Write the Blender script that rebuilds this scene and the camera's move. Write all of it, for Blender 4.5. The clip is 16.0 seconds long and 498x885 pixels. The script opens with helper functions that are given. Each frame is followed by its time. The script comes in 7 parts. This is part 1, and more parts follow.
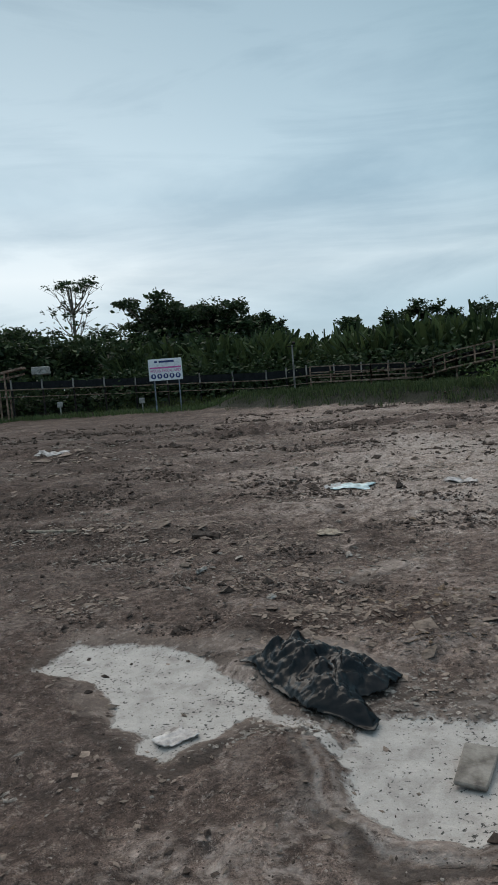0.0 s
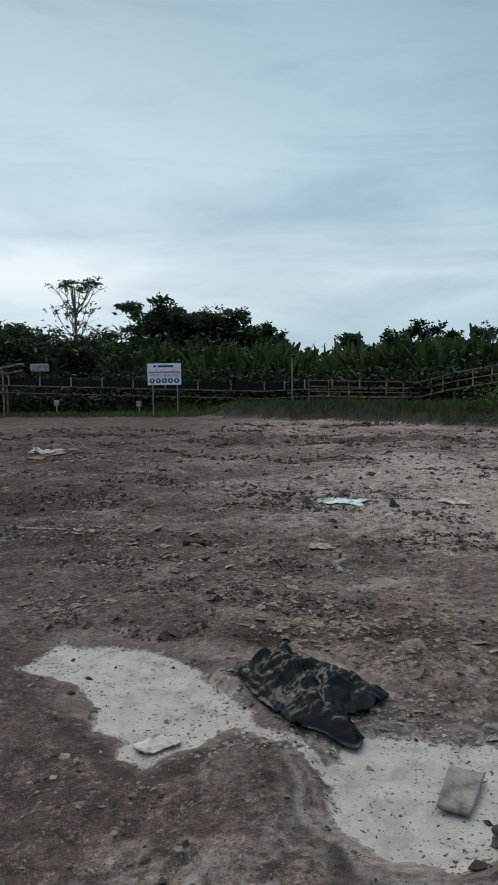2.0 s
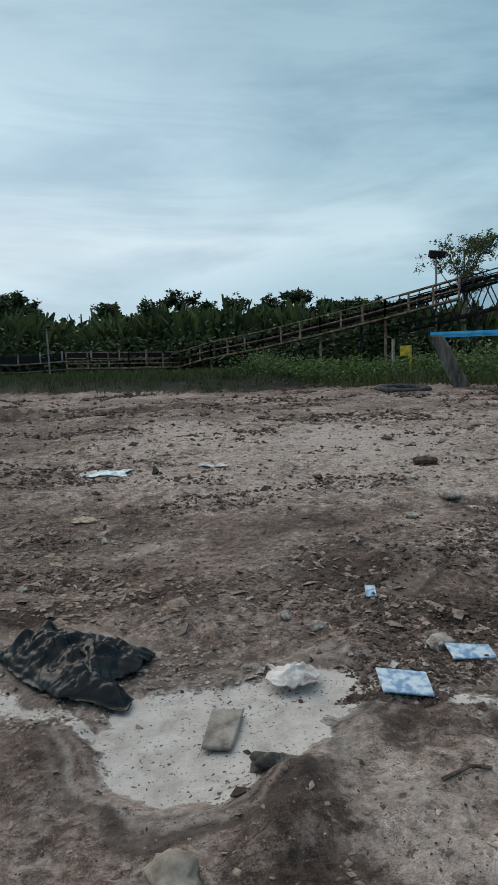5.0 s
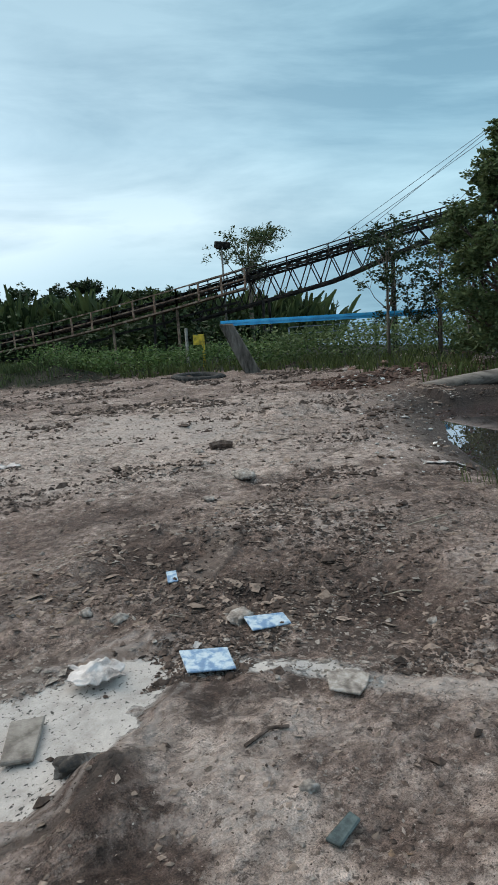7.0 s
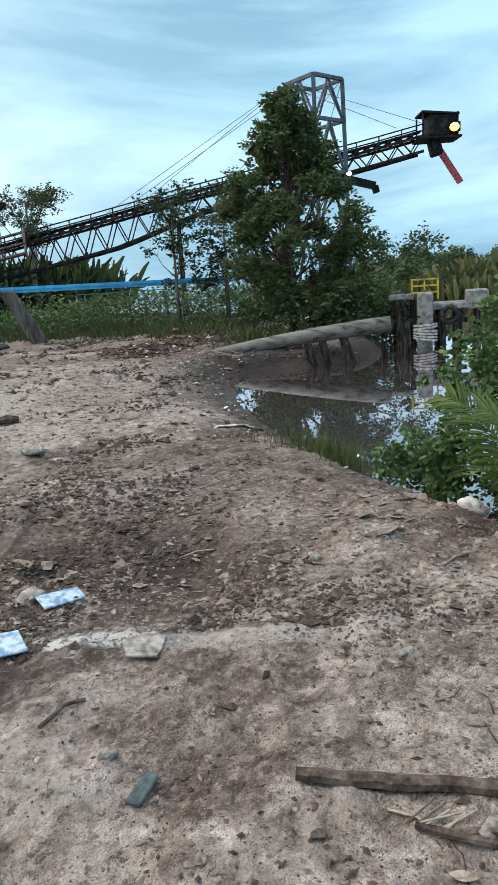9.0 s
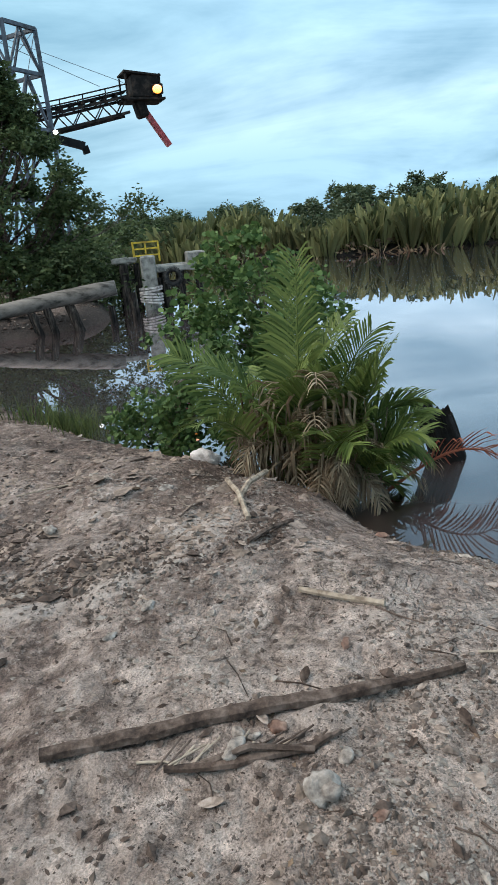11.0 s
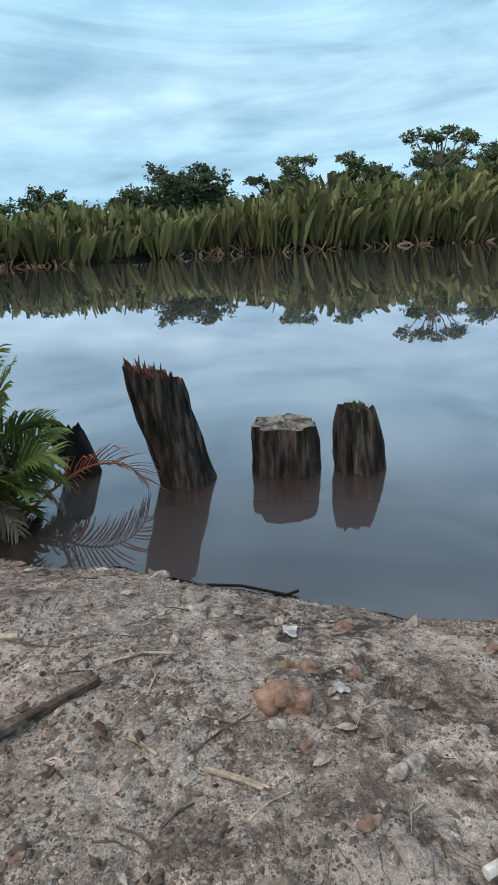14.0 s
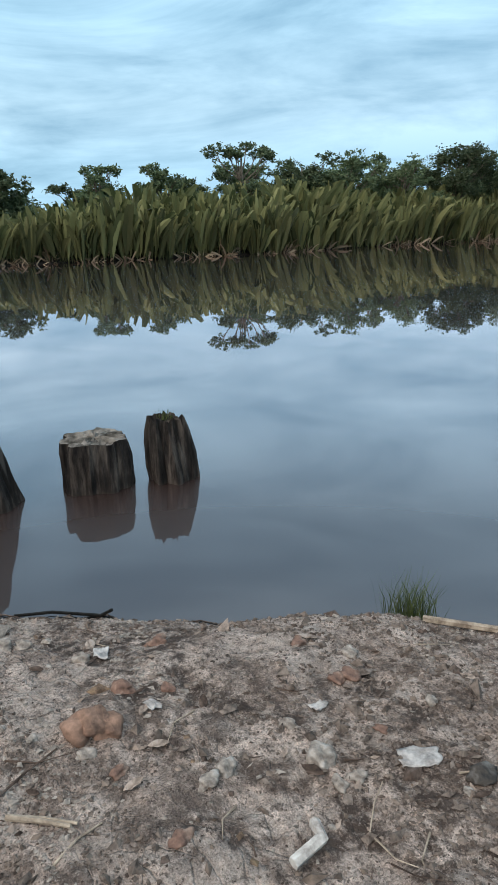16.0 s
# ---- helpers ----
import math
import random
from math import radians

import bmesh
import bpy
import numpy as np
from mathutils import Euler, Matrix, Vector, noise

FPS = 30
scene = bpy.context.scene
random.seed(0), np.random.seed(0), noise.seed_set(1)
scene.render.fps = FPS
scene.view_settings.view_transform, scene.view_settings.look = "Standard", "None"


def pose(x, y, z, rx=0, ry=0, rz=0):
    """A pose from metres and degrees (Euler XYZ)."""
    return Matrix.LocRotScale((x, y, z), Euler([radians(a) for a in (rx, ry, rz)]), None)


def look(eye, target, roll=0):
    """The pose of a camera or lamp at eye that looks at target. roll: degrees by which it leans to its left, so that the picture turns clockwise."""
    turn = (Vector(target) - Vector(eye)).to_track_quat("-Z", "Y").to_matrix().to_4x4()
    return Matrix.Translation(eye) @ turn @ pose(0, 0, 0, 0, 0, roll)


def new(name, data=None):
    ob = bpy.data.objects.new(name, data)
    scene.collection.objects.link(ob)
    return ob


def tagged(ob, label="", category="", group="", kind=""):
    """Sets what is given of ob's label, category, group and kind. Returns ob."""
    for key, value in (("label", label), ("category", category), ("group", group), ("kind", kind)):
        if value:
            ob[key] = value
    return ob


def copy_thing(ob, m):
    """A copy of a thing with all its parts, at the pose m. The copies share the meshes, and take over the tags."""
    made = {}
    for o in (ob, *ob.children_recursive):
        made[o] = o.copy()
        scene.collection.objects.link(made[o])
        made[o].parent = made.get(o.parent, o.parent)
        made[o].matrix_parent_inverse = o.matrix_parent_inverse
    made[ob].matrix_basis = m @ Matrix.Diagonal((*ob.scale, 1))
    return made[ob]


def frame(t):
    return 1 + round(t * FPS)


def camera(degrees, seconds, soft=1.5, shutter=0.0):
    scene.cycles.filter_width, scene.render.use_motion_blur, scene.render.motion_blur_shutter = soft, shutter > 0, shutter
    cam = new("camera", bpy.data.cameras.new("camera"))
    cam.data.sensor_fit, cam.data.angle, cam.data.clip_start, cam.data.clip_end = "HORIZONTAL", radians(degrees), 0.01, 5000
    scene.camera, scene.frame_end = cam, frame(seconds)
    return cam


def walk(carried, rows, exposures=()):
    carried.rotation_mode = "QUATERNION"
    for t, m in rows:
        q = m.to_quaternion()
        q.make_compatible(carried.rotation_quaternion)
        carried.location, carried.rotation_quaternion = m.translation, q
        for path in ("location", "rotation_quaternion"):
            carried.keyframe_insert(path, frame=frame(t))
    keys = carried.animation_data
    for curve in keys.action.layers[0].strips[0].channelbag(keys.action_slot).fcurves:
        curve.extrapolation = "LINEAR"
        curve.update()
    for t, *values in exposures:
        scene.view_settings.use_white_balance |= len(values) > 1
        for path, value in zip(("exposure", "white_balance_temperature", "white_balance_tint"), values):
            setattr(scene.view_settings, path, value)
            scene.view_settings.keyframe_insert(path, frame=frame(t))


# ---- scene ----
cam = camera(41.0, 16.0, soft=1.6)
PATH = [
    (0, (0.197, -0.108, 1.717), (0.209, 1.884, 1.53), -4.5),
    (0.5, (0.185, -0.113, 1.716), (0.08, 1.876, 1.533), -4.1),
    (1, (0.168, -0.092, 1.708), (0.039, 1.896, 1.532), -2.7),
    (1.5, (0.157, -0.096, 1.708), (0.116, 1.899, 1.575), -0.7),
    (2, (0.165, -0.094, 1.709), (0.196, 1.9, 1.551), -1.0),
    (2.5, (0.176, -0.092, 1.702), (0.38, 1.89, 1.534), -1.2),
    (3, (0.202, -0.105, 1.702), (0.557, 1.854, 1.511), -1.8),
    (3.2, (0.2, -0.105, 1.696), (0.574, 1.85, 1.51), -1.6),
    (5.3, (0.239, -0.133, 1.692), (1.003, 1.694, 1.414), -2.8),
    (5.5, (0.25, -0.133, 1.691), (1.05, 1.678, 1.41), -3.1),
    (6, (0.262, -0.138, 1.684), (1.197, 1.607, 1.399), -3.4),
    (6.5, (0.281, -0.139, 1.672), (1.394, 1.494, 1.36), -3.6),
    (7, (0.291, -0.159, 1.673), (1.503, 1.399, 1.35), -3.9),
    (7.5, (0.304, -0.173, 1.666), (1.638, 1.275, 1.312), -3.6),
    (8, (0.308, -0.195, 1.67), (1.751, 1.138, 1.297), -3.3),
    (8.5, (0.322, -0.195, 1.665), (1.834, 1.048, 1.253), -3.3),
    (9, (0.343, -0.207, 1.655), (1.942, 0.906, 1.202), -3.8),
    (9.2, (0.33, -0.235, 1.66), (1.977, 0.803, 1.205), -4.1),
    (9.5, (0.359, -0.225, 1.647), (2.086, 0.664, 1.17), -4.1),
    (9.7, (0.374, -0.229, 1.634), (2.138, 0.574, 1.138), -4.0),
    (11.8, (0.45, -0.324, 1.589), (2.353, -0.158, 0.997), -3.8),
    (12, (0.45, -0.315, 1.604), (2.363, -0.235, 1.028), -3.1),
    (12.5, (0.437, -0.354, 1.615), (2.343, -0.465, 1.021), -3.1),
    (13, (0.421, -0.391, 1.629), (2.311, -0.681, 1.042), -2.8),
    (13.5, (0.407, -0.417, 1.634), (2.261, -0.872, 1.038), -2.3),
    (14, (0.402, -0.459, 1.625), (2.211, -1.042, 1.004), -2.1),
    (14.5, (0.39, -0.493, 1.625), (2.133, -1.276, 1.036), -1.0),
    (15, (0.375, -0.536, 1.633), (2.035, -1.48, 1.04), -1.0),
    (15.5, (0.378, -0.547, 1.629), (2.011, -1.527, 1.02), -1.1),
    (16, (0.371, -0.569, 1.627), (1.958, -1.624, 1.019), -1.3),
]
walk(cam, [(t, look(eye, target, roll)) for t, eye, target, roll in PATH],
     exposures=[(0.0, 0.1), (3.0, 0.12), (5.5, 0.30), (7.0, 0.57), (8.0, 0.72), (9.0, 1.0), (12.0, 0.82), (16.0, 0.72)])

# ---------------------------------------------------------------- world and light
WATER = -0.45


def nodes_of(tree):
    def n(kind, **values):
        node = tree.nodes.new(kind)
        for key, value in values.items():
            if key in node.inputs:
                node.inputs[key].default_value = value
        return node
    return n


world = bpy.data.worlds.new("overcast_evening")
world.use_nodes = True
scene.world = world
wt = world.node_tree
wt.nodes.clear()
N, L = nodes_of(wt), wt.links.new
w_out, w_bg = N("ShaderNodeOutputWorld"), N("ShaderNodeBackground", Strength=1.0)
sky = N("ShaderNodeTexSky")
sky.sky_type, sky.sun_disc = "NISHITA", False
sky.sun_elevation, sky.sun_rotation = radians(47), radians(-17)
sky_dim = N("ShaderNodeVectorMath")
sky_dim.operation = "SCALE"
sky_dim.inputs["Scale"].default_value = 0.10
co = N("ShaderNodeTexCoord")
sep = N("ShaderNodeSeparateXYZ")
L(co.outputs["Generated"], sep.inputs[0])
up = N("ShaderNodeMath")
up.operation = "MAXIMUM"
up.inputs[1].default_value = 0.0
L(sep.outputs["Z"], up.inputs[0])
lift = N("ShaderNodeMath")
lift.operation = "ADD"
lift.inputs[1].default_value = 0.16
L(up.outputs[0], lift.inputs[0])
flat = N("ShaderNodeVectorMath")
flat.operation = "DIVIDE"
comb = N("ShaderNodeCombineXYZ")
for k in "XYZ":
    L(lift.outputs[0], comb.inputs[k])
L(co.outputs["Generated"], flat.inputs[0])
L(comb.outputs[0], flat.inputs[1])
stretch = N("ShaderNodeMapping")
stretch.inputs["Scale"].default_value = (1.3, 1.3, 7.0)
L(co.outputs["Generated"], stretch.inputs["Vector"])
n0 = N("ShaderNodeTexNoise", Scale=1.3, Detail=9.0, Roughness=0.6, Distortion=0.8)
L(stretch.outputs[0], n0.inputs["Vector"])
n2 = N("ShaderNodeTexNoise", Scale=0.9, Detail=6.0, Roughness=0.5, Distortion=0.3)
L(flat.outputs[0], n2.inputs["Vector"])
n1 = N("ShaderNodeMath")
n1.operation = "MULTIPLY_ADD"
n1.inputs[1].default_value = 0.52
n2h = N("ShaderNodeMath")
n2h.operation = "MULTIPLY"
n2h.inputs[1].default_value = 0.48
L(n2.outputs["Fac"], n2h.inputs[0])
L(n0.outputs["Fac"], n1.inputs[0])
L(n2h.outputs[0], n1.inputs[2])
ramp1 = N("ShaderNodeValToRGB")
ramp1.color_ramp.elements[0].position, ramp1.color_ramp.elements[1].position = 0.41, 0.59
L(n1.outputs[0], ramp1.inputs["Fac"])
height_ramp = N("ShaderNodeValToRGB")          # pale near the skyline, blue-grey above
cr = height_ramp.color_ramp
cr.elements[0].position, cr.elements[0].color = 0.0, (0.42, 0.56, 0.66, 1)
cr.elements[1].position, cr.elements[1].color = 1.0, (1.46, 1.28, 1.25, 1)
for p, c in ((0.09, (0.46, 0.58, 0.66, 1)), (0.16, (0.68, 0.76, 0.80, 1)), (0.26, (0.52, 0.65, 0.72, 1)), (0.48, (0.36, 0.48, 0.55, 1)), (0.62, (0.72, 0.78, 0.80, 1)), (0.8, (1.24, 1.12, 1.10, 1))):
    e = cr.elements.new(p)
    e.color = c
L(up.outputs[0], height_ramp.inputs["Fac"])
shade = N("ShaderNodeMix")
shade.inputs[0].default_value = 0.75
shade.data_type, shade.blend_type = "RGBA", "MULTIPLY"
L(height_ramp.outputs["Color"], shade.inputs[6])
cloud_tone = N("ShaderNodeMix")
cloud_tone.data_type = "RGBA"
cloud_tone.inputs[6].default_value = (0.56, 0.71, 0.80, 1)
cloud_tone.inputs[7].default_value = (1.46, 1.46, 1.44, 1)
L(ramp1.outputs["Color"], cloud_tone.inputs[0])
L(cloud_tone.outputs[2], shade.inputs[7])
cover = N("ShaderNodeMix")
cover.data_type = "RGBA"
cover.inputs[0].default_value = 0.88
# the sunset side is the bright one; the sky falls off and turns bluer away from it
side_n = N("ShaderNodeVectorMath")
side_n.operation = "DOT_PRODUCT"
side_n.inputs[1].default_value = (-0.35, 0.93, 0.0)
L(co.outputs["Generated"], side_n.inputs[0])
side_r = N("ShaderNodeValToRGB")
sc = side_r.color_ramp
sc.interpolation = "EASE"
sc.elements[0].position, sc.elements[0].color = 0.0, (0.51, 0.63, 0.71, 1)
sc.elements[1].position, sc.elements[1].color = 1.0, (1.0, 0.98, 0.97, 1)
for p, c in ((0.35, (0.48, 0.61, 0.69, 1)), (0.62, (0.50, 0.64, 0.69, 1)), (0.82, (0.635, 0.715, 0.745, 1)), (0.9, (0.80, 0.84, 0.86, 1))):
    e = sc.elements.new(p)
    e.color = c
half = N("ShaderNodeMath")
half.operation = "MULTIPLY_ADD"
half.inputs[1].default_value = half.inputs[2].default_value = 0.5
L(side_n.outputs["Value"], half.inputs[0])
L(half.outputs[0], side_r.inputs["Fac"])
cloud_amount = N("ShaderNodeMapRange")
cloud_amount.inputs["To Min"].default_value, cloud_amount.inputs["To Max"].default_value = 1.1, 0.42
L(half.outputs[0], cloud_amount.inputs["Value"])
L(cloud_amount.outputs[0], shade.inputs[0])
sided = N("ShaderNodeMix")
sided.data_type, sided.blend_type = "RGBA", "MULTIPLY"
sided.inputs[0].default_value = 1.0
L(sky.outputs[0], sky_dim.inputs[0])
L(sky_dim.outputs[0], cover.inputs[6])
L(shade.outputs[2], cover.inputs[7])
L(cover.outputs[2], sided.inputs[6])
L(side_r.outputs[0], sided.inputs[7])
L(sided.outputs[2], w_bg.inputs["Color"])
L(w_bg.outputs[0], w_out.inputs[0])

sun = new("sun", bpy.data.lights.new("sun", "SUN"))
sun.data.energy, sun.data.angle, sun.data.color = 1.2, radians(60), (1.0, 0.88, 0.76)
sun.matrix_world = look((-9, 30, 34), (0, 0, 0))


# ---------------------------------------------------------------- materials
def material(name, base, dark=None, rough=0.8, scale=8.0, fine=60.0, bump=0.25, metal=0.0, coord="Object", stretch=(1, 1, 1), light=None, island=0.0, contrast=(0.35, 0.65)):
    """Two scales of colour variation and relief on one base colour."""
    m = bpy.data.materials.new(name)
    m.use_nodes = True
    t = m.node_tree
    n, l = nodes_of(t), t.links.new
    bsdf = t.nodes["Principled BSDF"]
    bsdf.inputs["Roughness"].default_value, bsdf.inputs["Metallic"].default_value = rough, metal
    if rough > 0.7 and not metal:
        bsdf.inputs["Specular IOR Level"].default_value = 0.18
    tc, mp = n("ShaderNodeTexCoord"), n("ShaderNodeMapping")
    mp.inputs["Scale"].default_value = stretch
    l(tc.outputs[coord], mp.inputs["Vector"])
    a = n("ShaderNodeTexNoise", Scale=scale, Detail=6.0, Roughness=0.6)
    b = n("ShaderNodeTexNoise", Scale=fine, Detail=4.0, Roughness=0.65)
    for x in (a, b):
        l(mp.outputs[0], x.inputs["Vector"])
    dark = dark or tuple(c * 0.5 for c in base)
    light = light or tuple(min(1, c * 1.35) for c in base)
    r = n("ShaderNodeValToRGB")
    r.color_ramp.elements[0].position, r.color_ramp.elements[1].position = contrast
    r.color_ramp.elements[0].color, r.color_ramp.elements[1].color = (*dark, 1), (*light, 1)
    e = r.color_ramp.elements.new(0.5)
    e.color = (*base, 1)
    l(a.outputs["Fac"], r.inputs["Fac"])
    mx = n("ShaderNodeMix")
    mx.inputs[0].default_value = 0.35
    mx.data_type, mx.blend_type = "RGBA", "OVERLAY"
    l(r.outputs["Color"], mx.inputs[6])
    l(b.outputs["Fac"], mx.inputs[7])
    col = mx.outputs[2]
    if island:
        g, o = n("ShaderNodeNewGeometry"), n("ShaderNodeObjectInfo")
        ad = n("ShaderNodeMath")
        ad.operation = "ADD"
        l(g.outputs["Random Per Island"], ad.inputs[0])
        l(o.outputs["Random"], ad.inputs[1])
        mr = n("ShaderNodeMapRange")
        mr.inputs["From Max"].default_value = 2.0
        mr.inputs["To Min"].default_value, mr.inputs["To Max"].default_value = 1 - island, 1 + island
        l(ad.outputs[0], mr.inputs["Value"])
        hs = n("ShaderNodeHueSaturation")
        l(mr.outputs[0], hs.inputs["Value"])
        l(col, hs.inputs["Color"])
        col = hs.outputs[0]
    l(col, bsdf.inputs["Base Color"])
    if bump:
        bp = n("ShaderNodeBump", Strength=bump, Distance=0.02)
        ad = n("ShaderNodeMath")
        ad.operation = "MULTIPLY_ADD"
        ad.inputs[1].default_value = 0.5
        l(b.outputs["Fac"], ad.inputs[0])
        l(a.outputs["Fac"], ad.inputs[2])
        l(ad.outputs[0], bp.inputs["Height"])
        l(bp.outputs[0], bsdf.inputs["Normal"])
    return m


def leaf_material(name, base, light, rough=0.6, vary=0.35, translucent=0.25, gloss=0.2):
    m = bpy.data.materials.new(name)
    m.use_nodes = True
    t = m.node_tree
    n, l = nodes_of(t), t.links.new
    bsdf, out = t.nodes["Principled BSDF"], t.nodes["Material Output"]
    bsdf.inputs["Roughness"].default_value = rough
    bsdf.inputs["Specular IOR Level"].default_value = gloss
    g, o = n("ShaderNodeNewGeometry"), n("ShaderNodeObjectInfo")
    r = n("ShaderNodeMix")
    r.data_type = "RGBA"
    r.inputs[6].default_value, r.inputs[7].default_value = (*base, 1), (*light, 1)
    l(g.outputs["Random Per Island"], r.inputs[0])
    mr = n("ShaderNodeMapRange")
    mr.inputs["To Min"].default_value, mr.inputs["To Max"].default_value = 1 - vary, 1 + vary
    l(o.outputs["Random"], mr.inputs["Value"])
    hs = n("ShaderNodeHueSaturation")
    l(mr.outputs[0], hs.inputs["Value"])
    l(r.outputs[2], hs.inputs["Color"])
    l(hs.outputs[0], bsdf.inputs["Base Color"])
    tr = n("ShaderNodeBsdfTranslucent")
    l(hs.outputs[0], tr.inputs["Color"])
    mx = n("ShaderNodeMixShader")
    mx.inputs[0].default_value = translucent
    l(bsdf.outputs[0], mx.inputs[1])
    l(tr.outputs[0], mx.inputs[2])
    l(mx.outputs[0], out.inputs["Surface"])
    return m


BARK = material("grey_bark", (0.16, 0.13, 0.10), stretch=(1, 1, 0.15), scale=9, bump=0.5)
STUMP = material("weathered_stump_wood", (0.026, 0.021, 0.018), (0.005, 0.004, 0.004), light=(0.115, 0.094, 0.079), stretch=(1, 1, 0.14), scale=15, fine=50, bump=1.0, rough=0.85, contrast=(0.36, 0.70))
STUMP_TOP = material("broken_red_wood", (0.105, 0.034, 0.026), (0.03, 0.011, 0.009), light=(0.23, 0.12, 0.095), scale=16, bump=0.8)
LOG_WOOD = material("silvered_log", (0.17, 0.148, 0.130), (0.05, 0.044, 0.038), stretch=(1, 0.10, 0.6), scale=9, bump=0.6)
GREY_WOOD = material("silvered_wood", (0.26, 0.235, 0.21), (0.10, 0.09, 0.08), stretch=(1, 1, 0.12), scale=10, bump=0.5)
PALE_WOOD = material("pale_split_wood", (0.36, 0.29, 0.225), (0.18, 0.135, 0.10), scale=18, bump=0.4)
BROWN_WOOD = material("brown_old_plank", (0.088, 0.060, 0.047), (0.030, 0.020, 0.016), scale=15, bump=0.6, light=(0.165, 0.122, 0.10))
BLACK_WOOD = material("charred_black_wood", (0.012, 0.011, 0.010), (0.005, 0.005, 0.005), scale=12, bump=0.7)
TIMBER = material("brown_timber_rail", (0.24, 0.155, 0.112), (0.09, 0.058, 0.042), scale=4, light=(0.40, 0.29, 0.22))
STEEL = material("dark_rusty_steel", (0.020, 0.017, 0.016), (0.009, 0.008, 0.007), scale=3, light=(0.060, 0.043, 0.034), rough=0.8, bump=0.1)
GALV = material("grey_steel", (0.20, 0.22, 0.25), (0.1, 0.11, 0.12), scale=3, rough=0.5, bump=0.1)
BELT = material("black_belt_rubber", (0.012, 0.012, 0.013), scale=3, rough=0.75)
BLUE = material("blue_painted_sheet", (0.05, 0.46, 0.85), (0.04, 0.36, 0.70), light=(0.10, 0.58, 0.92), scale=2, rough=0.45, bump=0.05)
YELLOW = material("yellow_paint", (0.62, 0.42, 0.03), (0.35, 0.22, 0.03), scale=6, rough=0.5, bump=0.1)
RED = material("faded_red_steel", (0.42, 0.06, 0.06), (0.25, 0.04, 0.04), scale=5, rough=0.55, bump=0.1)
RUBBER = material("old_tyre_rubber", (0.03, 0.029, 0.028), (0.015, 0.015, 0.015), scale=9, light=(0.08, 0.075, 0.07), rough=0.8)
CONCRETE = material("stained_concrete", (0.30, 0.28, 0.25), (0.14, 0.13, 0.12), scale=5, bump=0.4)
WHITE = material("off_white_painted_sheet", (0.84, 0.82, 0.82), (0.6, 0.59, 0.6), scale=4, rough=0.5, bump=0.05, light=(0.82, 0.82, 0.82))
MAGENTA = material("sign_pink_ink", (0.62, 0.10, 0.32), scale=6, rough=0.5, bump=0)
NAVY = material("sign_dark_blue_ink", (0.03, 0.04, 0.16), scale=6, rough=0.5, bump=0)
WHITE_CLOTH = material("dirty_white_cloth", (0.53, 0.475, 0.445), (0.24, 0.21, 0.195), scale=9, light=(0.69, 0.63, 0.60), rough=0.9)
BROWN_BOARD = material("muddy_fibre_board", (0.235, 0.205, 0.178), (0.12, 0.10, 0.086), scale=9, light=(0.31, 0.275, 0.24))
RED_EARTH = material("reddish_stone", (0.21, 0.125, 0.095), (0.12, 0.075, 0.06), scale=14, light=(0.32, 0.22, 0.17), bump=0.5)
PALE_STONE = material("pale_stone", (0.30, 0.255, 0.22), (0.14, 0.115, 0.10), scale=22, light=(0.44, 0.39, 0.35), bump=0.6)
DARK_STONE = material("dark_stone", (0.07, 0.058, 0.05), (0.03, 0.03, 0.03), scale=14, light=(0.16, 0.15, 0.14), bump=0.5)
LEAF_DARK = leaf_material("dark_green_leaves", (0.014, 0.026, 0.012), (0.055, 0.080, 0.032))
LEAF_MID = leaf_material("green_leaves", (0.040, 0.064, 0.025), (0.13, 0.165, 0.066))
# far-bank green, paler and greyer: distance haze is put into the leaf colour
LEAF_FAR = leaf_material("haze_tinted_leaves", (0.050, 0.078, 0.040), (0.15, 0.185, 0.095))
LEAF_FRESH = leaf_material("fresh_green_leaves", (0.045, 0.088, 0.028), (0.15, 0.22, 0.07))
NIPA = leaf_material("nipa_frond_green", (0.040, 0.052, 0.020), (0.205, 0.20, 0.085), vary=0.4)
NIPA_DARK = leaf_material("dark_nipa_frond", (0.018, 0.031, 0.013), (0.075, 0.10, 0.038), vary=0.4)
NIPA_NEAR = leaf_material("young_palm_green", (0.055, 0.092, 0.024), (0.19, 0.235, 0.065), rough=0.4, vary=0.15)
NIPA_DEAD = leaf_material("dead_brown_frond", (0.12, 0.075, 0.045), (0.36, 0.28, 0.19), rough=0.8)
NIPA_RED = leaf_material("reddish_dry_frond", (0.25, 0.06, 0.035), (0.40, 0.14, 0.08), rough=0.7)
GRASS = leaf_material("grass_blades", (0.034, 0.050, 0.016), (0.115, 0.135, 0.045), vary=0.2)


# ---------------------------------------------------------------- mesh helpers
def mesh_object(name, verts, faces, mat, parent=None, label="", smooth=False):
    me = bpy.data.meshes.new(name)
    me.from_pydata([tuple(v) for v in verts], [], [tuple(f) for f in faces])
    if smooth:
        me.polygons.foreach_set("use_smooth", [True] * len(me.polygons))
    me.materials.append(mat)
    ob = new(name, me)
    if parent:
        ob.parent = parent
    return tagged(ob, label)


def part(name, bm, mat, parent=None, label="", smooth=False):
    me = bpy.data.meshes.new(name)
    if smooth:
        for f in bm.faces:
            f.smooth = True
    bm.to_mesh(me)
    bm.free()
    me.materials.append(mat)
    ob = new(name, me)
    if parent:
        ob.parent = parent
    return tagged(ob, label)


def empty(name, at, label, category, group="", rz=0.0):
    e = new(name)
    e.matrix_world = pose(*at, 0, 0, rz)
    return tagged(e, label, category, group)


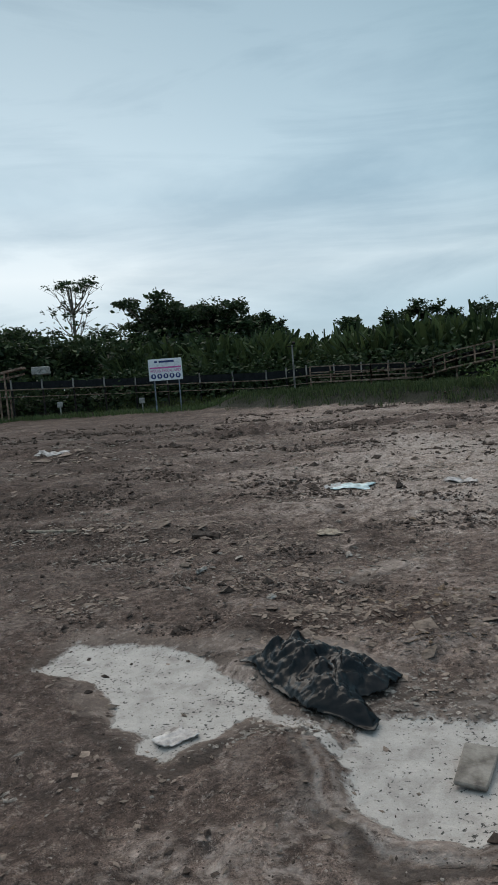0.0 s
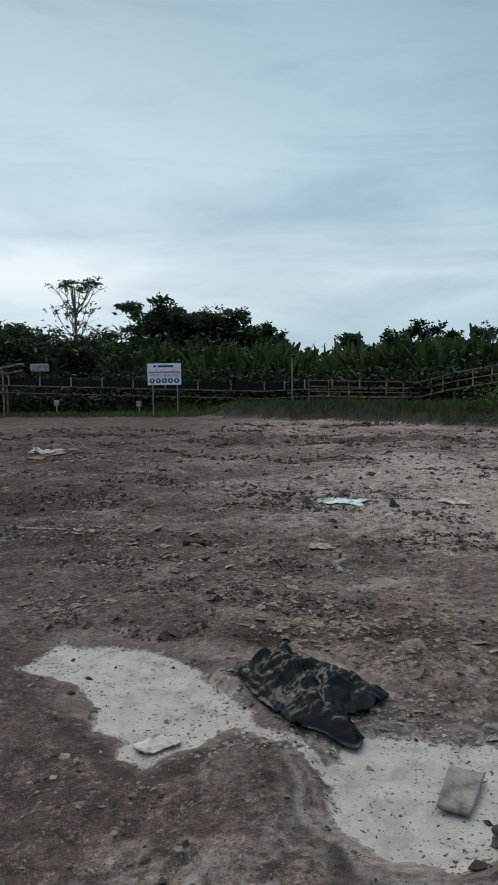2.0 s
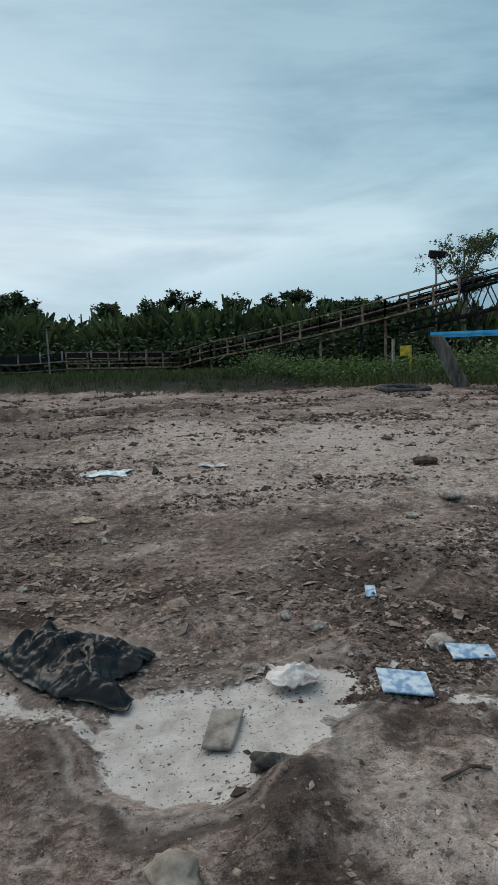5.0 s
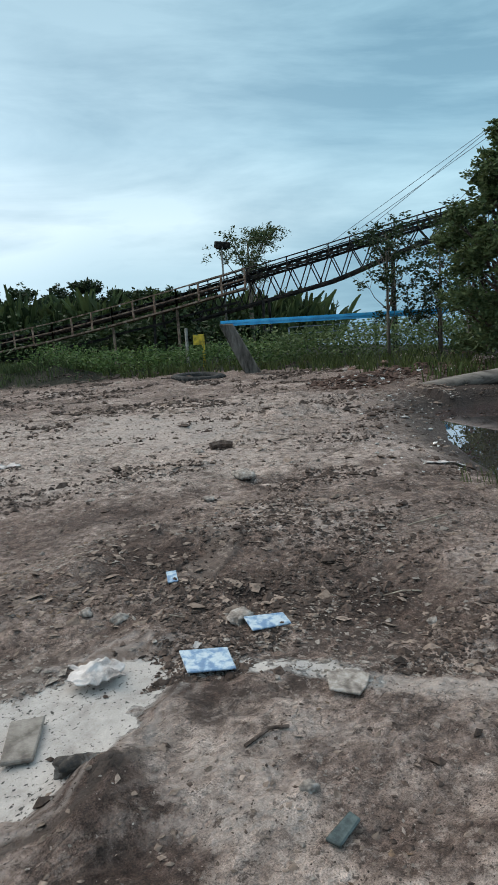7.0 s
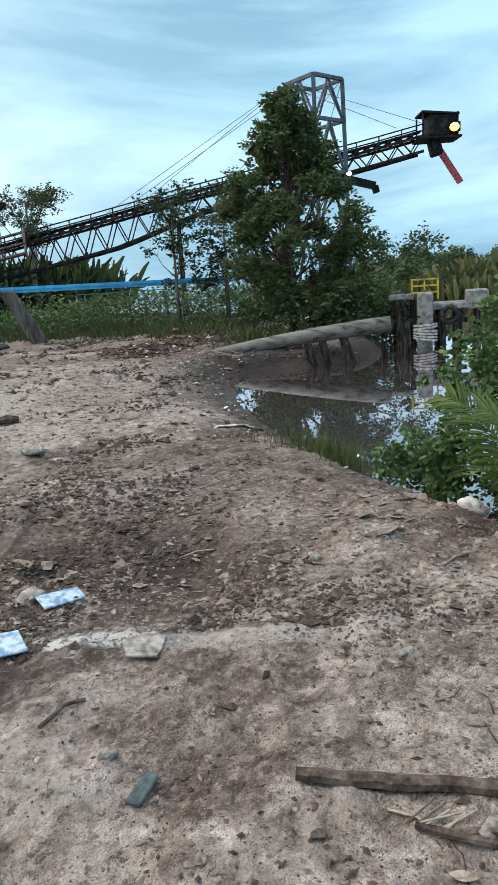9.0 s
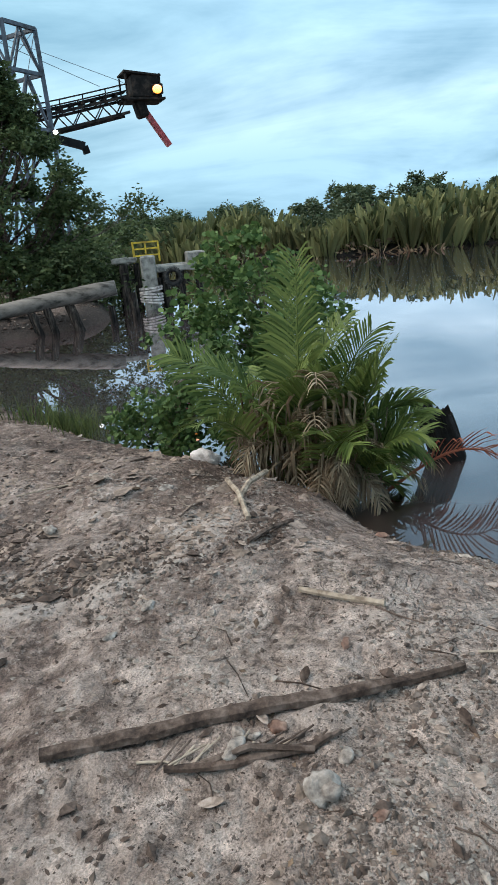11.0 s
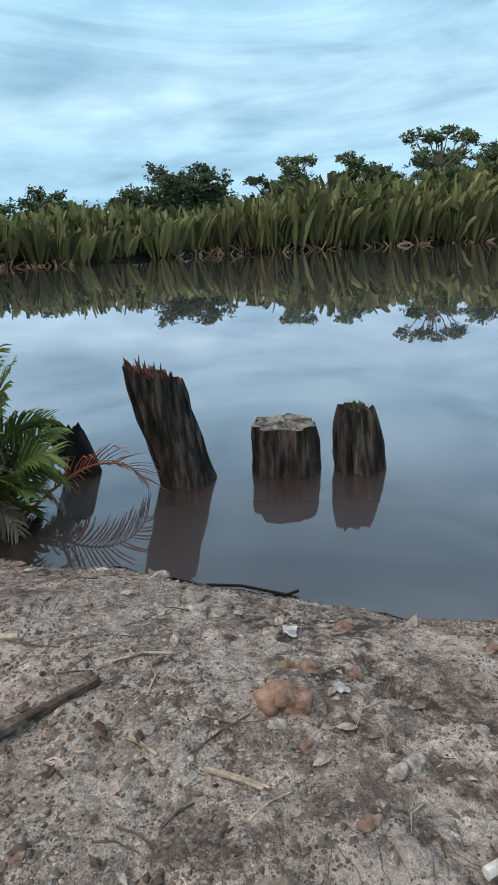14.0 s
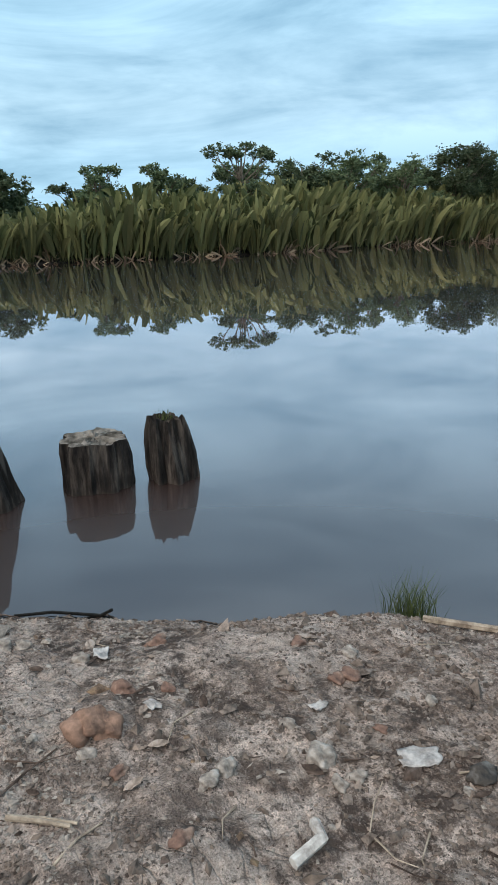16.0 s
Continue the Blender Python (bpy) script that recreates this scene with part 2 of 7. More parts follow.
def box(bm, size, m=None, bevel=0.0):
    geo = bmesh.ops.create_cube(bm, size=1.0, matrix=(m or Matrix()) @ Matrix.Diagonal((*size, 1)))
    if bevel:
        es = list({e for v in geo["verts"] for e in v.link_edges})
        bmesh.ops.bevel(bm, geom=es, offset=bevel, segments=1, affect="EDGES")
    return bm


def bar(bm, a, b, w, h=None, sides=4):
    """A bar of width w from a to b: square, or round with more sides."""
    a, b = Vector(a), Vector(b)
    d = b - a
    q = d.to_track_quat("Z", "Y").to_matrix().to_4x4()
    m = Matrix.Translation((a + b) / 2) @ q
    if sides == 4:
        bmesh.ops.create_cube(bm, size=1.0, matrix=m @ Matrix.Diagonal((w, h or w, d.length, 1)))
    else:
        bmesh.ops.create_cone(bm, cap_ends=True, segments=sides, radius1=w / 2, radius2=(h or w) / 2, depth=d.length, matrix=m)
    return bm


def tube(points, radii, sides=8):
    """Verts and faces of a tapering tube through points."""
    pts = [Vector(p) for p in points]
    vs, fs = [], []
    side = None
    for i, p in enumerate(pts):
        d = (pts[min(i + 1, len(pts) - 1)] - pts[max(i - 1, 0)]).normalized()
        if side is None:
            side = d.orthogonal().normalized()
        side = (side - d * side.dot(d)).normalized()
        other = d.cross(side)
        for k in range(sides):
            a = 2 * math.pi * k / sides
            vs.append(p + (side * math.cos(a) + other * math.sin(a)) * radii[i])
        if i:
            o = (i - 1) * sides
            for k in range(sides):
                k2 = (k + 1) % sides
                fs.append((o + k, o + k2, o + sides + k2, o + sides + k))
    fs.append(tuple(range(sides))[::-1])
    fs.append(tuple(len(vs) - sides + k for k in range(sides)))
    return vs, fs


def join(pieces):
    vs, fs = [], []
    for v, f in pieces:
        o = len(vs)
        vs.extend(v)
        fs.extend(tuple(i + o for i in q) for q in f)
    return vs, fs


# smooth lattice noise for the ground's relief
_lat = np.random.RandomState(7).rand(256, 256)


def vnoise(x, y, scale, shift=0.0):
    x, y = np.asarray(x) * scale + 31.7 + shift, np.asarray(y) * scale + 12.3 - 2 * shift
    ix, iy = np.floor(x).astype(int), np.floor(y).astype(int)
    fx, fy = x - ix, y - iy
    fx, fy = fx * fx * (3 - 2 * fx), fy * fy * (3 - 2 * fy)
    g = lambda a, b: _lat[a % 256, b % 256]
    return (g(ix, iy) * (1 - fx) + g(ix + 1, iy) * fx) * (1 - fy) + (g(ix, iy + 1) * (1 - fx) + g(ix + 1, iy + 1) * fx) * fy


def fbm(x, y, scale, octaves=4, shift=0.0):
    r, a = 0.0, 0.5
    for o in range(octaves):
        r = r + a * (vnoise(x, y, scale * 2 ** o, shift + 3.1 * o) - 0.5)
        a *= 0.55
    return r


def poly_sd(x, y, poly):
    """Signed distance to a closed outline: positive inside."""
    x, y = np.asarray(x, float), np.asarray(y, float)
    d = np.full(x.shape, 1e12)
    inside = np.zeros(x.shape, bool)
    for (ax, ay), (bx, by) in zip(poly, poly[1:] + poly[:1]):
        ux, uy = bx - ax, by - ay
        t = np.clip(((x - ax) * ux + (y - ay) * uy) / (ux * ux + uy * uy), 0, 1)
        d = np.minimum(d, (x - ax - t * ux) ** 2 + (y - ay - t * uy) ** 2)
        cross = (ay > y) != (by > y)
        with np.errstate(divide="ignore", invalid="ignore"):
            inside ^= cross & (x < (bx - ax) * (y - ay) / (by - ay + 1e-12) + ax)
    return np.where(inside, 1, -1) * np.sqrt(d)


def line_d(x, y, line):
    d = np.full(np.shape(x), 1e12)
    for (ax, ay), (bx, by) in zip(line, line[1:]):
        ux, uy = bx - ax, by - ay
        t = np.clip(((x - ax) * ux + (y - ay) * uy) / (ux * ux + uy * uy), 0, 1)
        d = np.minimum(d, (x - ax - t * ux) ** 2 + (y - ay - t * uy) ** 2)
    return np.sqrt(d)


# ---------------------------------------------------------------- ground
NEAR_SHORE = [(-1500, -2200), (-30, -45), (-5, -12), (0.6, -5.4), (2.1, -3.4), (2.55, -2.94), (3.09, -2.19), (3.6, -1.58), (3.86, -1.2), (4.12, -0.94), (4.53, -0.36), (5.06, 0.05), (5.84, 1.13), (6.26, 1.87),
              (6.73, 2.72), (7.64, 3.84), (8.36, 4.78), (8.89, 5.38), (10.3, 6.85), (11.5, 7.8), (13.4, 9.4), (14.8, 9.3), (15.6, 8.3), (16.6, 7.5), (18.2, 7.4), (21, 8.6), (25, 11), (30, 15), (37, 26), (43, 40), (55, 62), (90, 120), (800, 1300)]
FAR_SHORE = [(2600, 1500), (300, 150), (120, 58), (75, 34), (54, 20), (47, 8), (47, -3), (51, -12.4), (52, -24), (51.6, -34.3), (55, -47), (59, -61), (59, -81), (55, -120), (40, -300), (-300, -2200)]
RIVER = NEAR_SHORE + FAR_SHORE
BERM = [(0.5, 43), (5.5, 37), (9, 32.5), (12.2, 29)]
EDGE = [(-60, 66), (-12, 54), (0, 45), (5.6, 37.5), (9, 33), (12, 29.5), (15, 26.5), (19, 23), (19.5, 17.5), (17, 13), (16, 11)]
POOL_LEFT = [(-1.26, 4.04), (-1.07, 4.42), (-0.57, 4.24), (-0.1, 3.88), (0.06, 3.67), (0.12, 3.5), (0.3, 3.16), (0.33, 3.07), (0.1, 3.14), (-0.09, 2.98), (-0.27, 2.87), (-0.55, 3.16), (-0.81, 3.68)]
POOL_RIGHT = [(0.48, 2.79), (0.62, 3.0), (0.75, 3.12), (0.92, 3.06), (1.19, 2.98), (1.45, 2.95), (1.78, 2.99), (1.95, 2.76), (1.75, 2.6), (1.5, 2.46), (1.32, 2.2), (1.18, 2.24), (0.9, 2.11), (0.66, 2.2), (0.53, 2.42)]


# ridges of churned mud: x, y, half length, half width, height, turn
HEAPS = [(0.1, 21.0, 2.2, 0.45, 0.20, 0.06), (4.8, 21.6, 2.0, 0.4, 0.16, 0.02), (-5.5, 19.5, 1.8, 0.5, 0.16, 0.1), (1.12, 1.92, 0.24, 0.15, 0.10, 0.6), (1.0, 1.55, 0.14, 0.12, 0.05, 0.2), (16.8, 12.7, 2.4, 0.8, 0.40, -0.35), (2.3, 4.3, 0.4, 0.25, 0.07, -0.6), (6.3, 12.4, 1.1, 0.35, 0.20, -0.1), (9.6, 10.3, 0.9, 0.4, 0.22, -0.6), (0.3, 21.2, 2.6, 0.5, 0.16, -0.2), (-5.6, 18.6, 2.4, 0.6, 0.16, -0.3), (5.1, 19.6, 1.8, 0.4, 0.12, 0.0),
         (1.3, 25.5, 1.6, 0.5, 0.12, 0.0), (8.1, 7.2, 0.6, 0.25, 0.14, -0.5), (3.1, 4.4, 0.5, 0.25, 0.10, -0.8), (1.3, 4.25, 0.55, 0.35, 0.08, 0.2), (1.2, 2.12, 0.28, 0.16, 0.07, 0.3), (0.35, 4.35, 0.5, 0.2, 0.09, 0.1), (0.3, 2.72, 0.22, 0.25, 0.045, 0.0),
         (22.0, 15.5, 3.0, 1.6, 0.35, -0.5), (2.75, 3.3, 0.3, 0.15, 0.06, -0.5)]


def clods(x, y):
    """Churned mud: dry crests above zero, damp and shade-darkened hollows below, about -1 to 1."""
    a = fbm(x, y, 0.8, 5, 50.0) + 0.75 * fbm(x * 0.42 + 0.22 * y, y * 1.5 - 0.2 * x, 1.2, 5, 60.0)
    return np.clip(a / 0.24, -1.3, 1.3)


def ground_z(x, y):
    x, y = np.asarray(x, float), np.asarray(y, float)
    sd = poly_sd(x, y, RIVER)
    near = np.exp(-np.hypot(x, y) / 60)
    sd = sd + near * 0.22 * fbm(x, y, 1.3, 3, 5.0)
    bank = np.clip(-sd, 0, None)
    soft = 0.42 + 0.5 * np.clip((np.hypot(x - 0.5, y) - 5) / 6, 0, 1)
    soft = np.where((x > 14.2) & (y > 5), 0.3, soft)
    z = np.where(sd > 0, WATER - np.minimum(1.6, 0.02 + sd * 0.35), WATER - 0.02 + 0.47 * (1 - np.exp(-bank / soft)))
    land = np.clip(bank / 0.6, 0, 1)
    z = z + land * (0.16 * fbm(x, y, 0.35, 4, 1.0) + 0.085 * fbm(x, y, 2.2, 4, 2.0) + 0.060 * fbm(x, y, 6, 4, 3.0) + 0.020 * np.clip(fbm(x, y, 22, 2, 3.5), 0, 1))
    z = z + land * 0.028 * clods(x, y) * np.clip((np.hypot(x, y) - 1.2) / 3, 0.25, 1)
    ruts = np.abs(vnoise(x * 0.35 + 0.2 * y, y * 1.3 - 0.25 * x, 0.9, 9.0) - 0.5)
    z = z - land * 0.05 * np.clip(1 - ruts * 9, 0, 1) * np.clip((y - 4) / 3, 0, 1)
    z = z + land * 0.12 * np.clip(fbm(x, y, 0.5, 4, 17.0) - 0.08, 0, 1) * np.clip((np.hypot(x, y) - 6) / 4, 0, 1) * 4
    far = (y > 20) | (x > 12)
    z = z + far * 0.8 * np.exp(-(line_d(x, y, BERM) / 1.7) ** 2) * (1 + 0.5 * fbm(x, y, 0.6, 3, 4.0))
    edge_sd = poly_sd(x, y, EDGE + [(60, 30), (60, 200), (-60, 200)])
    z = z + np.clip(edge_sd / 4, 0, 1) * np.clip((4 - x) / 23, 0, 1.3) * 0.9
    z = z + np.clip(edge_sd / 2.5, 0, 1) * land * (0.22 + 0.25 * fbm(x, y, 0.4, 3, 6.0))
    for poly, deep in ((POOL_LEFT, 0.035), (POOL_RIGHT, 0.03)):
        p = poly_sd(x, y, poly) + 0.24 * fbm(x, y, 4, 4, 8.0) + 0.03
        flat_in = np.clip((p + 0.18) / 0.18, 0, 1)
        z = z * (1 - flat_in) - deep * np.clip(p / 0.08 + 0.5, -0.4, 1) * flat_in * 0.8
    for mx, my, ln, wd, hg, ang in HEAPS:
        c, s = math.cos(ang), math.sin(ang)
        u, v = ((x - mx) * c + (y - my) * s) / ln, (-(x - mx) * s + (y - my) * c) / wd
        z = z + hg * np.exp(-u * u - v * v) * (0.6 + 2.4 * np.abs(fbm(x, y, 2.5, 4, 12.0)))
    return z


def ring_radii():
    r, out = 0.25, []
    while r < 4500:
        out.append(r)
        r *= 1.012 if 1.2 < r < 26 else (1.03 if r < 120 else 1.12)
    return np.array(out)


def build_ground():
    # azimuths measured from +y towards +x, fine over the part that is walked past
    az = np.concatenate([np.arange(-32, 165, 0.3), np.arange(165, 328, 3.0)])
    rr = ring_radii()
    A, R = np.meshgrid(np.radians(az), rr)
    x, y = 0.3 + R * np.sin(A), -0.3 + R * np.cos(A)
    z = ground_z(x.ravel(), y.ravel()).reshape(x.shape)
    n, m = len(az), len(rr)
    co_ = np.stack([x, y, z], -1).reshape(-1, 3)
    idx = np.arange(n * m).reshape(m, n)
    nxt = np.roll(idx, -1, axis=1)
    quads = np.stack([idx[:-1], idx[1:], nxt[1:], nxt[:-1]], -1).reshape(-1, 4)
    me = bpy.data.meshes.new("ground")
    me.from_pydata(co_.tolist(), [], quads.tolist() + [idx[0].tolist()])
    me.polygons.foreach_set("use_smooth", [True] * len(me.polygons))
    X, Y = co_[:, 0], co_[:, 1]
    sd = poly_sd(X, Y, RIVER)
    edge_sd = poly_sd(X, Y, EDGE + [(60, 30), (60, 200), (-60, 200)])
    # where pale sand, painted sheen, pale slurry, soaked mud and plants lie
    rag_ = 0.24 * fbm(X, Y, 4, 4, 8.0) + 0.03
    slurry = np.maximum(np.clip((poly_sd(X, Y, POOL_LEFT) + rag_ + 0.05) / 0.14, 0, 1), np.clip((poly_sd(X, Y, POOL_RIGHT) + rag_ + 0.09) / 0.2, 0, 1))
    slurry = np.maximum(slurry, 0.62 * np.clip(1.25 - line_d(X, Y, [(1.65, 2.85), (2.1, 2.5), (2.45, 2.1), (2.5, 1.85)]) / 0.16, 0, 1))
    slurry = np.maximum(slurry, 0.75 * np.clip(1.3 - line_d(X, Y, [(0.28, 3.14), (0.42, 2.98), (0.5, 2.8)]) / 0.07, 0, 1))
    strip_sheen = 0.85 * np.clip(1.25 - line_d(X, Y, [(2.5, 1.88), (2.86, 1.40), (3.09, 1.08), (3.4, 0.86), (3.75, 0.72)]) / 0.10, 0, 1)
    strip_sheen = np.maximum(strip_sheen, 0.8 * np.clip(1.2 - np.hypot((X - 3.75) / 0.55, (Y - 0.8) / 0.26), 0, 1))
    # two wide patches: the far yard's sheen, painted in as pale ground
    strip_sheen = np.maximum(strip_sheen, 0.85 * np.clip(1.15 - np.hypot((X - 6.6) / 2.8, (Y - 10.4) / 3.4), 0, 1))
    strip_sheen = np.maximum(strip_sheen, 0.6 * np.clip(1.1 - np.hypot((X - 4.2) / 2.4, (Y - 14.5) / 5.0), 0, 1))
    slurry = slurry * (1 - 0.9 * np.exp(-((X - 1.05) ** 2 + (Y - 1.8) ** 2) / 0.035))
    fringe = np.maximum(np.clip((poly_sd(X, Y, POOL_LEFT) + 0.32) / 0.3, 0, 1), np.clip((poly_sd(X, Y, POOL_RIGHT) + 0.30) / 0.3, 0, 1)) * 0.75
    fringe = np.maximum(fringe, 0.9 * np.clip(1.2 - line_d(X, Y, [(-0.2, 4.1), (0.5, 4.0), (1.0, 3.3), (1.5, 3.15)]) / 0.2, 0, 1))
    fringe = np.maximum(fringe, 0.8 * np.clip(1.2 - line_d(X, Y, [(0.9, 5.2), (1.45, 5.7), (1.75, 5.95)]) / 0.18, 0, 1))
    fringe = np.maximum(fringe, 0.95 * np.clip(1.2 - line_d(X, Y, [(2.75, 3.75), (3.1, 3.9), (3.5, 4.3)]) / 0.22, 0, 1))
    pl_ = poly_sd(X, Y, POOL_LEFT) + rag_
    rim_ = np.exp(-((pl_ + 0.10) / 0.05) ** 2) * np.clip(0.5 - 1.2 * (Y - 3.4), 0, 1)
    rim_ = np.maximum(rim_, np.exp(-((poly_sd(X, Y, POOL_RIGHT) + rag_ + 0.17) / 0.05) ** 2) * np.clip(1.2 - 2 * (X - 0.9) ** 2, 0, 1))
    pr_ = poly_sd(X, Y, POOL_RIGHT) + 0.6 * rag_
    bands = np.clip(0.5 + 0.9 * np.sin(pr_ * 95 + 2 * fbm(X, Y, 3, 2, 21.0)), 0, 1) * np.clip(1 - np.abs(pr_ + 0.11) / 0.12, 0, 1)
    island = np.exp(-((X - 0.27) ** 2 + (Y - 2.72) ** 2) / 0.055)
    fringe = fringe * (1 - 0.85 * island)
    dry = [(1.55, 2.55), (2.3, 2.3), (2.6, 1.95), (2.25, 1.7), (1.9, 1.45), (1.5, 1.35), (1.15, 1.5), (1.2, 1.9)]
    sand = np.clip((poly_sd(X, Y, dry) + 0.2) / 0.5, 0, 1) * 0.55
    sand = np.maximum(sand, np.clip(1 - line_d(X, Y, [(2.4, 1.95), (3.2, 1.55), (3.9, 0.9), (4.2, 0.5)]) / 0.22, 0, 1) * 0.9)
    sand = np.maximum(sand, 1.15 * np.clip(1.2 - line_d(X, Y, [(1.45, 2.1), (1.62, 1.75), (1.5, 1.35), (1.25, 1.15)]) / 0.3, 0, 1))
    sand = np.maximum(sand, 1.25 * np.clip(1.15 - line_d(X, Y, [(2.5, 1.85), (2.6, 1.71), (2.86, 1.38), (3.09, 1.06), (3.4, 0.85), (3.8, 0.7)]) / 0.12, 0, 1))
    sand = np.maximum(sand, 0.78 * np.clip((1.55 - np.hypot(X - 1.9, Y + 1.2) * 0.45), 0, 1))
    # pale ground here, raised further for the sheen painted into it
    sand = np.maximum(sand, 1.5 * np.clip(1.35 - np.hypot((X - 7.0) / 5.6, (Y - 10.4) / 4.6), 0, 1))
    soak = np.clip((2.0 - X) / 5, 0, 1) * np.clip((Y - 0.3) / 3, 0, 1) * 1.0
    for mx, my, rad_ in ((1.12, 1.95, 0.28), (1.0, 1.55, 0.3), (1.3, 4.3, 0.5), (0.3, 4.3, 0.4), (2.7, 4.3, 0.7), (1.8, 2.25, 0.2), (3.4, 2.6, 0.5), (2.9, 3.2, 0.35), (9.5, 8.0, 1.7), (12, 9.4, 2.2), (15.2, 10.2, 2.2)):
        soak = np.maximum(soak, 1.1 * np.exp(-((X - mx) ** 2 + (Y - my) ** 2) / rad_ ** 2))
    for mx, my, ln, wd in ((0.1, 20.8, 2.4, 0.7), (4.8, 21.4, 2.2, 0.5), (-5.5, 19.2, 2.6, 1.0), (6.8, 13.6, 1.4, 0.5), (3.0, 5.6, 0.8, 0.35)):
        soak = np.maximum(soak, 1.2 * np.exp(-((X - mx) / ln) ** 2 - ((Y - my) / wd) ** 2))
    soak = np.maximum(soak, 0.9 * island)
    tone = clods(X, Y) * np.clip(-sd / 0.5, 0, 1)
    wet = np.clip(1 + sd / np.interp(X, [6, 9, 11], [0.3, 1.7, 2.4]), 0, 1)
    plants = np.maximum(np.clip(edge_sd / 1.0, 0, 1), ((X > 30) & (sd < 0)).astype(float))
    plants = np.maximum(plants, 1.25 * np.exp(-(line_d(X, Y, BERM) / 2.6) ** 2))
    for key, value in (("slurry", slurry), ("fringe", fringe), ("sand", sand), ("wet", wet), ("plants", plants), ("soak", soak), ("bands", bands), ("tone", tone), ("strip", strip_sheen), ("rim", rim_)):
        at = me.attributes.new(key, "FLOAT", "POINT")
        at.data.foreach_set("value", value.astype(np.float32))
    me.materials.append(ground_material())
    return tagged(new("ground", me), "bare muddy yard and sandy river bank", "ground", kind="structure")


def ground_material():
    m = bpy.data.materials.new("mud_and_sand")
    m.use_nodes = True
    t = m.node_tree
    n, l = nodes_of(t), t.links.new
    bsdf = t.nodes["Principled BSDF"]
    tc = n("ShaderNodeTexCoord")

    def noise_tex(scale, detail=6.0, rough=0.6, dist=0.0, sx=(1, 1, 1)):
        mp = n("ShaderNodeMapping")
        mp.inputs["Scale"].default_value = sx
        l(tc.outputs["Object"], mp.inputs["Vector"])
        q = n("ShaderNodeTexNoise", Scale=scale, Detail=detail, Roughness=rough, Distortion=dist)
        l(mp.outputs[0], q.inputs["Vector"])
        return q.outputs["Fac"]

    def ramp(fac, stops):
        r = n("ShaderNodeValToRGB")
        els = r.color_ramp.elements
        els[0].position, els[0].color = stops[0][0], (*stops[0][1], 1)
        els[1].position, els[1].color = stops[-1][0], (*stops[-1][1], 1)
        for p, c in stops[1:-1]:
            e = els.new(p)
            e.color = (*c, 1)
        l(fac, r.inputs["Fac"])
        return r.outputs["Color"]

    def mix(fac, a, b, blend="MIX"):
        q = n("ShaderNodeMix")
        q.data_type, q.blend_type = "RGBA", blend
        q.clamp_result = False
        for s_, v in ((0, fac), (6, a), (7, b)):
            if isinstance(v, (int, float)):
                q.inputs[s_].default_value = v
            elif isinstance(v, tuple):
                q.inputs[s_].default_value = (*v, 1)
            else:
                l(v, q.inputs[s_])
        return q.outputs[2]

    def attr(name):
        q = n("ShaderNodeAttribute")
        q.attribute_name = name
        return q.outputs["Fac"]

    def math_(op, a, b):
        q = n("ShaderNodeMath")
        q.operation = op
        for i_, v in enumerate((a, b)):
            if isinstance(v, (int, float)):
                q.inputs[i_].default_value = v
            else:
                l(v, q.inputs[i_])
        return q.outputs[0]

    def soft_mask(a, noise_out, amount=0.8, lo=0.42, hi=0.58):
        s1 = math_("ADD", a, math_("MULTIPLY", math_("SUBTRACT", noise_out, 0.5), amount))
        q = n("ShaderNodeMapRange")
        q.inputs["From Min"].default_value, q.inputs["From Max"].default_value = lo, hi
        l(s1, q.inputs["Value"])
        return q.outputs[0]

    big, mid = noise_tex(0.45, 8, 0.6), noise_tex(2.2, 8, 0.62, 0.4)
    small, grain = noise_tex(20, 5, 0.62), noise_tex(150, 4, 0.7)
    patch = noise_tex(7.0, 7, 0.62, 0.3)
    streak = noise_tex(1.1, 10, 0.66, 0.5, (0.40, 1.9, 1))
    clods = n("ShaderNodeTexVoronoi", Scale=30.0)
    l(tc.outputs["Object"], clods.inputs["Vector"])
    cracks = n("ShaderNodeTexVoronoi", Scale=9.0)
    cracks.feature = "DISTANCE_TO_EDGE"
    warp = n("ShaderNodeVectorMath")
    warp.operation = "MULTIPLY_ADD"
    warp.inputs[1].default_value = (0.12, 0.12, 0.12)
    pn = n("ShaderNodeTexNoise", Scale=6.0, Detail=3.0)
    l(tc.outputs["Object"], pn.inputs["Vector"])
    l(pn.outputs["Color"], warp.inputs[0])
    l(tc.outputs["Object"], warp.inputs[2])
    l(warp.outputs[0], cracks.inputs["Vector"])
    crack_m = n("ShaderNodeMapRange")
    crack_m.inputs["From Max"].default_value, crack_m.inputs["To Min"].default_value, crack_m.inputs["To Max"].default_value = 0.035, 1.0, 0.0
    l(cracks.outputs["Distance"], crack_m.inputs["Value"])
    crack = math_("MULTIPLY", crack_m.outputs[0], soft_mask(0.5, big, 2.0, 0.45, 0.75))
    mud = ramp(big, [(0.35, (0.082, 0.063, 0.054)), (0.5, (0.120, 0.095, 0.083)), (0.66, (0.165, 0.134, 0.118))])
    mud = mix(math_("MULTIPLY", soft_mask(0.5, streak, 2.2, 0.32, 0.68), 0.85), mud, ramp(mid, [(0.34, (0.042, 0.033, 0.029)), (0.45, (0.098, 0.077, 0.067)), (0.56, (0.180, 0.149, 0.132)), (0.70, (0.36, 0.315, 0.285))]))
    mud = mix(0.55, mud, ramp(patch, [(0.36, (0.22, 0.21, 0.21)), (0.5, (0.48, 0.47, 0.46)), (0.66, (0.78, 0.77, 0.76))]), "OVERLAY")
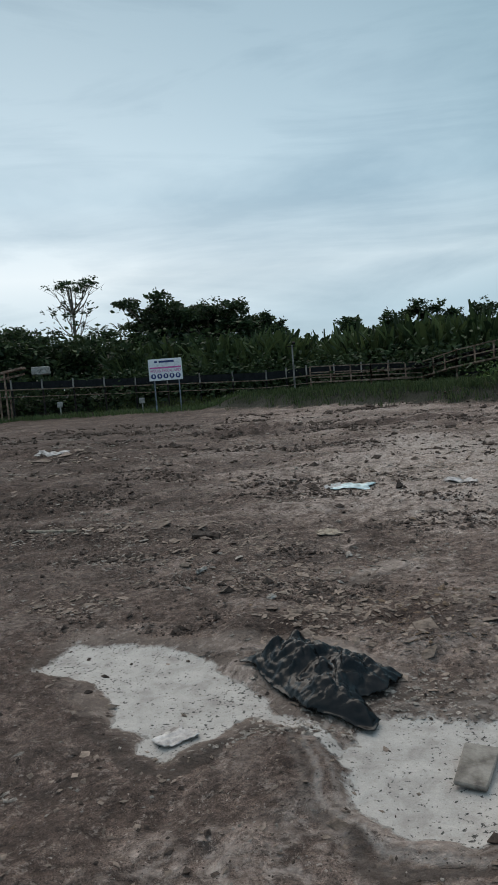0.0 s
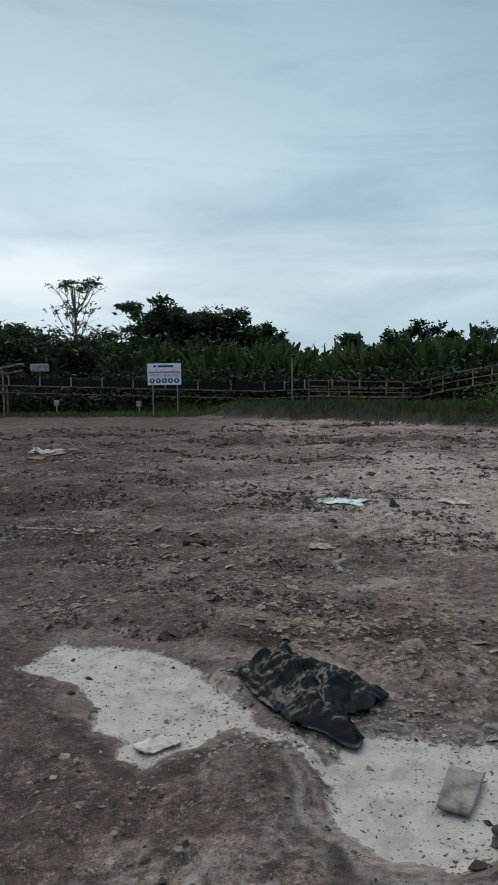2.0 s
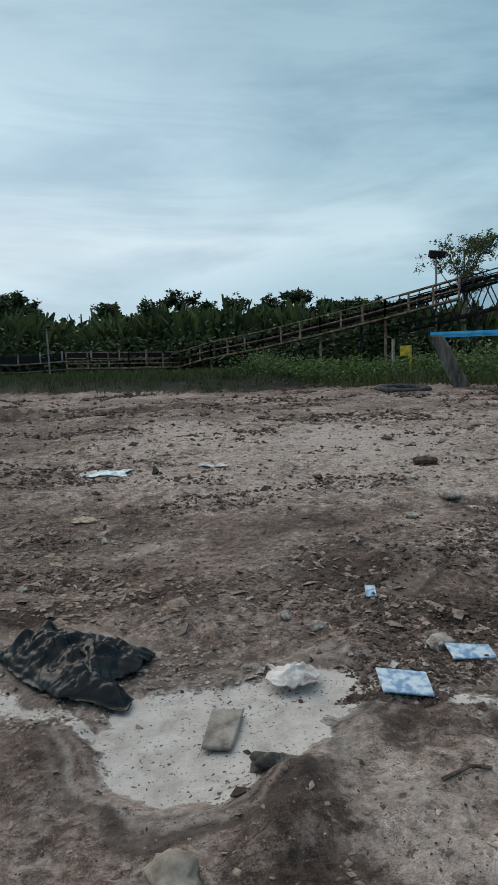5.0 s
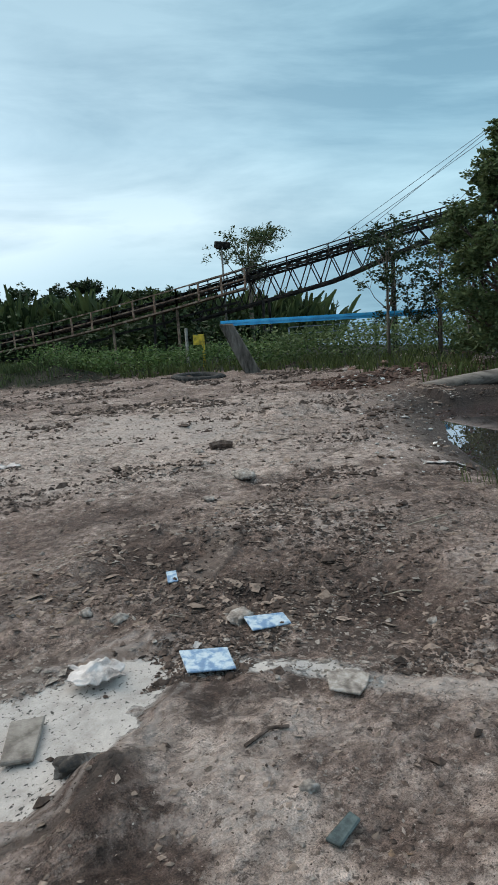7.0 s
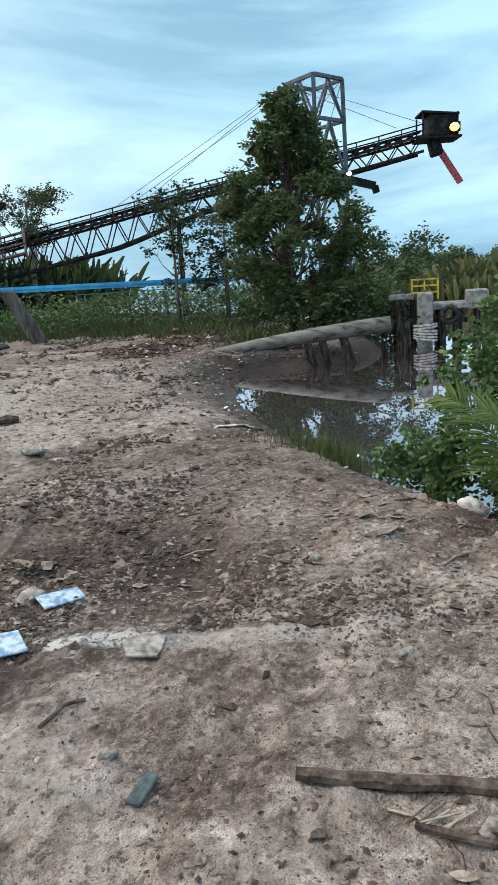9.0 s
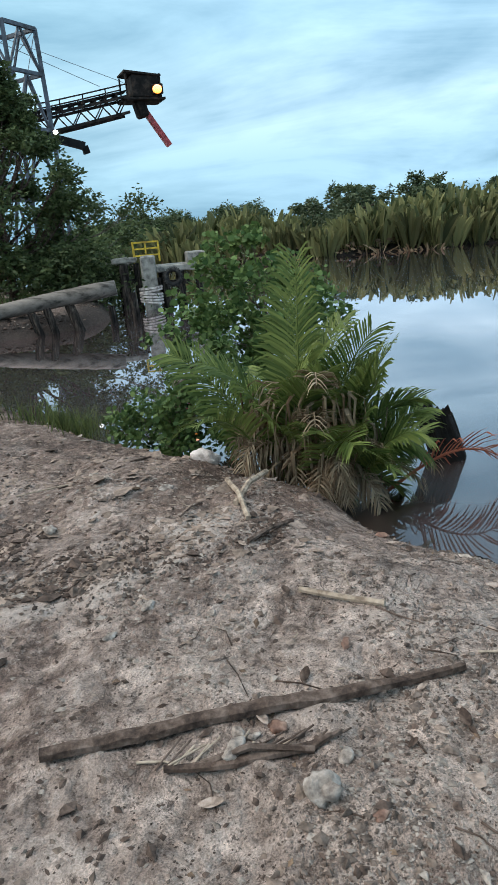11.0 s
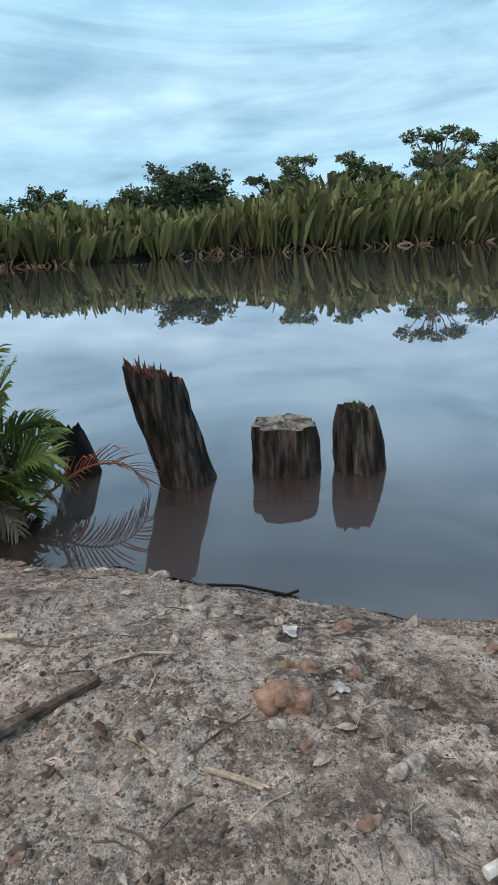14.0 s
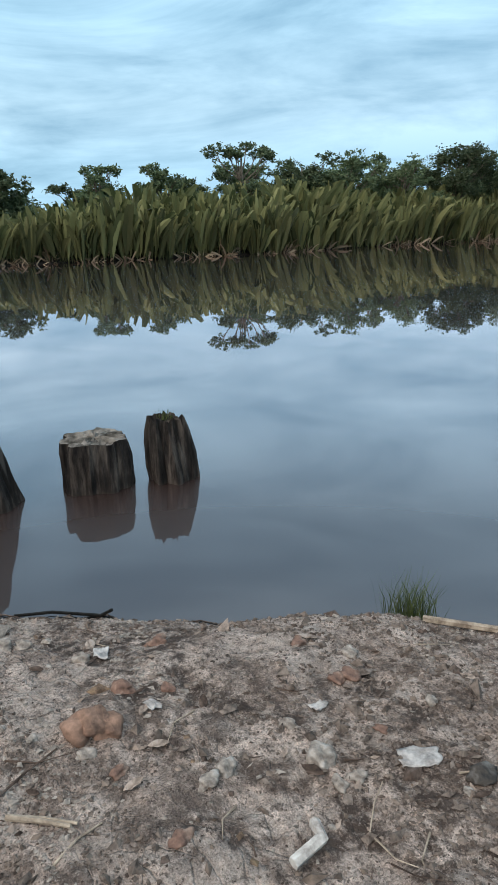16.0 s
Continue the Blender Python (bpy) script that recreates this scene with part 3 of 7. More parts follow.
    mud = mix(0.62, mud, ramp(small, [(0.34, (0.16, 0.15, 0.14)), (0.5, (0.49, 0.48, 0.47)), (0.66, (0.80, 0.79, 0.78))]), "OVERLAY")
    mud = mix(0.6, mud, ramp(grain, [(0.38, (0.12, 0.12, 0.12)), (0.62, (0.88, 0.88, 0.88))]), "OVERLAY")
    mud = mix(attr("soak"), mud, mix(1.0, mud, (0.62, 0.59, 0.58), "MULTIPLY"))
    sand = ramp(patch, [(0.34, (0.150, 0.124, 0.109)), (0.46, (0.232, 0.20, 0.178)), (0.56, (0.295, 0.260, 0.236)), (0.68, (0.37, 0.335, 0.308))])
    sand = mix(0.32, sand, ramp(mid, [(0.36, (0.26, 0.24, 0.23)), (0.5, (0.49, 0.48, 0.47)), (0.64, (0.72, 0.71, 0.70))]), "OVERLAY")
    sand = mix(0.45, sand, ramp(small, [(0.36, (0.16, 0.15, 0.14)), (0.5, (0.49, 0.48, 0.47)), (0.64, (0.76, 0.75, 0.74))]), "OVERLAY")
    sand = mix(0.55, sand, ramp(grain, [(0.38, (0.12, 0.12, 0.12)), (0.62, (0.88, 0.88, 0.88))]), "OVERLAY")
    # dark specks for grit and painted crevice shade, some pale crumbs, thicker in places
    grit_shade_n = noise_tex(62, 2, 0.5)
    grit_shade = soft_mask(grit_shade_n, big, 0.25, 0.63, 0.66)
    grit_shade_coarse = soft_mask(noise_tex(27, 3, 0.55), mid, 0.25, 0.645, 0.67)
    pale = soft_mask(noise_tex(48, 3, 0.55), patch, 0.3, 0.68, 0.71)
    col = mix(math_("MULTIPLY", soft_mask(attr("sand"), math_("ADD", math_("MULTIPLY", mid, 0.6), math_("MULTIPLY", patch, 0.4)), 1.8, 0.3, 0.66), 0.9), mud, sand)
    col = mix(math_("MULTIPLY", crack, 0.4), col, (0.03, 0.024, 0.02))
    col = mix(math_("MULTIPLY", math_("MAXIMUM", grit_shade, math_("MULTIPLY", grit_shade_coarse, 0.6)), 0.75), col, (0.040, 0.032, 0.028))
    col = mix(math_("MULTIPLY", pale, 0.7), col, (0.33, 0.30, 0.27))
    fringe = soft_mask(attr("fringe"), math_("ADD", math_("MULTIPLY", mid, 0.6), math_("MULTIPLY", streak, 0.4)), 1.8, 0.4, 0.6)
    col = mix(math_("MULTIPLY", fringe, 0.8), col, ramp(streak, [(0.35, (0.068, 0.056, 0.048)), (0.55, (0.118, 0.10, 0.088)), (0.7, (0.25, 0.225, 0.20))]))
    col = mix(math_("MULTIPLY", attr("bands"), 0.9), col, (0.235, 0.22, 0.205))
    tone = attr("tone")
    dryness = math_("SUBTRACT", 1.0, math_("MINIMUM", math_("MULTIPLY", attr("soak"), 0.85), 0.9))
    crest = math_("MULTIPLY", math_("MULTIPLY", math_("MAXIMUM", tone, 0.0), dryness), soft_mask(0.5, noise_tex(5.0, 10, 0.75, 0.3), 3.0, 0.35, 0.62))
    # hollows go dark as damp mud, with their shade put into the colour too
    hollow = math_("MULTIPLY", math_("MAXIMUM", math_("MULTIPLY", tone, -1.0), 0.0), soft_mask(0.5, noise_tex(6.5, 10, 0.75, 0.3), 3.0, 0.38, 0.66))
    col = mix(math_("MULTIPLY", crest, 0.85), col, ramp(small, [(0.38, (0.165, 0.138, 0.122)), (0.52, (0.245, 0.212, 0.19)), (0.66, (0.36, 0.325, 0.298))]))
    col = mix(math_("MULTIPLY", hollow, 0.78), col, (0.046, 0.036, 0.031))
    crust = soft_mask(0.5, noise_tex(3.6, 9, 0.70, 0.5), 3.0, 0.58, 0.78)
    col = mix(math_("MULTIPLY", crust, math_("MULTIPLY", soft_mask(attr("sand"), mid, 1.2, 0.2, 0.7), 0.6)), col, ramp(grain, [(0.35, (0.21, 0.185, 0.165)), (0.65, (0.38, 0.345, 0.315))]))
    # pale dry strips, and the painted sheen of the far yard
    col = mix(math_("MULTIPLY", soft_mask(attr("strip"), patch, 1.3, 0.3, 0.65), 0.85), col, ramp(small, [(0.35, (0.22, 0.195, 0.175)), (0.65, (0.335, 0.305, 0.28))]))
    soaked = math_("MULTIPLY", math_("MINIMUM", attr("soak"), 1.0), 0.6)
    col = mix(soaked, col, mix(1.0, col, (0.52, 0.49, 0.48), "MULTIPLY"))
    flecks = soft_mask(0.5, noise_tex(15, 10, 0.82, 0.2), 2.0, 0.60, 0.68)
    # near-black blotches: the shade between clods, painted into the colour
    clod_shade = soft_mask(0.5, noise_tex(11, 10, 0.82, 0.2, (1, 1.3, 1)), 2.0, 0.62, 0.72)
    col = mix(math_("MULTIPLY", math_("MULTIPLY", flecks, dryness), 0.5), col, (0.33, 0.295, 0.265))
    col = mix(math_("MULTIPLY", clod_shade, 0.8), col, (0.030, 0.023, 0.020))
    col = mix(math_("MULTIPLY", soft_mask(attr("rim"), mid, 1.0, 0.35, 0.75), 0.75), col, (0.045, 0.037, 0.032))
    col = mix(1.0, col, (1.68, 1.535, 1.48), "MULTIPLY")
    slurry_c = ramp(patch, [(0.30, (0.31, 0.274, 0.25)), (0.48, (0.42, 0.38, 0.35)), (0.68, (0.50, 0.455, 0.42))])
    slurry_c = mix(0.35, slurry_c, ramp(grain, [(0.3, (0.3, 0.3, 0.3)), (0.7, (0.7, 0.7, 0.7))]), "OVERLAY")
    slurry_m = soft_mask(attr("slurry"), math_("ADD", math_("MULTIPLY", small, 0.5), math_("MULTIPLY", mid, 0.5)), 1.3)
    speck = soft_mask(math_("ADD", math_("MULTIPLY", mid, 0.3), 0.35), noise_tex(46, 4), 1.0, 0.60, 0.64)
    slurry_c = mix(speck, slurry_c, (0.06, 0.055, 0.05))
    col = mix(slurry_m, col, slurry_c)
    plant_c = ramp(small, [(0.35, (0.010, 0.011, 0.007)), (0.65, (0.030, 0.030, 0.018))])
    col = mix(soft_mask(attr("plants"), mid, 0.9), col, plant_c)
    wet = soft_mask(attr("wet"), mid, 0.5, 0.3, 0.8)
    col = mix(math_("MULTIPLY", wet, 0.8), col, (0.034, 0.028, 0.025))
    l(col, bsdf.inputs["Base Color"])
    bsdf.inputs["Specular IOR Level"].default_value = 0.2
    damp = soft_mask(0.0, math_("ADD", big, math_("MULTIPLY", mid, 0.2)), 1.6, 0.05, 0.4)
    rgh = math_("SUBTRACT", 0.92, math_("ADD", math_("MULTIPLY", wet, 0.04), math_("MULTIPLY", damp, 0.18)))
    l(rgh, bsdf.inputs["Roughness"])
    h = math_("ADD", math_("MULTIPLY", small, 0.9), math_("ADD", math_("MULTIPLY", grain, 0.3), math_("MULTIPLY", mid, 0.9)))
    h = math_("SUBTRACT", math_("ADD", h, math_("MULTIPLY", patch, 0.8)), math_("ADD", math_("MULTIPLY", clods.outputs["Distance"], 0.4), math_("MULTIPLY", crack, 0.35)))
    rough_land = math_("SUBTRACT", 1.0, math_("MAXIMUM", math_("MULTIPLY", slurry_m, 0.85), math_("MULTIPLY", fringe, 0.6)))
    h = math_("MULTIPLY", h, rough_land)
    bp = n("ShaderNodeBump", Strength=0.9, Distance=0.05)
    l(h, bp.inputs["Height"])
    l(bp.outputs[0], bsdf.inputs["Normal"])
    return m


def gz(x, y):
    return float(ground_z(np.array([x]), np.array([y]))[0])


build_ground()


def build_water():
    m = bpy.data.materials.new("brown_river_water")
    m.use_nodes = True
    t = m.node_tree
    n, l = nodes_of(t), t.links.new
    b = t.nodes["Principled BSDF"]
    out = t.nodes["Material Output"]
    b.inputs["Base Color"].default_value = (0.030, 0.017, 0.014, 1)
    b.inputs["Roughness"].default_value = 0.5
    gl = n("ShaderNodeBsdfGlossy", Roughness=0.012)
    gl.inputs["Color"].default_value = (1.0, 0.915, 0.935, 1)
    lw = n("ShaderNodeLayerWeight", Blend=0.5)
    rp = n("ShaderNodeValToRGB")
    rp.color_ramp.elements[0].position, rp.color_ramp.elements[0].color = 0.0, (0.03, 0.03, 0.03, 1)
    rp.color_ramp.elements[1].position, rp.color_ramp.elements[1].color = 1.0, (0.98, 0.98, 0.98, 1)
    for q_, v_ in ((0.4, 0.12), (0.6, 0.24), (0.8, 0.61), (0.92, 0.89)):
        el = rp.color_ramp.elements.new(q_)
        el.color = (v_, v_, v_, 1)
    l(lw.outputs["Facing"], rp.inputs["Fac"])
    ms = n("ShaderNodeMixShader")
    l(rp.outputs["Color"], ms.inputs[0])
    l(b.outputs[0], ms.inputs[1])
    l(gl.outputs[0], ms.inputs[2])
    l(ms.outputs[0], out.inputs["Surface"])
    tc = n("ShaderNodeTexCoord")
    mp = n("ShaderNodeMapping")
    mp.inputs["Scale"].default_value = (0.5, 1.2, 1)
    l(tc.outputs["Object"], mp.inputs["Vector"])
    q = n("ShaderNodeTexNoise", Scale=1.1, Detail=2.0, Roughness=0.4)
    l(mp.outputs[0], q.inputs["Vector"])
    bp = n("ShaderNodeBump", Strength=0.03, Distance=0.05)
    l(q.outputs["Fac"], bp.inputs["Height"])
    l(bp.outputs[0], gl.inputs["Normal"])
    vs = [(-1500, -2300, WATER), (3000, -2300, WATER), (3000, 2000, WATER), (-1500, 2000, WATER)]
    ob = mesh_object("water", vs, [(0, 1, 2, 3)], m)
    tagged(ob, "calm dark brown river mirroring the sky", "water", kind="structure")


build_water()


# ---------------------------------------------------------------- plants
def frond(rng, length, spread, up, az, droop=0.5, leaflets=16, width=0.5, fold=0.5, thick=0.012, twist=0.0):
    """One palm frond: a bent rib with pairs of narrow leaflets."""
    pieces = []
    d = Vector((math.sin(az) * math.cos(up), math.cos(az) * math.cos(up), math.sin(up)))
    side = Vector((math.cos(az), -math.sin(az), 0))
    side = (side + Vector((0, 0, twist))).normalized()
    pts, p, dd = [], Vector((0, 0, 0)), d.copy()
    steps = 8
    for i in range(steps + 1):
        pts.append(p.copy())
        dd = (dd + Vector((0, 0, -droop * (i / steps) * 0.35))).normalized()
        p += dd * (length / steps)
    pieces.append(tube(pts, [thick * (1.15 - i / steps) for i in range(steps + 1)], 4))
    vs, fs = [], []
    for k in range(leaflets):
        f = 0.22 + 0.78 * (k + 0.5) / leaflets
        i = min(int(f * steps), steps - 1)
        q = pts[i].lerp(pts[i + 1], f * steps - i)
        along = (pts[i + 1] - pts[i]).normalized()
        out = side
        nrm = along.cross(out)
        ll = width * (0.55 + 0.45 * math.sin(math.pi * min(1, f * 1.05))) * (0.9 + 0.2 * rng.random()) * (1.0 if f < 0.85 else 0.75)
        for sgn in (-1, 1):
            o = len(vs)
            tip = q + (along * (0.75 + 0.4 * f) + out * sgn * 0.9 + nrm * fold * rng.uniform(0.2, 1)).normalized() * ll + Vector((0, 0, -0.12 * ll * rng.random()))
            half = along * (ll * 0.055 + 0.25 * length / leaflets * spread)
            midp = q.lerp(tip, 0.45)
            vs += [q - half * 0.6, q + half * 0.6, midp + half * 0.9, tip, midp - half * 0.5]
            fs += [(o, o + 1, o + 2, o + 4), (o + 4, o + 2, o + 3)]
    pieces.append((vs, fs))
    return join(pieces)


def blade_frond(rng, length, up, az, droop, width):
    """A frond from afar: a folded, notched blade along a bent rib."""
    d = Vector((math.sin(az) * math.cos(up), math.cos(az) * math.cos(up), math.sin(up)))
    spin = rng.uniform(0, 6.28)
    side = d.orthogonal().normalized()
    side.rotate(Matrix.Rotation(spin, 3, d))
    vs, fs, p_, dd, steps = [], [], Vector((0, 0, 0)), d.copy(), 9
    for i in range(steps + 1):
        f = i / steps
        w = width * (0.06 if f < .18 else math.sin(math.pi * min(1, (f - .12) / .95)) ** .6) * rng.uniform(.8, 1.12)
        nrm = dd.cross(side)
        notch = dd * w * rng.uniform(.2, .55)
        vs += [p_ + side * w + nrm * w * .45 + notch, p_.copy(), p_ - side * w + nrm * w * .45 + notch]
        if i:
            o = 3 * (i - 1)
            fs += [(o, o + 1, o + 4, o + 3), (o + 1, o + 2, o + 5, o + 4)]
        dd = (dd + Vector((0, 0, -droop * f * f * 0.5)) + Vector((math.sin(az), math.cos(az), 0)) * droop * f * .12).normalized()
        p_ = p_ + dd * (length / steps)
    return vs, fs


def blade_palm(rng, count, length, up=(1.12, 1.54), wide=(.030, .052)):
    pieces = []
    for i in range(count):
        az = 6.2832 * (i + rng.random() * .8) / count
        vs, fs = blade_frond(rng, length * rng.uniform(.65, 1.05), rng.uniform(*up), az, rng.uniform(.05, .7), length * rng.uniform(*wide))
        o = Vector((math.sin(az), math.cos(az), 0)) * length * .17 * rng.random()
        pieces.append(([v + o for v in vs], fs))
    return join(pieces)


def palm_fronds(rng, count, length, width, leaflets, up=(0.9, 1.45), droop=0.5, spread=0.6, thick=0.02, az0=0.0, az1=2 * math.pi):
    pieces = []
    for i in range(count):
        az = az0 + (az1 - az0) * (i + rng.random() * 0.8) / count
        vs, fs = frond(rng, length * rng.uniform(0.7, 1.05), spread, rng.uniform(*up), az, droop * rng.uniform(0.6, 1.4), leaflets, width, 0.4, thick, rng.uniform(-0.7, 0.7))
        o = Vector((rng.uniform(-0.2, 0.2), rng.uniform(-0.2, 0.2), -0.05)) * length * 0.12
        pieces.append(([v + o for v in vs], fs))
    return join(pieces)


def leaf_cloud(points, size, rng, aspect=0.45, flatten=0.5, rounded=False):
    """Many small pointed leaves at the given points, each its own island."""
    vs, fs = [], []
    for p in points:
        d = Vector((rng.gauss(0, 1), rng.gauss(0, 1), rng.gauss(0, flatten))).normalized()
        u = d.orthogonal().normalized()
        u.rotate(Matrix.Rotation(rng.uniform(0, 6.28), 3, d))
        s = size * rng.uniform(0.6, 1.3)
        o = len(vs)
        p = Vector(p)
        if rounded:
            w = u * s * .36
            vs += [p, p + d * s * .3 + w, p + d * s * .7 + w * .95, p + d * s, p + d * s * .7 - w * .95, p + d * s * .3 - w]
            fs.append((o, o + 1, o + 2, o + 3, o + 4, o + 5))
            continue
        vs += [p, p + d * s * 0.5 + u * s * aspect * 0.5, p + d * s, p + d * s * 0.5 - u * s * aspect * 0.5]
        fs.append((o, o + 1, o + 2, o + 3))
    return vs, fs


def tree(name, at, height, clumps, leaf_mat, label, seed, leaf=0.12, per=220, trunk_r=0.12, trunk_top=0.75, lean=(0, 0), bark=None, group="", rounded=False):
    """A tapered trunk with limbs to each clump; clumps are (x, y, z, rx, ry, rz) about the foot."""
    rng = random.Random(seed)
    e = empty(name, at, label, "tree", group)
    top = Vector((lean[0], lean[1], height * trunk_top))
    pts = [Vector((0, 0, -0.3)), top * 0.33 + Vector((rng.uniform(-.1, .1), rng.uniform(-.1, .1), 0)) * height * 0.15, top * 0.7, top]
    mesh_object("trunk", *tube(pts, [trunk_r * 1.25, trunk_r, trunk_r * 0.65, trunk_r * 0.3], 9), bark or BARK, e, smooth=True)
    limbs, spots = [], []
    for cx, cy, cz, rx, ry, rz in clumps:
        c = Vector((cx, cy, cz))
        f = max(0.15, min(0.95, (cz - 0.25 * height) / (height * trunk_top + 1e-6)))
        root = top * f
        mid_ = root.lerp(c, 0.55) + Vector((0, 0, -0.04 * height))
        limbs.append(tube([root, mid_, c], [trunk_r * 0.42, trunk_r * 0.25, trunk_r * 0.07], 5))
        for _ in range(4):
            tip = c + Vector((rng.gauss(0, rx * .5), rng.gauss(0, ry * .5), rng.gauss(0, rz * .5)))
            limbs.append(tube([mid_.lerp(c, 0.4), tip], [trunk_r * 0.13, trunk_r * 0.03], 4))
        k = int(per * max(0.35, (rx * ry * rz) ** 0.5))
        sub = [(rng.gauss(0, .55), rng.gauss(0, .55), rng.gauss(0, .5)) for _ in range(max(5, k // 22))]
        for _ in range(k):
            q = rng.choice(sub)
            spots.append((cx + rx * (q[0] + rng.gauss(0, .17)), cy + ry * (q[1] + rng.gauss(0, .17)), cz + rz * (q[2] + rng.gauss(0, .17))))
    mesh_object("branchwork", *join(limbs), bark or BARK, e)
    mesh_object("crown", *leaf_cloud(spots, leaf, rng, rounded=rounded), leaf_mat, e)
    return e


def nipa_variants(mat, count, length, label, group, seed):
    out = []
    for i in range(count):
        rng = random.Random(seed + i)
        vs, fs = blade_palm(rng, rng.randint(17, 22), length, (1.15, 1.55), (.052, .090))
        ob = mesh_object("nipa_palm", vs, fs, mat)
        out.append(tagged(ob, label, "palm", group))
    return out


def scatter_palms(masters, spots, seed):
    rng = random.Random(seed)
    for i, (x, y, s) in enumerate(spots):
        m = pose(x, y, gz(x, y) - 0.1, 0, 0, rng.uniform(0, 360))
        src = masters[i % len(masters)]
        if i < len(masters):
            src.matrix_world = m @ Matrix.Scale(s, 4)
        else:
            c = copy_thing(src, m)
            c.scale = (s, s, s)


# the thick stand of nipa on the far bank
far_masters = nipa_variants(NIPA, 5, 5.4, "tall olive green nipa palm on the far river bank", "nipa palms along the far bank", 40)
rng = random.Random(3)


def far_size(x, y):
    return 0.91 * (0.9 + 0.35 * math.sin(x * .31 + y * .23) * math.sin(y * .11 + 1)) * 0.98 * 0.5 + 0.05 + 0.38 * min(1, max(0, (4 - y) / 34)) + 0.25 * min(1, max(0, (-34 - y) / 30))


front, back = [], []
for (ax, ay), (bx, by) in zip(FAR_SHORE[4:-3], FAR_SHORE[5:-2]):
    ln = math.hypot(bx - ax, by - ay)
    nx, ny = -(by - ay) / ln, (bx - ax) / ln
    if nx < 0:
        nx, ny = -nx, -ny
    k = int(ln / 0.8)
    for i in range(k):
        for row in range(4):
            f = (i + rng.random()) / k
            d = -0.35 + row * 2.2 + rng.uniform(-0.5, 1.2)
            x, y = ax + (bx - ax) * f + nx * d, ay + (by - ay) * f + ny * d
            (front if row == 0 else back).append((x, y, far_size(x, y) * (rng.uniform(0.72, 1.08) + 0.07 * row)))


def joined_palms(name, mat, spots, length, label, seed, count=20, up=(1.12, 1.54), wide=(.030, .052)):
    """The deeper rows, which nobody could count, as one stand."""
    rng = random.Random(seed)
    forms = [blade_palm(rng, count, length, up, wide) for _ in range(5)]
    forms = [(np.array([tuple(v) for v in vs]), fs) for vs, fs in forms]
    P = np.array([(x, y) for x, y, _ in spots])
    Z = ground_z(P[:, 0], P[:, 1])
    av, af, o = [], [], 0
    for (x, y, s), z in zip(spots, Z):
        V, F = rng.choice(forms)
        a = rng.uniform(0, 6.28)
        c, s_ = math.cos(a) * s, math.sin(a) * s
        av.append(np.stack([V[:, 0] * c - V[:, 1] * s_ + x, V[:, 0] * s_ + V[:, 1] * c + y, V[:, 2] * s + z - .1], -1))
        af += [tuple(i + o for i in f) for f in F]
        o += len(V)
    return tagged(mesh_object(name, np.concatenate(av).tolist(), af, mat), label, "palms", kind="stuff")


rng.shuffle(front)
scatter_palms(far_masters, front[:170], 5)
joined_palms("dead_fronds", NIPA_DEAD, [(x - .7, y, s) for x, y, s in front[::2]], 2.3, "brown and grey dead fronds hanging at the waterline of the far bank", 9, 8, (0.3, 1.3), (.03, .07))
back += front[170:]
joined_palms("nipa_stand", NIPA, back, 5.5, "dense olive green nipa thicket behind the far bank", 7, 16, (1.15, 1.55), (.052, .090))

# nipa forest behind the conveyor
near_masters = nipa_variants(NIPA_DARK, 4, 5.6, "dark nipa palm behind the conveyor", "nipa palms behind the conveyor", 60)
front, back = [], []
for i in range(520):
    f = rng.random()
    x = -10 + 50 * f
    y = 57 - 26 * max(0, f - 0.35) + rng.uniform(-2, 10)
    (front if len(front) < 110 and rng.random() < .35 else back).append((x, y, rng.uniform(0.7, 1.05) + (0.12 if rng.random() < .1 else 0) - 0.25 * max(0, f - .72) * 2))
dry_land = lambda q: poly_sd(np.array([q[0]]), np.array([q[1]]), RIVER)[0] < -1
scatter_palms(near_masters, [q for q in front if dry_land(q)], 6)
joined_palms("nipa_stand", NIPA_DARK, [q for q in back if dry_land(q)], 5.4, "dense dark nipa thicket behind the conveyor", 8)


def blob_clumps(rng, width, depth, z0, z1, count, r):
    return [(rng.uniform(-.5, .5) * width, rng.uniform(-.5, .5) * depth, rng.uniform(z0, z1), r * rng.uniform(.7, 1.3), r * rng.uniform(.7, 1.3), r * rng.uniform(.5, .9)) for _ in range(count)]


def background_tree(x, y, h, w, seed, mat=LEAF_DARK, label="dark leafy tree far behind the yard", group="trees behind the yard", leaf=0.40, per=560, low=0.2):
    rng = random.Random(seed)
    return tree("tree", (x, y, gz(x, y)), h, blob_clumps(rng, w, w, h * low, h * 0.9, int(16 + 1.7 * w), w * 0.165), mat, label, seed, leaf, per, 0.14 + h * 0.01, 0.8, group=group)


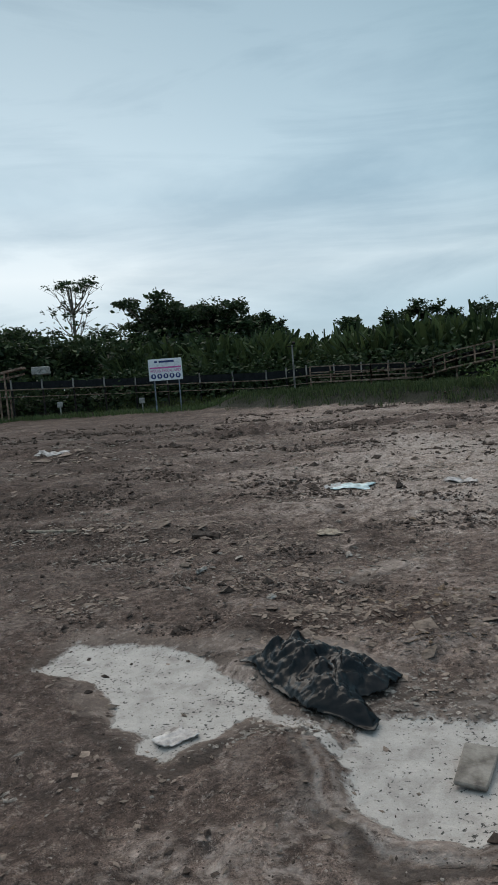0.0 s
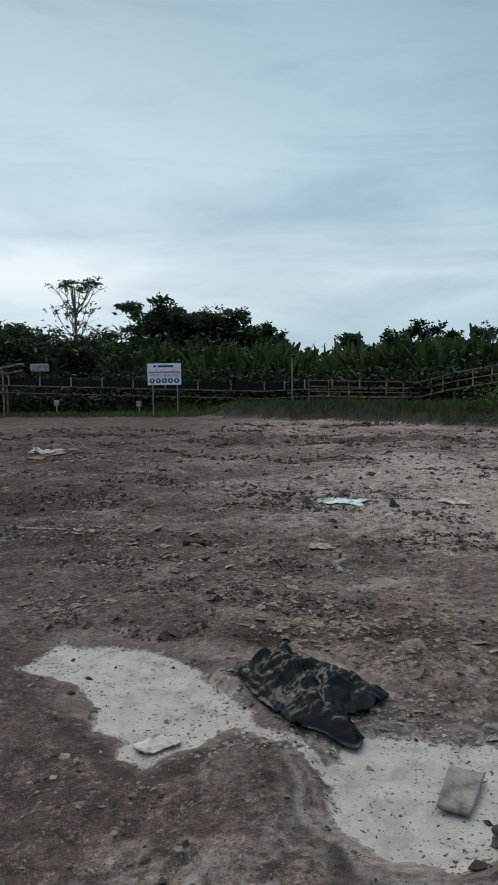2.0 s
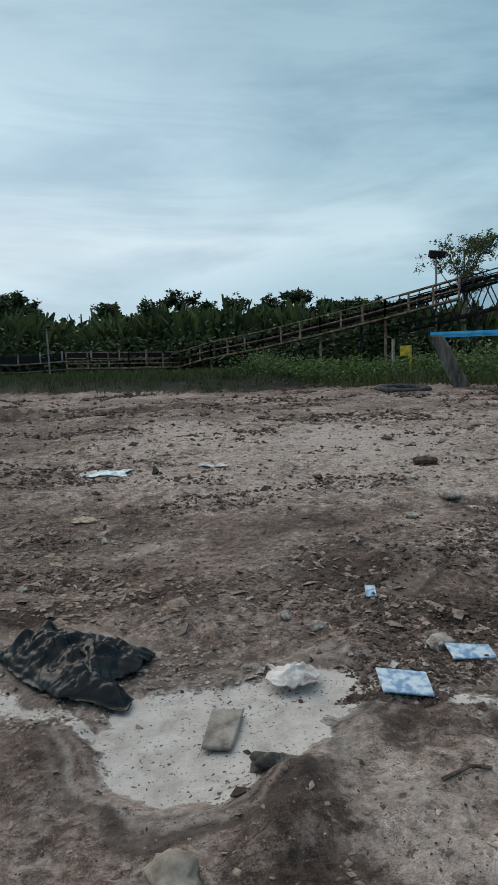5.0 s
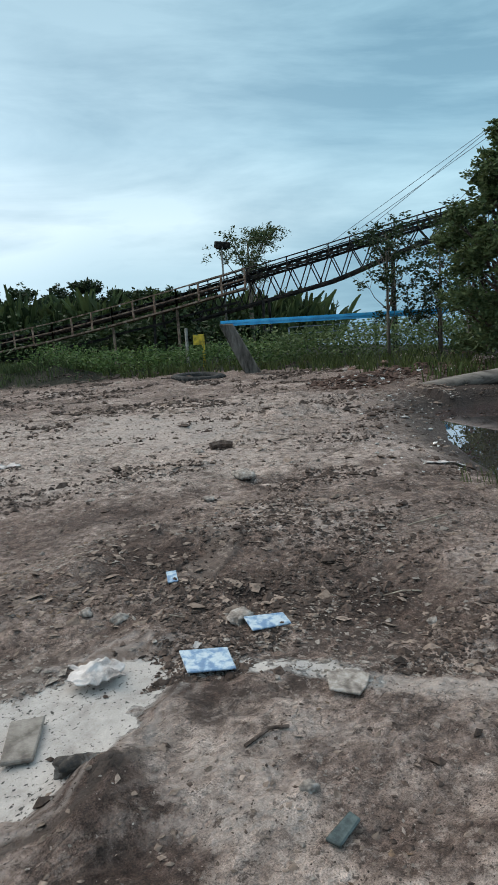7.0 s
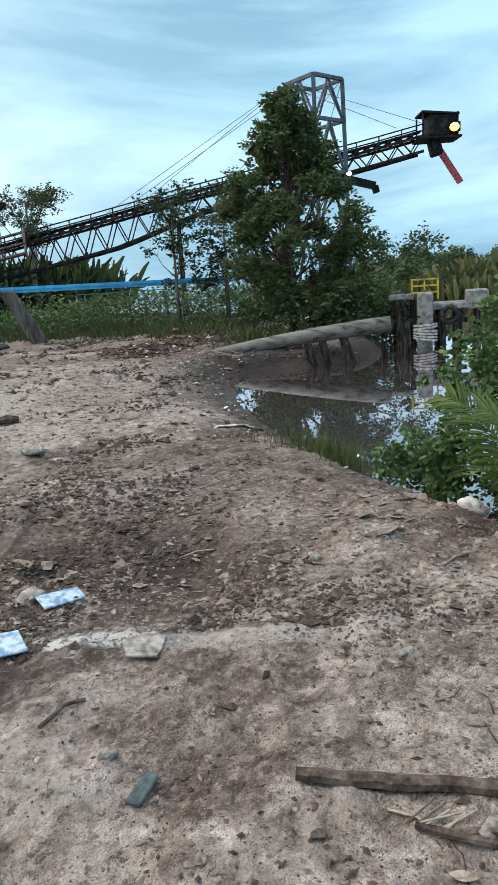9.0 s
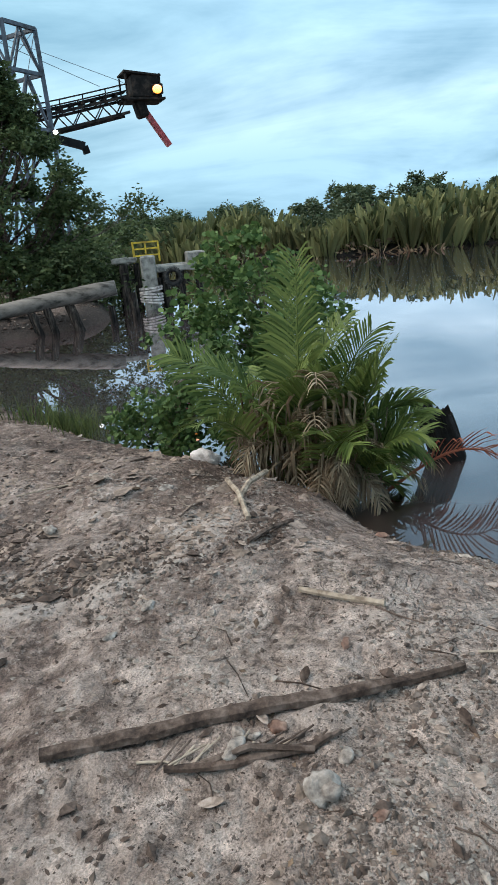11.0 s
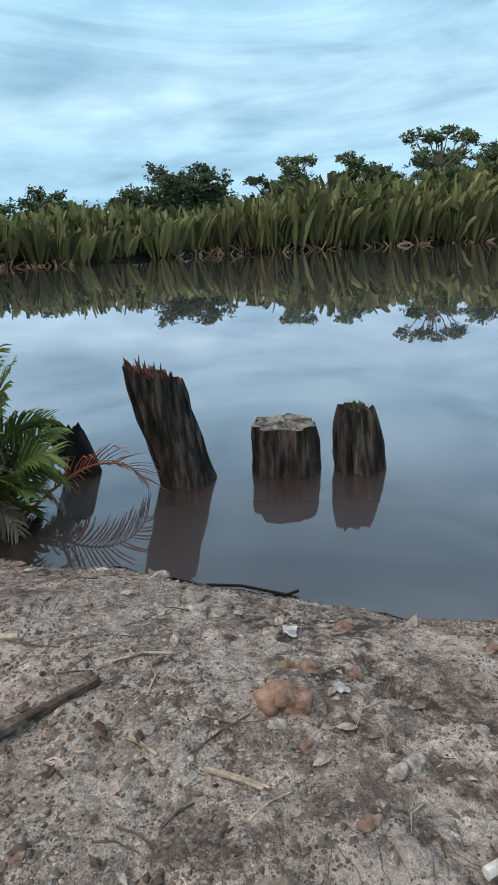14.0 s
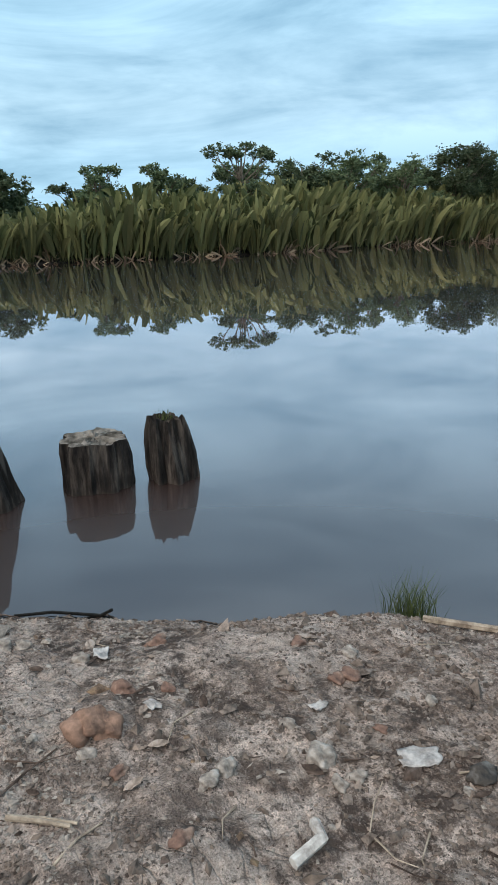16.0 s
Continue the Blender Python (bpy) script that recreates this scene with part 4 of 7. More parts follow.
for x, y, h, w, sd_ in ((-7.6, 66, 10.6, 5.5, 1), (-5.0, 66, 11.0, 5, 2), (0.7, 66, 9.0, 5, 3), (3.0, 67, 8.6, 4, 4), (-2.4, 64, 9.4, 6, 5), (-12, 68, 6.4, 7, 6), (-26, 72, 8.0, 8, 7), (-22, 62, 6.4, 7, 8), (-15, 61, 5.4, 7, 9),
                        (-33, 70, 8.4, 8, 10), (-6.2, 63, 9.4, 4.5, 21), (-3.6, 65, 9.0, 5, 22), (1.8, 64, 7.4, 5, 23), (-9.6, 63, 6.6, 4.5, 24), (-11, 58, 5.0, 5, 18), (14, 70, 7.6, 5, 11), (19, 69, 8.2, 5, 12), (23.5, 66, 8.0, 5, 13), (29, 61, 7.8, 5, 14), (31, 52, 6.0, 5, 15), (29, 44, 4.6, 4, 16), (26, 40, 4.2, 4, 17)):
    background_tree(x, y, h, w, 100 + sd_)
for az_, d_, h, w, sd_ in ((92.6, 68, 5.6, 4.5, 1), (88, 72, 4.8, 4, 2), (104, 74, 7.0, 6, 3), (100, 72, 6.0, 5, 4), (112, 76, 7.4, 4, 5), (117, 78, 7.4, 4, 6), (123.6, 74, 9.4, 4.5, 7), (128.4, 80, 8.6, 6, 8), (132, 86, 8.6, 6, 9), (136.5, 92, 9.0, 7, 10),
                            (140.5, 98, 10.2, 8, 11), (145, 104, 10.4, 8, 12), (84, 80, 4.6, 6, 13), (78, 92, 5.0, 8, 14), (72, 104, 5.0, 9, 15), (68, 110, 5.2, 10, 16), (150, 110, 10, 8, 17)):
    x, y = 0.35 + d_ * math.sin(radians(az_)), -0.4 + d_ * math.cos(radians(az_))
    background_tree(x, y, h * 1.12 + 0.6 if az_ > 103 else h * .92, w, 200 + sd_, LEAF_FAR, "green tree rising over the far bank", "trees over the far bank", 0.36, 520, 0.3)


for x, y, top, w, sd_ in ((76, -28.3, 7.9, 3.6, 1), (76, -37.6, 7.9, 3.4, 2), (75, -42, 8.8, 4.2, 3), (74, -49.4, 11.2, 5.6, 4), (76, -59, 10.5, 5.4, 5), (76, -64.8, 10.6, 5, 6), (75, -69, 9.4, 5.5, 7), (75, -74, 9.9, 6, 8), (76, -78.5, 11.6, 5.5, 9),
                         (77, -83, 10.5, 6, 10), (76, -88, 10.8, 6, 11), (76, -93.7, 12.6, 6, 12), (76, -99.5, 11.6, 6.5, 13), (76, -106, 12, 7, 14), (75, 3.2, 5.8, 4.5, 15), (75, -4.4, 6.3, 5, 16), (74, -19.4, 8.0, 6, 17), (75, -31.5, 7.8, 5, 18)):
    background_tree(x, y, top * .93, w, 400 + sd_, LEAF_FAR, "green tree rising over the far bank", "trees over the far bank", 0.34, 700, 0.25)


def thicket(name, line, depth, h, count, leaf, mat, label, seed):
    """Low tangled growth along a line, nothing one could count."""
    rng = random.Random(seed)
    pts = []
    seg = [math.hypot(b[0] - a[0], b[1] - a[1]) for a, b in zip(line, line[1:])]
    for _ in range(count // 14):
        a, b = rng.choices(list(zip(line, line[1:])), seg)[0]
        f = rng.random()
        x, y = a[0] + (b[0] - a[0]) * f + rng.gauss(0, depth), a[1] + (b[1] - a[1]) * f + rng.gauss(0, depth)
        r, top = rng.uniform(.25, .6) * h, rng.random() ** .7 * h
        pts += [(x + rng.gauss(0, r), y + rng.gauss(0, r), top * .85 + rng.gauss(0, r * .35)) for _ in range(14)]
    P = np.array(pts)
    Z = ground_z(P[:, 0], P[:, 1])
    P[:, 2] = np.maximum(P[:, 2], 0.05) + Z
    return tagged(mesh_object(name, *leaf_cloud(P.tolist(), leaf, rng), mat), label, "undergrowth", kind="stuff")


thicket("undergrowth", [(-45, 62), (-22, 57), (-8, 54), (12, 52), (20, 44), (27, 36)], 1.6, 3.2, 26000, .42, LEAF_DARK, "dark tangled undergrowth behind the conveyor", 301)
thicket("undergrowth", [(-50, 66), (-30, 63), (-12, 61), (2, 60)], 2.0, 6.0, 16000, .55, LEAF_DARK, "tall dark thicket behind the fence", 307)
thicket("undergrowth", [(12, 30), (16, 29), (20, 27), (22, 24)], .7, 1.1, 8000, .17, LEAF_FRESH, "low green bushes at the yard's edge", 302)
thicket("undergrowth", [(21, 24.5), (25, 22.5), (29, 20), (33, 20)], 1.0, 1.7, 9000, .2, LEAF_MID, "green scrub beneath the conveyor", 303)
thicket("undergrowth", [(19.5, 10.2), (21, 9.2), (23.5, 10.4), (26, 12.5)], .8, 1.7, 9000, .17, LEAF_MID, "leafy scrub at the river's edge", 304)
thicket("undergrowth", [(60, 24), (80, 37), (120, 60)], 2.5, 3.6, 7000, .6, LEAF_MID, "far green scrub along the river", 305)
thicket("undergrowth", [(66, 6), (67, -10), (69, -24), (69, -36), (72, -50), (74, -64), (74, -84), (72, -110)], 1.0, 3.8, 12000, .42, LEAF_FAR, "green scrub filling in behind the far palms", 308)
thicket("undergrowth", [(49, 12), (49, 2), (53, -12), (54, -24), (54, -34), (57, -47), (61, -61), (61, -81)], .9, 1.0, 9000, .4, NIPA_DEAD, "brown fallen fronds at the foot of the far palms", 306)


def skyline_palm(az_, d_, h, seed):
    x, y = 0.2 + d_ * math.sin(radians(az_)), -0.1 + d_ * math.cos(radians(az_))
    e = empty("coconut_palm", (x, y, gz(x, y)), "slender coconut palm far behind the yard", "palm", "coconut palms on the skyline")
    mesh_object("trunk", *tube([(0, 0, -.3), (.2, 0, h * .5), (.1, 0, h)], [.18, .13, .1], 7), BARK, e)
    vs, fs = palm_fronds(random.Random(seed), 13, 2.3, .5, 10, (-.2, .9), 1.0, 1.2, .03)
    mesh_object("crown", [v + Vector((.1, 0, h)) for v in vs], fs, LEAF_DARK, e)


skyline_palm(-9.8, 82, 7.6, 1)
skyline_palm(-11.6, 84, 7.8, 2)


# ---------------------------------------------------------------- stumps
def stump(name, at, r, h, lean, label, seed, mat, top_mat, spikes=0.0, sides=56, slant=0.0):
    """An old pile or stump: a fluted tapering column with a split, uneven top."""
    rng = random.Random(seed)
    e = empty(name, at, label, "stump", "old wooden piles in the river")
    rings = 14
    off = Vector((seed * 3.7, seed * 1.3, 0))

    def wave(a, z, s, zs):
        return noise.noise(Vector((math.cos(a) * s, math.sin(a) * s, z * zs)) + off)
    crack = [0.0] * sides
    for _ in range(10):
        k0 = rng.randrange(sides)
        crack[k0] = rng.uniform(0.10, 0.34)
        crack[(k0 + 1) % sides] = crack[k0] * .6
    vs, fs = [], []
    for i in range(rings + 1):
        f = i / rings
        for k in range(sides):
            a = 2 * math.pi * k / sides
            z = -0.9 + (h + 0.9) * f
            rr = r * (1 + .16 * wave(a, z, 1.1, .8) + .13 * wave(a, z, 3.0, 2.6) + .06 * wave(a, z, 8, 5)) * (1 - crack[k] * (0.35 + 0.65 * f)) * (1.05 - 0.10 * f)
            if spikes and spikes < .05:
                rr *= 1.06 - .28 * max(0, f - .7) ** 1.5 / .16
            if f > .93:
                rr *= .95
            jag = .3 + .5 * wave(a, 0, 1.2, 0) + .7 * wave(a, 3, 13, 0) + (.9 if crack[k] == 0 and wave(a, 9, 30, 0) > .28 else 0)
            z += spikes * max(0, jag) * max(0, f - 0.75) * 4 + 0.05 * h * wave(a, 5, 2, 0) * f
            z += slant * math.sin(a) * max(0, f - .5) * 2
            s = max(0, z) / h
            vs.append(Vector((math.cos(a) * rr + lean[0] * s, math.sin(a) * rr + lean[1] * s, z)))
    for i in range(rings):
        for k in range(sides):
            k2 = (k + 1) % sides
            fs.append((i * sides + k, i * sides + k2, (i + 1) * sides + k2, (i + 1) * sides + k))
    mesh_object("bole", vs, fs, mat, e)
    o = rings * sides
    tv = [vs[o + k].copy() for k in range(sides)]
    c = Vector((lean[0], lean[1], h - (0.35 * spikes if spikes else 0.0)))
    tf = []
    n_in = 5
    for j in range(1, n_in):
        for k in range(sides):
            q = tv[k].lerp(c, j / n_in)
            q.z -= .10 * crack[k] * (1 - j / n_in) * (3 if crack[k] > .15 else 0)
            q.z += rng.uniform(-0.03, 0.02) * (h / .5) ** .5 - (0.3 * spikes if spikes else 0)
            tv.append(q)
    tv.append(c)
    for j in range(n_in - 1):
        for k in range(sides):
            k2 = (k + 1) % sides
            tf.append((j * sides + k, j * sides + k2, (j + 1) * sides + k2, (j + 1) * sides + k))
    for k in range(sides):
        tf.append(((n_in - 1) * sides + k, (n_in - 1) * sides + (k + 1) % sides, len(tv) - 1))
    mesh_object("broken_top", tv, tf, top_mat, e)
    if slant > .065:
        shards = []
        for _ in range(46):
            a, q = rng.uniform(0, 6.28), r * rng.uniform(.25, .92)
            foot = Vector((math.cos(a) * q + lean[0] * .93, math.sin(a) * q + lean[1] * .93, h - .10 + slant * math.sin(a)))
            tip = foot + Vector((rng.uniform(-.03, .03), rng.uniform(-.03, .05), rng.uniform(.08, .22)))
            shards.append(tube([foot, foot.lerp(tip, .6), tip], [rng.uniform(.016, .032), .014, .003], 4))
        mesh_object("splinters", *join(shards), top_mat, e, "reddish broken wood splinters")
    return e


stump("stump", (5.70, -1.60, WATER), 0.235, 0.93, (0.0, 0.24), "leaning grey pile with a red broken top standing in water", 3, STUMP, STUMP_TOP, 0.08, 96, 0.07)
stump("stump", (5.62, -2.48, WATER), 0.30, 0.42, (0, 0), "low sawn stump with a split pale top in water", 8, STUMP, material("split_stump_top", (0.17, 0.15, 0.13), (0.03, 0.025, 0.02), scale=6, fine=30, light=(0.3, 0.27, 0.24), bump=0.9))
stump("stump", (5.40, -3.10, WATER), 0.215, 0.53, (0.02, 0.05), "dark rounded stump with moss on top in water", 12, STUMP, STUMP, 0.03)
stump("stump", (6.25, -0.78, WATER), 0.16, 0.42, (0, 0.14), "charred black stump beside the palms in water", 15, BLACK_WOOD, BLACK_WOOD, 0.09, 56, 0.06)


def stump_tuft():
    rng = random.Random(41)
    vs, fs = [], []
    for k in range(34):
        a, ln, lean_ = rng.uniform(0, 6.28), rng.uniform(.04, .11), rng.uniform(.01, .05)
        x, y = rng.gauss(0, .05), rng.gauss(0, .05)
        o = len(vs)
        vs += [(x - .002, y - .002, -.02), (x + .002, y + .002, -.02), (x + lean_ * math.cos(a), y + lean_ * math.sin(a), ln)]
        fs.append((o, o + 1, o + 2))
    ob = mesh_object("grass_tuft", vs, fs, GRASS)
    ob.matrix_world = pose(5.42, -3.05, WATER + .53)
    tagged(ob, "small dry green tuft growing on a stump", "grass")


stump_tuft()


# ---------------------------------------------------------------- log over the inlet
def build_log():
    e = empty("log", (15.2, 11.6, 0.05), "long weathered grey log lying across the inlet", "log")
    a, b = Vector((0, 0, -0.25)), Vector((1.7, -5.0, 0.45))
    pts = [a.lerp(b, f) + Vector((0, 0, 0.06 * math.sin(3 * f))) for f in (0, .15, .3, .45, .6, .75, .9, 1)]
    mesh_object("trunk", *tube(pts, [.15, .17, .185, .19, .2, .205, .21, .19], 14), LOG_WOOD, e, smooth=True)


build_log()
pr = random.Random(4)
for x, y, h in ((15.7, 8.25, .55), (15.95, 7.95, .62), (16.4, 7.5, .6), (17.2, 6.9, .45), (18.1, 6.6, .7)):
    p = stump("pile", (x, y, WATER), pr.uniform(.10, .15), h, (pr.uniform(-.15, .15), pr.uniform(-.1, .35)), "old rotten timber pile in the muddy bank", int(x * 100), STUMP, STUMP, 0.08, 24)
    tagged(p, category="pile", group="rotten piles under the log")


# ---------------------------------------------------------------- conveyor
def lerp3(a, b, f):
    return Vector(a).lerp(Vector(b), f)


KINK, TOWER_AT, HEAD = Vector((13.0, 48.0, 2.3)), Vector((32.4, 16.8, 7.3)), Vector((37.2, 13.1, 8.5))


def beam_flat(bm, a, b, wide, thick):
    """A flat board from a to b, its broad side level across."""
    a, b = Vector(a), Vector(b)
    d = (b - a).normalized()
    s_ = d.cross(Vector((0, 0, 1))).normalized() * wide / 2
    u = s_.cross(d).normalized() * thick / 2
    vs = [bm.verts.new(p + s_ * i + u * j) for p in (a, b) for i, j in ((-1, -1), (1, -1), (1, 1), (-1, 1))]
    for q in ((3, 2, 1, 0), (4, 5, 6, 7), (0, 1, 5, 4), (1, 2, 6, 5), (2, 3, 7, 6), (3, 0, 4, 7)):
        bm.faces.new([vs[i] for i in q])


RISE = ([0, .19, .35, .46, .58, .70, .93, 1.0, 1.1], [2.1, 3.05, 4.1, 4.95, 5.92, 6.95, 8.7, 9.3, 9.9])


def upper(f, dz=0.0):
    """A point over the line of the conveyor: its handrail's height, less dz."""
    q = KINK + (HEAD - KINK) * f
    return Vector((q.x, q.y, float(np.interp(f, *RISE)) + dz))


def build_conveyor():
    e = empty("conveyor", (0, 0, 0), "long dark steel truss belt conveyor rising to a tower", "conveyor")
    d = Vector((HEAD.x - KINK.x, HEAD.y - KINK.y, 0)).normalized()
    side = Vector((d.y, -d.x, 0)) * 0.6
    steps = 36
    start = 15
    low = lambda f: -0.55 - float(np.interp(f, [0, .62, .72, 1], [1.45, 1.45, .85, .75]))
    for sgn in (-1, 1):
        run = range(start, steps + 1)
        mesh_object("upper_chord", *tube([upper(i / steps, -.55) + side * sgn for i in range(steps + 1)], [.085] * (steps + 1), 4), STEEL, e)
        mesh_object("lower_chord", *tube([upper(i / steps, low(i / steps)) + side * sgn for i in run], [.085] * len(run), 4), STEEL, e)
        mesh_object("handrail", *tube([upper(i / steps) + side * sgn * 1.2 for i in run], [.035] * len(run), 6), STEEL, e)
    for i in range(start, steps):
        f0, f1 = i / steps, (i + 1) / steps
        fm = (f0 + f1) / 2
        for sgn in (-1, 1):
            bm = bmesh.new()
            bar(bm, upper(f0, -.55) + side * sgn, upper(fm, low(fm)) + side * sgn, 0.06)
            bar(bm, upper(fm, low(fm)) + side * sgn, upper(f1, -.55) + side * sgn, 0.06)
            part("lattice", bm, STEEL, e)
            bm = bmesh.new()
            bar(bm, upper(f0, -.55) + side * sgn * 1.2, upper(f0) + side * sgn * 1.2, 0.05)
            part("rail_post", bm, STEEL, e)
    for i in range(steps):
        bm = bmesh.new()
        beam_flat(bm, upper(i / steps, -.25), upper((i + 1) / steps, -.25), 0.85, 0.05)
        part("belt", bm, BELT, e)
    for i in range(0, steps * 2):
        bm = bmesh.new()
        p_ = upper(i / (steps * 2), -.36)
        bar(bm, p_ - side, p_ + side, 0.14, None, 8)
        part("roller", bm, STEEL, e)
    for i in range(0, steps * 2):
        bm = bmesh.new()
        p_ = upper((i + .5) / (steps * 2))
        bar(bm, p_ + Vector((0, 0, -.55)) - side, p_ + Vector((0, 0, -.12)) - side, 0.16, .06)
        part("idler_bracket", bm, STEEL, e)
    for f in (0.16, 0.36, 0.52, 0.69):
        p_ = upper(f)
        g = gz(p_.x, p_.y)
        for sgn in (-1, 1):
            bm = bmesh.new()
            bar(bm, upper(f, low(f) if f > .42 else -.6) + side * sgn, Vector((p_.x, p_.y, g - .3)) + side * sgn * 1.6, 0.13)
            part("trestle", bm, STEEL, e)
    # head house, and the chute below
    c = Vector((37.7, 12.4, 9.2))
    m = Matrix.Translation(c) @ d.to_track_quat("X", "Z").to_matrix().to_4x4()
    bm = bmesh.new()
    box(bm, (1.95, 1.5, 0.09), m @ Matrix.Translation((0, 0, 0.6)) @ pose(0, 0, 0, 0, 6))
    part("roof", bm, STEEL, e)
    bm = bmesh.new()
    box(bm, (1.5, 1.3, 1.08), m @ Matrix.Translation((0.15, 0, 0.02)), 0.06)
    part("drive_box", bm, STEEL, e)
    for sx in (-.9, .9):
        for sy in (-.65, .65):
            bm = bmesh.new()
            box(bm, (0.08, 0.08, 1.2), m @ Matrix.Translation((sx, sy, 0)))
            part("roof_post", bm, STEEL, e)
    bm = bmesh.new()
    box(bm, (2.2, 1.6, 0.1), m @ Matrix.Translation((0, 0, -0.58)))
    part("platform", bm, STEEL, e)
    bm = bmesh.new()
    box(bm, (0.6, 0.7, 0.9), m @ Matrix.Translation((-0.1, 0, -0.95)) @ pose(0, 0, 0, 0, -14), 0.1)
    part("hopper", bm, STEEL, e)
    bm = bmesh.new()
    bar(bm, (37.72, 12.3, 8.15), (38.42, 11.35, 6.4), 0.32, 0.26)
    part("chute", bm, RED, e, "faded red steel discharge chute")
    bm = bmesh.new()
    a_, b_ = Vector((33.0, 16.05, 6.85)), Vector((34.2, 14.45, 6.3))
    bar(bm, a_, b_, 0.42, 0.34)
    bar(bm, b_, b_ + Vector((.05, -.07, -.35)), 0.3)
    part("spout", bm, BELT, e, "black rubber lined spout")
    return e


build_conveyor()


STEEL_BLUE = material("blue_grey_steel", (0.085, 0.10, 0.125), (0.04, 0.045, 0.055), scale=3, rough=0.6, bump=0.1)


def build_tower():
    c = Vector((32.4, 16.8, 0))
    e = empty("tower", c, "square lattice steel tower carrying the conveyor", "tower")
    g = gz(c.x, c.y) - 0.3
    top = 11.3
    rot = radians(28)
    corners = [Vector((math.cos(rot + k * math.pi / 2) * 1.4, math.sin(rot + k * math.pi / 2) * 1.4, 0)) for k in range(4)]
    levels = [4.0, 7.0, 9.4, top]
    for k in range(4):
        bm = bmesh.new()
        bar(bm, corners[k] * 1.15 + Vector((0, 0, g)), corners[k] + Vector((0, 0, top)), 0.2)
        part("leg", bm, STEEL_BLUE, e)
    for z0, z1 in zip([0.3] + levels, levels):
        for k in range(4):
            bm = bmesh.new()
            a, b = corners[k], corners[(k + 1) % 4]
            bar(bm, a + Vector((0, 0, z1)), b + Vector((0, 0, z1)), 0.16)
            bar(bm, a + Vector((0, 0, z0)), (a + b) / 2 + Vector((0, 0, z1)), 0.09)
            bar(bm, b + Vector((0, 0, z0)), (a + b) / 2 + Vector((0, 0, z1)), 0.09)
            part("bracing", bm, STEEL_BLUE, e)
    for k, f in ((0, 1.0), (1, 0.97), (3, 0.8), (0, 0.75), (1, 0.60), (1, 0.64), (2, 0.62), (3, 0.87)):
        bm = bmesh.new()
        q = KINK.lerp(HEAD, f) + Vector((0, 0, 1.0 if f > .9 else 0)) - c
        bar(bm, corners[k] + Vector((0, 0, top)), q, 0.022)
        part("stay_cable", bm, GALV, e)


build_tower()

lamp_glow = bpy.data.materials.new("amber_lamp_glass")
lamp_glow.use_nodes = True
lamp_glow.node_tree.nodes["Principled BSDF"].inputs["Emission Color"].default_value = (1.0, 0.30, 0.02, 1)
lamp_glow.node_tree.nodes["Principled BSDF"].inputs["Emission Strength"].default_value = 1.5
white_glow = bpy.data.materials.new("white_lamp_glass")
white_glow.use_nodes = True
white_glow.node_tree.nodes["Principled BSDF"].inputs["Emission Color"].default_value = (0.9, 0.95, 1.0, 1)
white_glow.node_tree.nodes["Principled BSDF"].inputs["Emission Strength"].default_value = 3.0


def flood_lamp(at, target, glow, label, size=0.45):
    e = empty("flood_lamp", (0, 0, 0), label, "lamp")
    e.matrix_world = look(at, target)
    bm = bmesh.new()
    box(bm, (size, size * .8, size * .4), Matrix.Translation((0, 0, size * .12)), 0.03)
    part("housing", bm, STEEL, e)
    bm = bmesh.new()
    bmesh.ops.create_uvsphere(bm, u_segments=12, v_segments=6, radius=size * .42, matrix=Matrix.Translation((0, 0, -size * .1)) @ Matrix.Diagonal((1, .85, .4, 1)))
    part("glass", bm, glow, e, smooth=True)


flood_lamp((37.35, 11.35, 9.02), (0, 0, 1.5), lamp_glow, "lit amber flood lamp on the conveyor head", 0.6)
flood_lamp(TOWER_AT + Vector((0.6, -1.5, -0.4)), (0, -2, 1.5), white_glow, "lit white flood lamp under the conveyor", 0.3)


# timber walkway and low fence at the foot of the conveyor
def rail_run(a, b, posts, h, parent, mat=TIMBER, rails=(1.0, 0.55), w=0.09):
    a, b = Vector(a), Vector(b)
    for i in range(posts + 1):
        p = a.lerp(b, i / posts)
        bm = bmesh.new()
        bar(bm, p + Vector((0, 0, -0.1)), p + Vector((0, 0, h)), w)
        part("post", bm, mat, parent)
    for f in rails:
        bm = bmesh.new()
        bar(bm, a + Vector((0, 0, h * f)), b + Vector((0, 0, h * f)), w * 0.8)
        part("rail", bm, mat, parent)


def build_walkway():
    e = empty("walkway", (0, 0, 0), "brown timber walkway with rails along the conveyor", "walkway")
    off = Vector((-0.9, -0.6, 0))
    pts = [Vector((5.2, 47.3, 1.2)), Vector((9.5, 47.3, 1.05)), Vector((13.2, 47.3, 0.95))] + [upper(f, -1.1) + off for f in (.1, .2, .3, .4, .5)]
    for n_, (a, b) in enumerate(zip(pts, pts[1:])):
        rail_run(a, b, 3, 1.1, e, rails=(1.0, 0.62, 0.3) if n_ < 2 else (1.0, .5))
        bm = bmesh.new()
        beam_flat(bm, a, b, 0.7, 0.1)
        part("deck", bm, TIMBER, e)
        bm = bmesh.new()
        bar(bm, a + Vector((0, 0.6, -.6)), b + Vector((0, 0.6, -.7)), 0.13)
        part("beam", bm, STEEL, e)
        bm = bmesh.new()
        bar(bm, (a.x, a.y, gz(a.x, a.y) - .3), a, 0.12)
        part("leg", bm, TIMBER, e)


build_walkway()


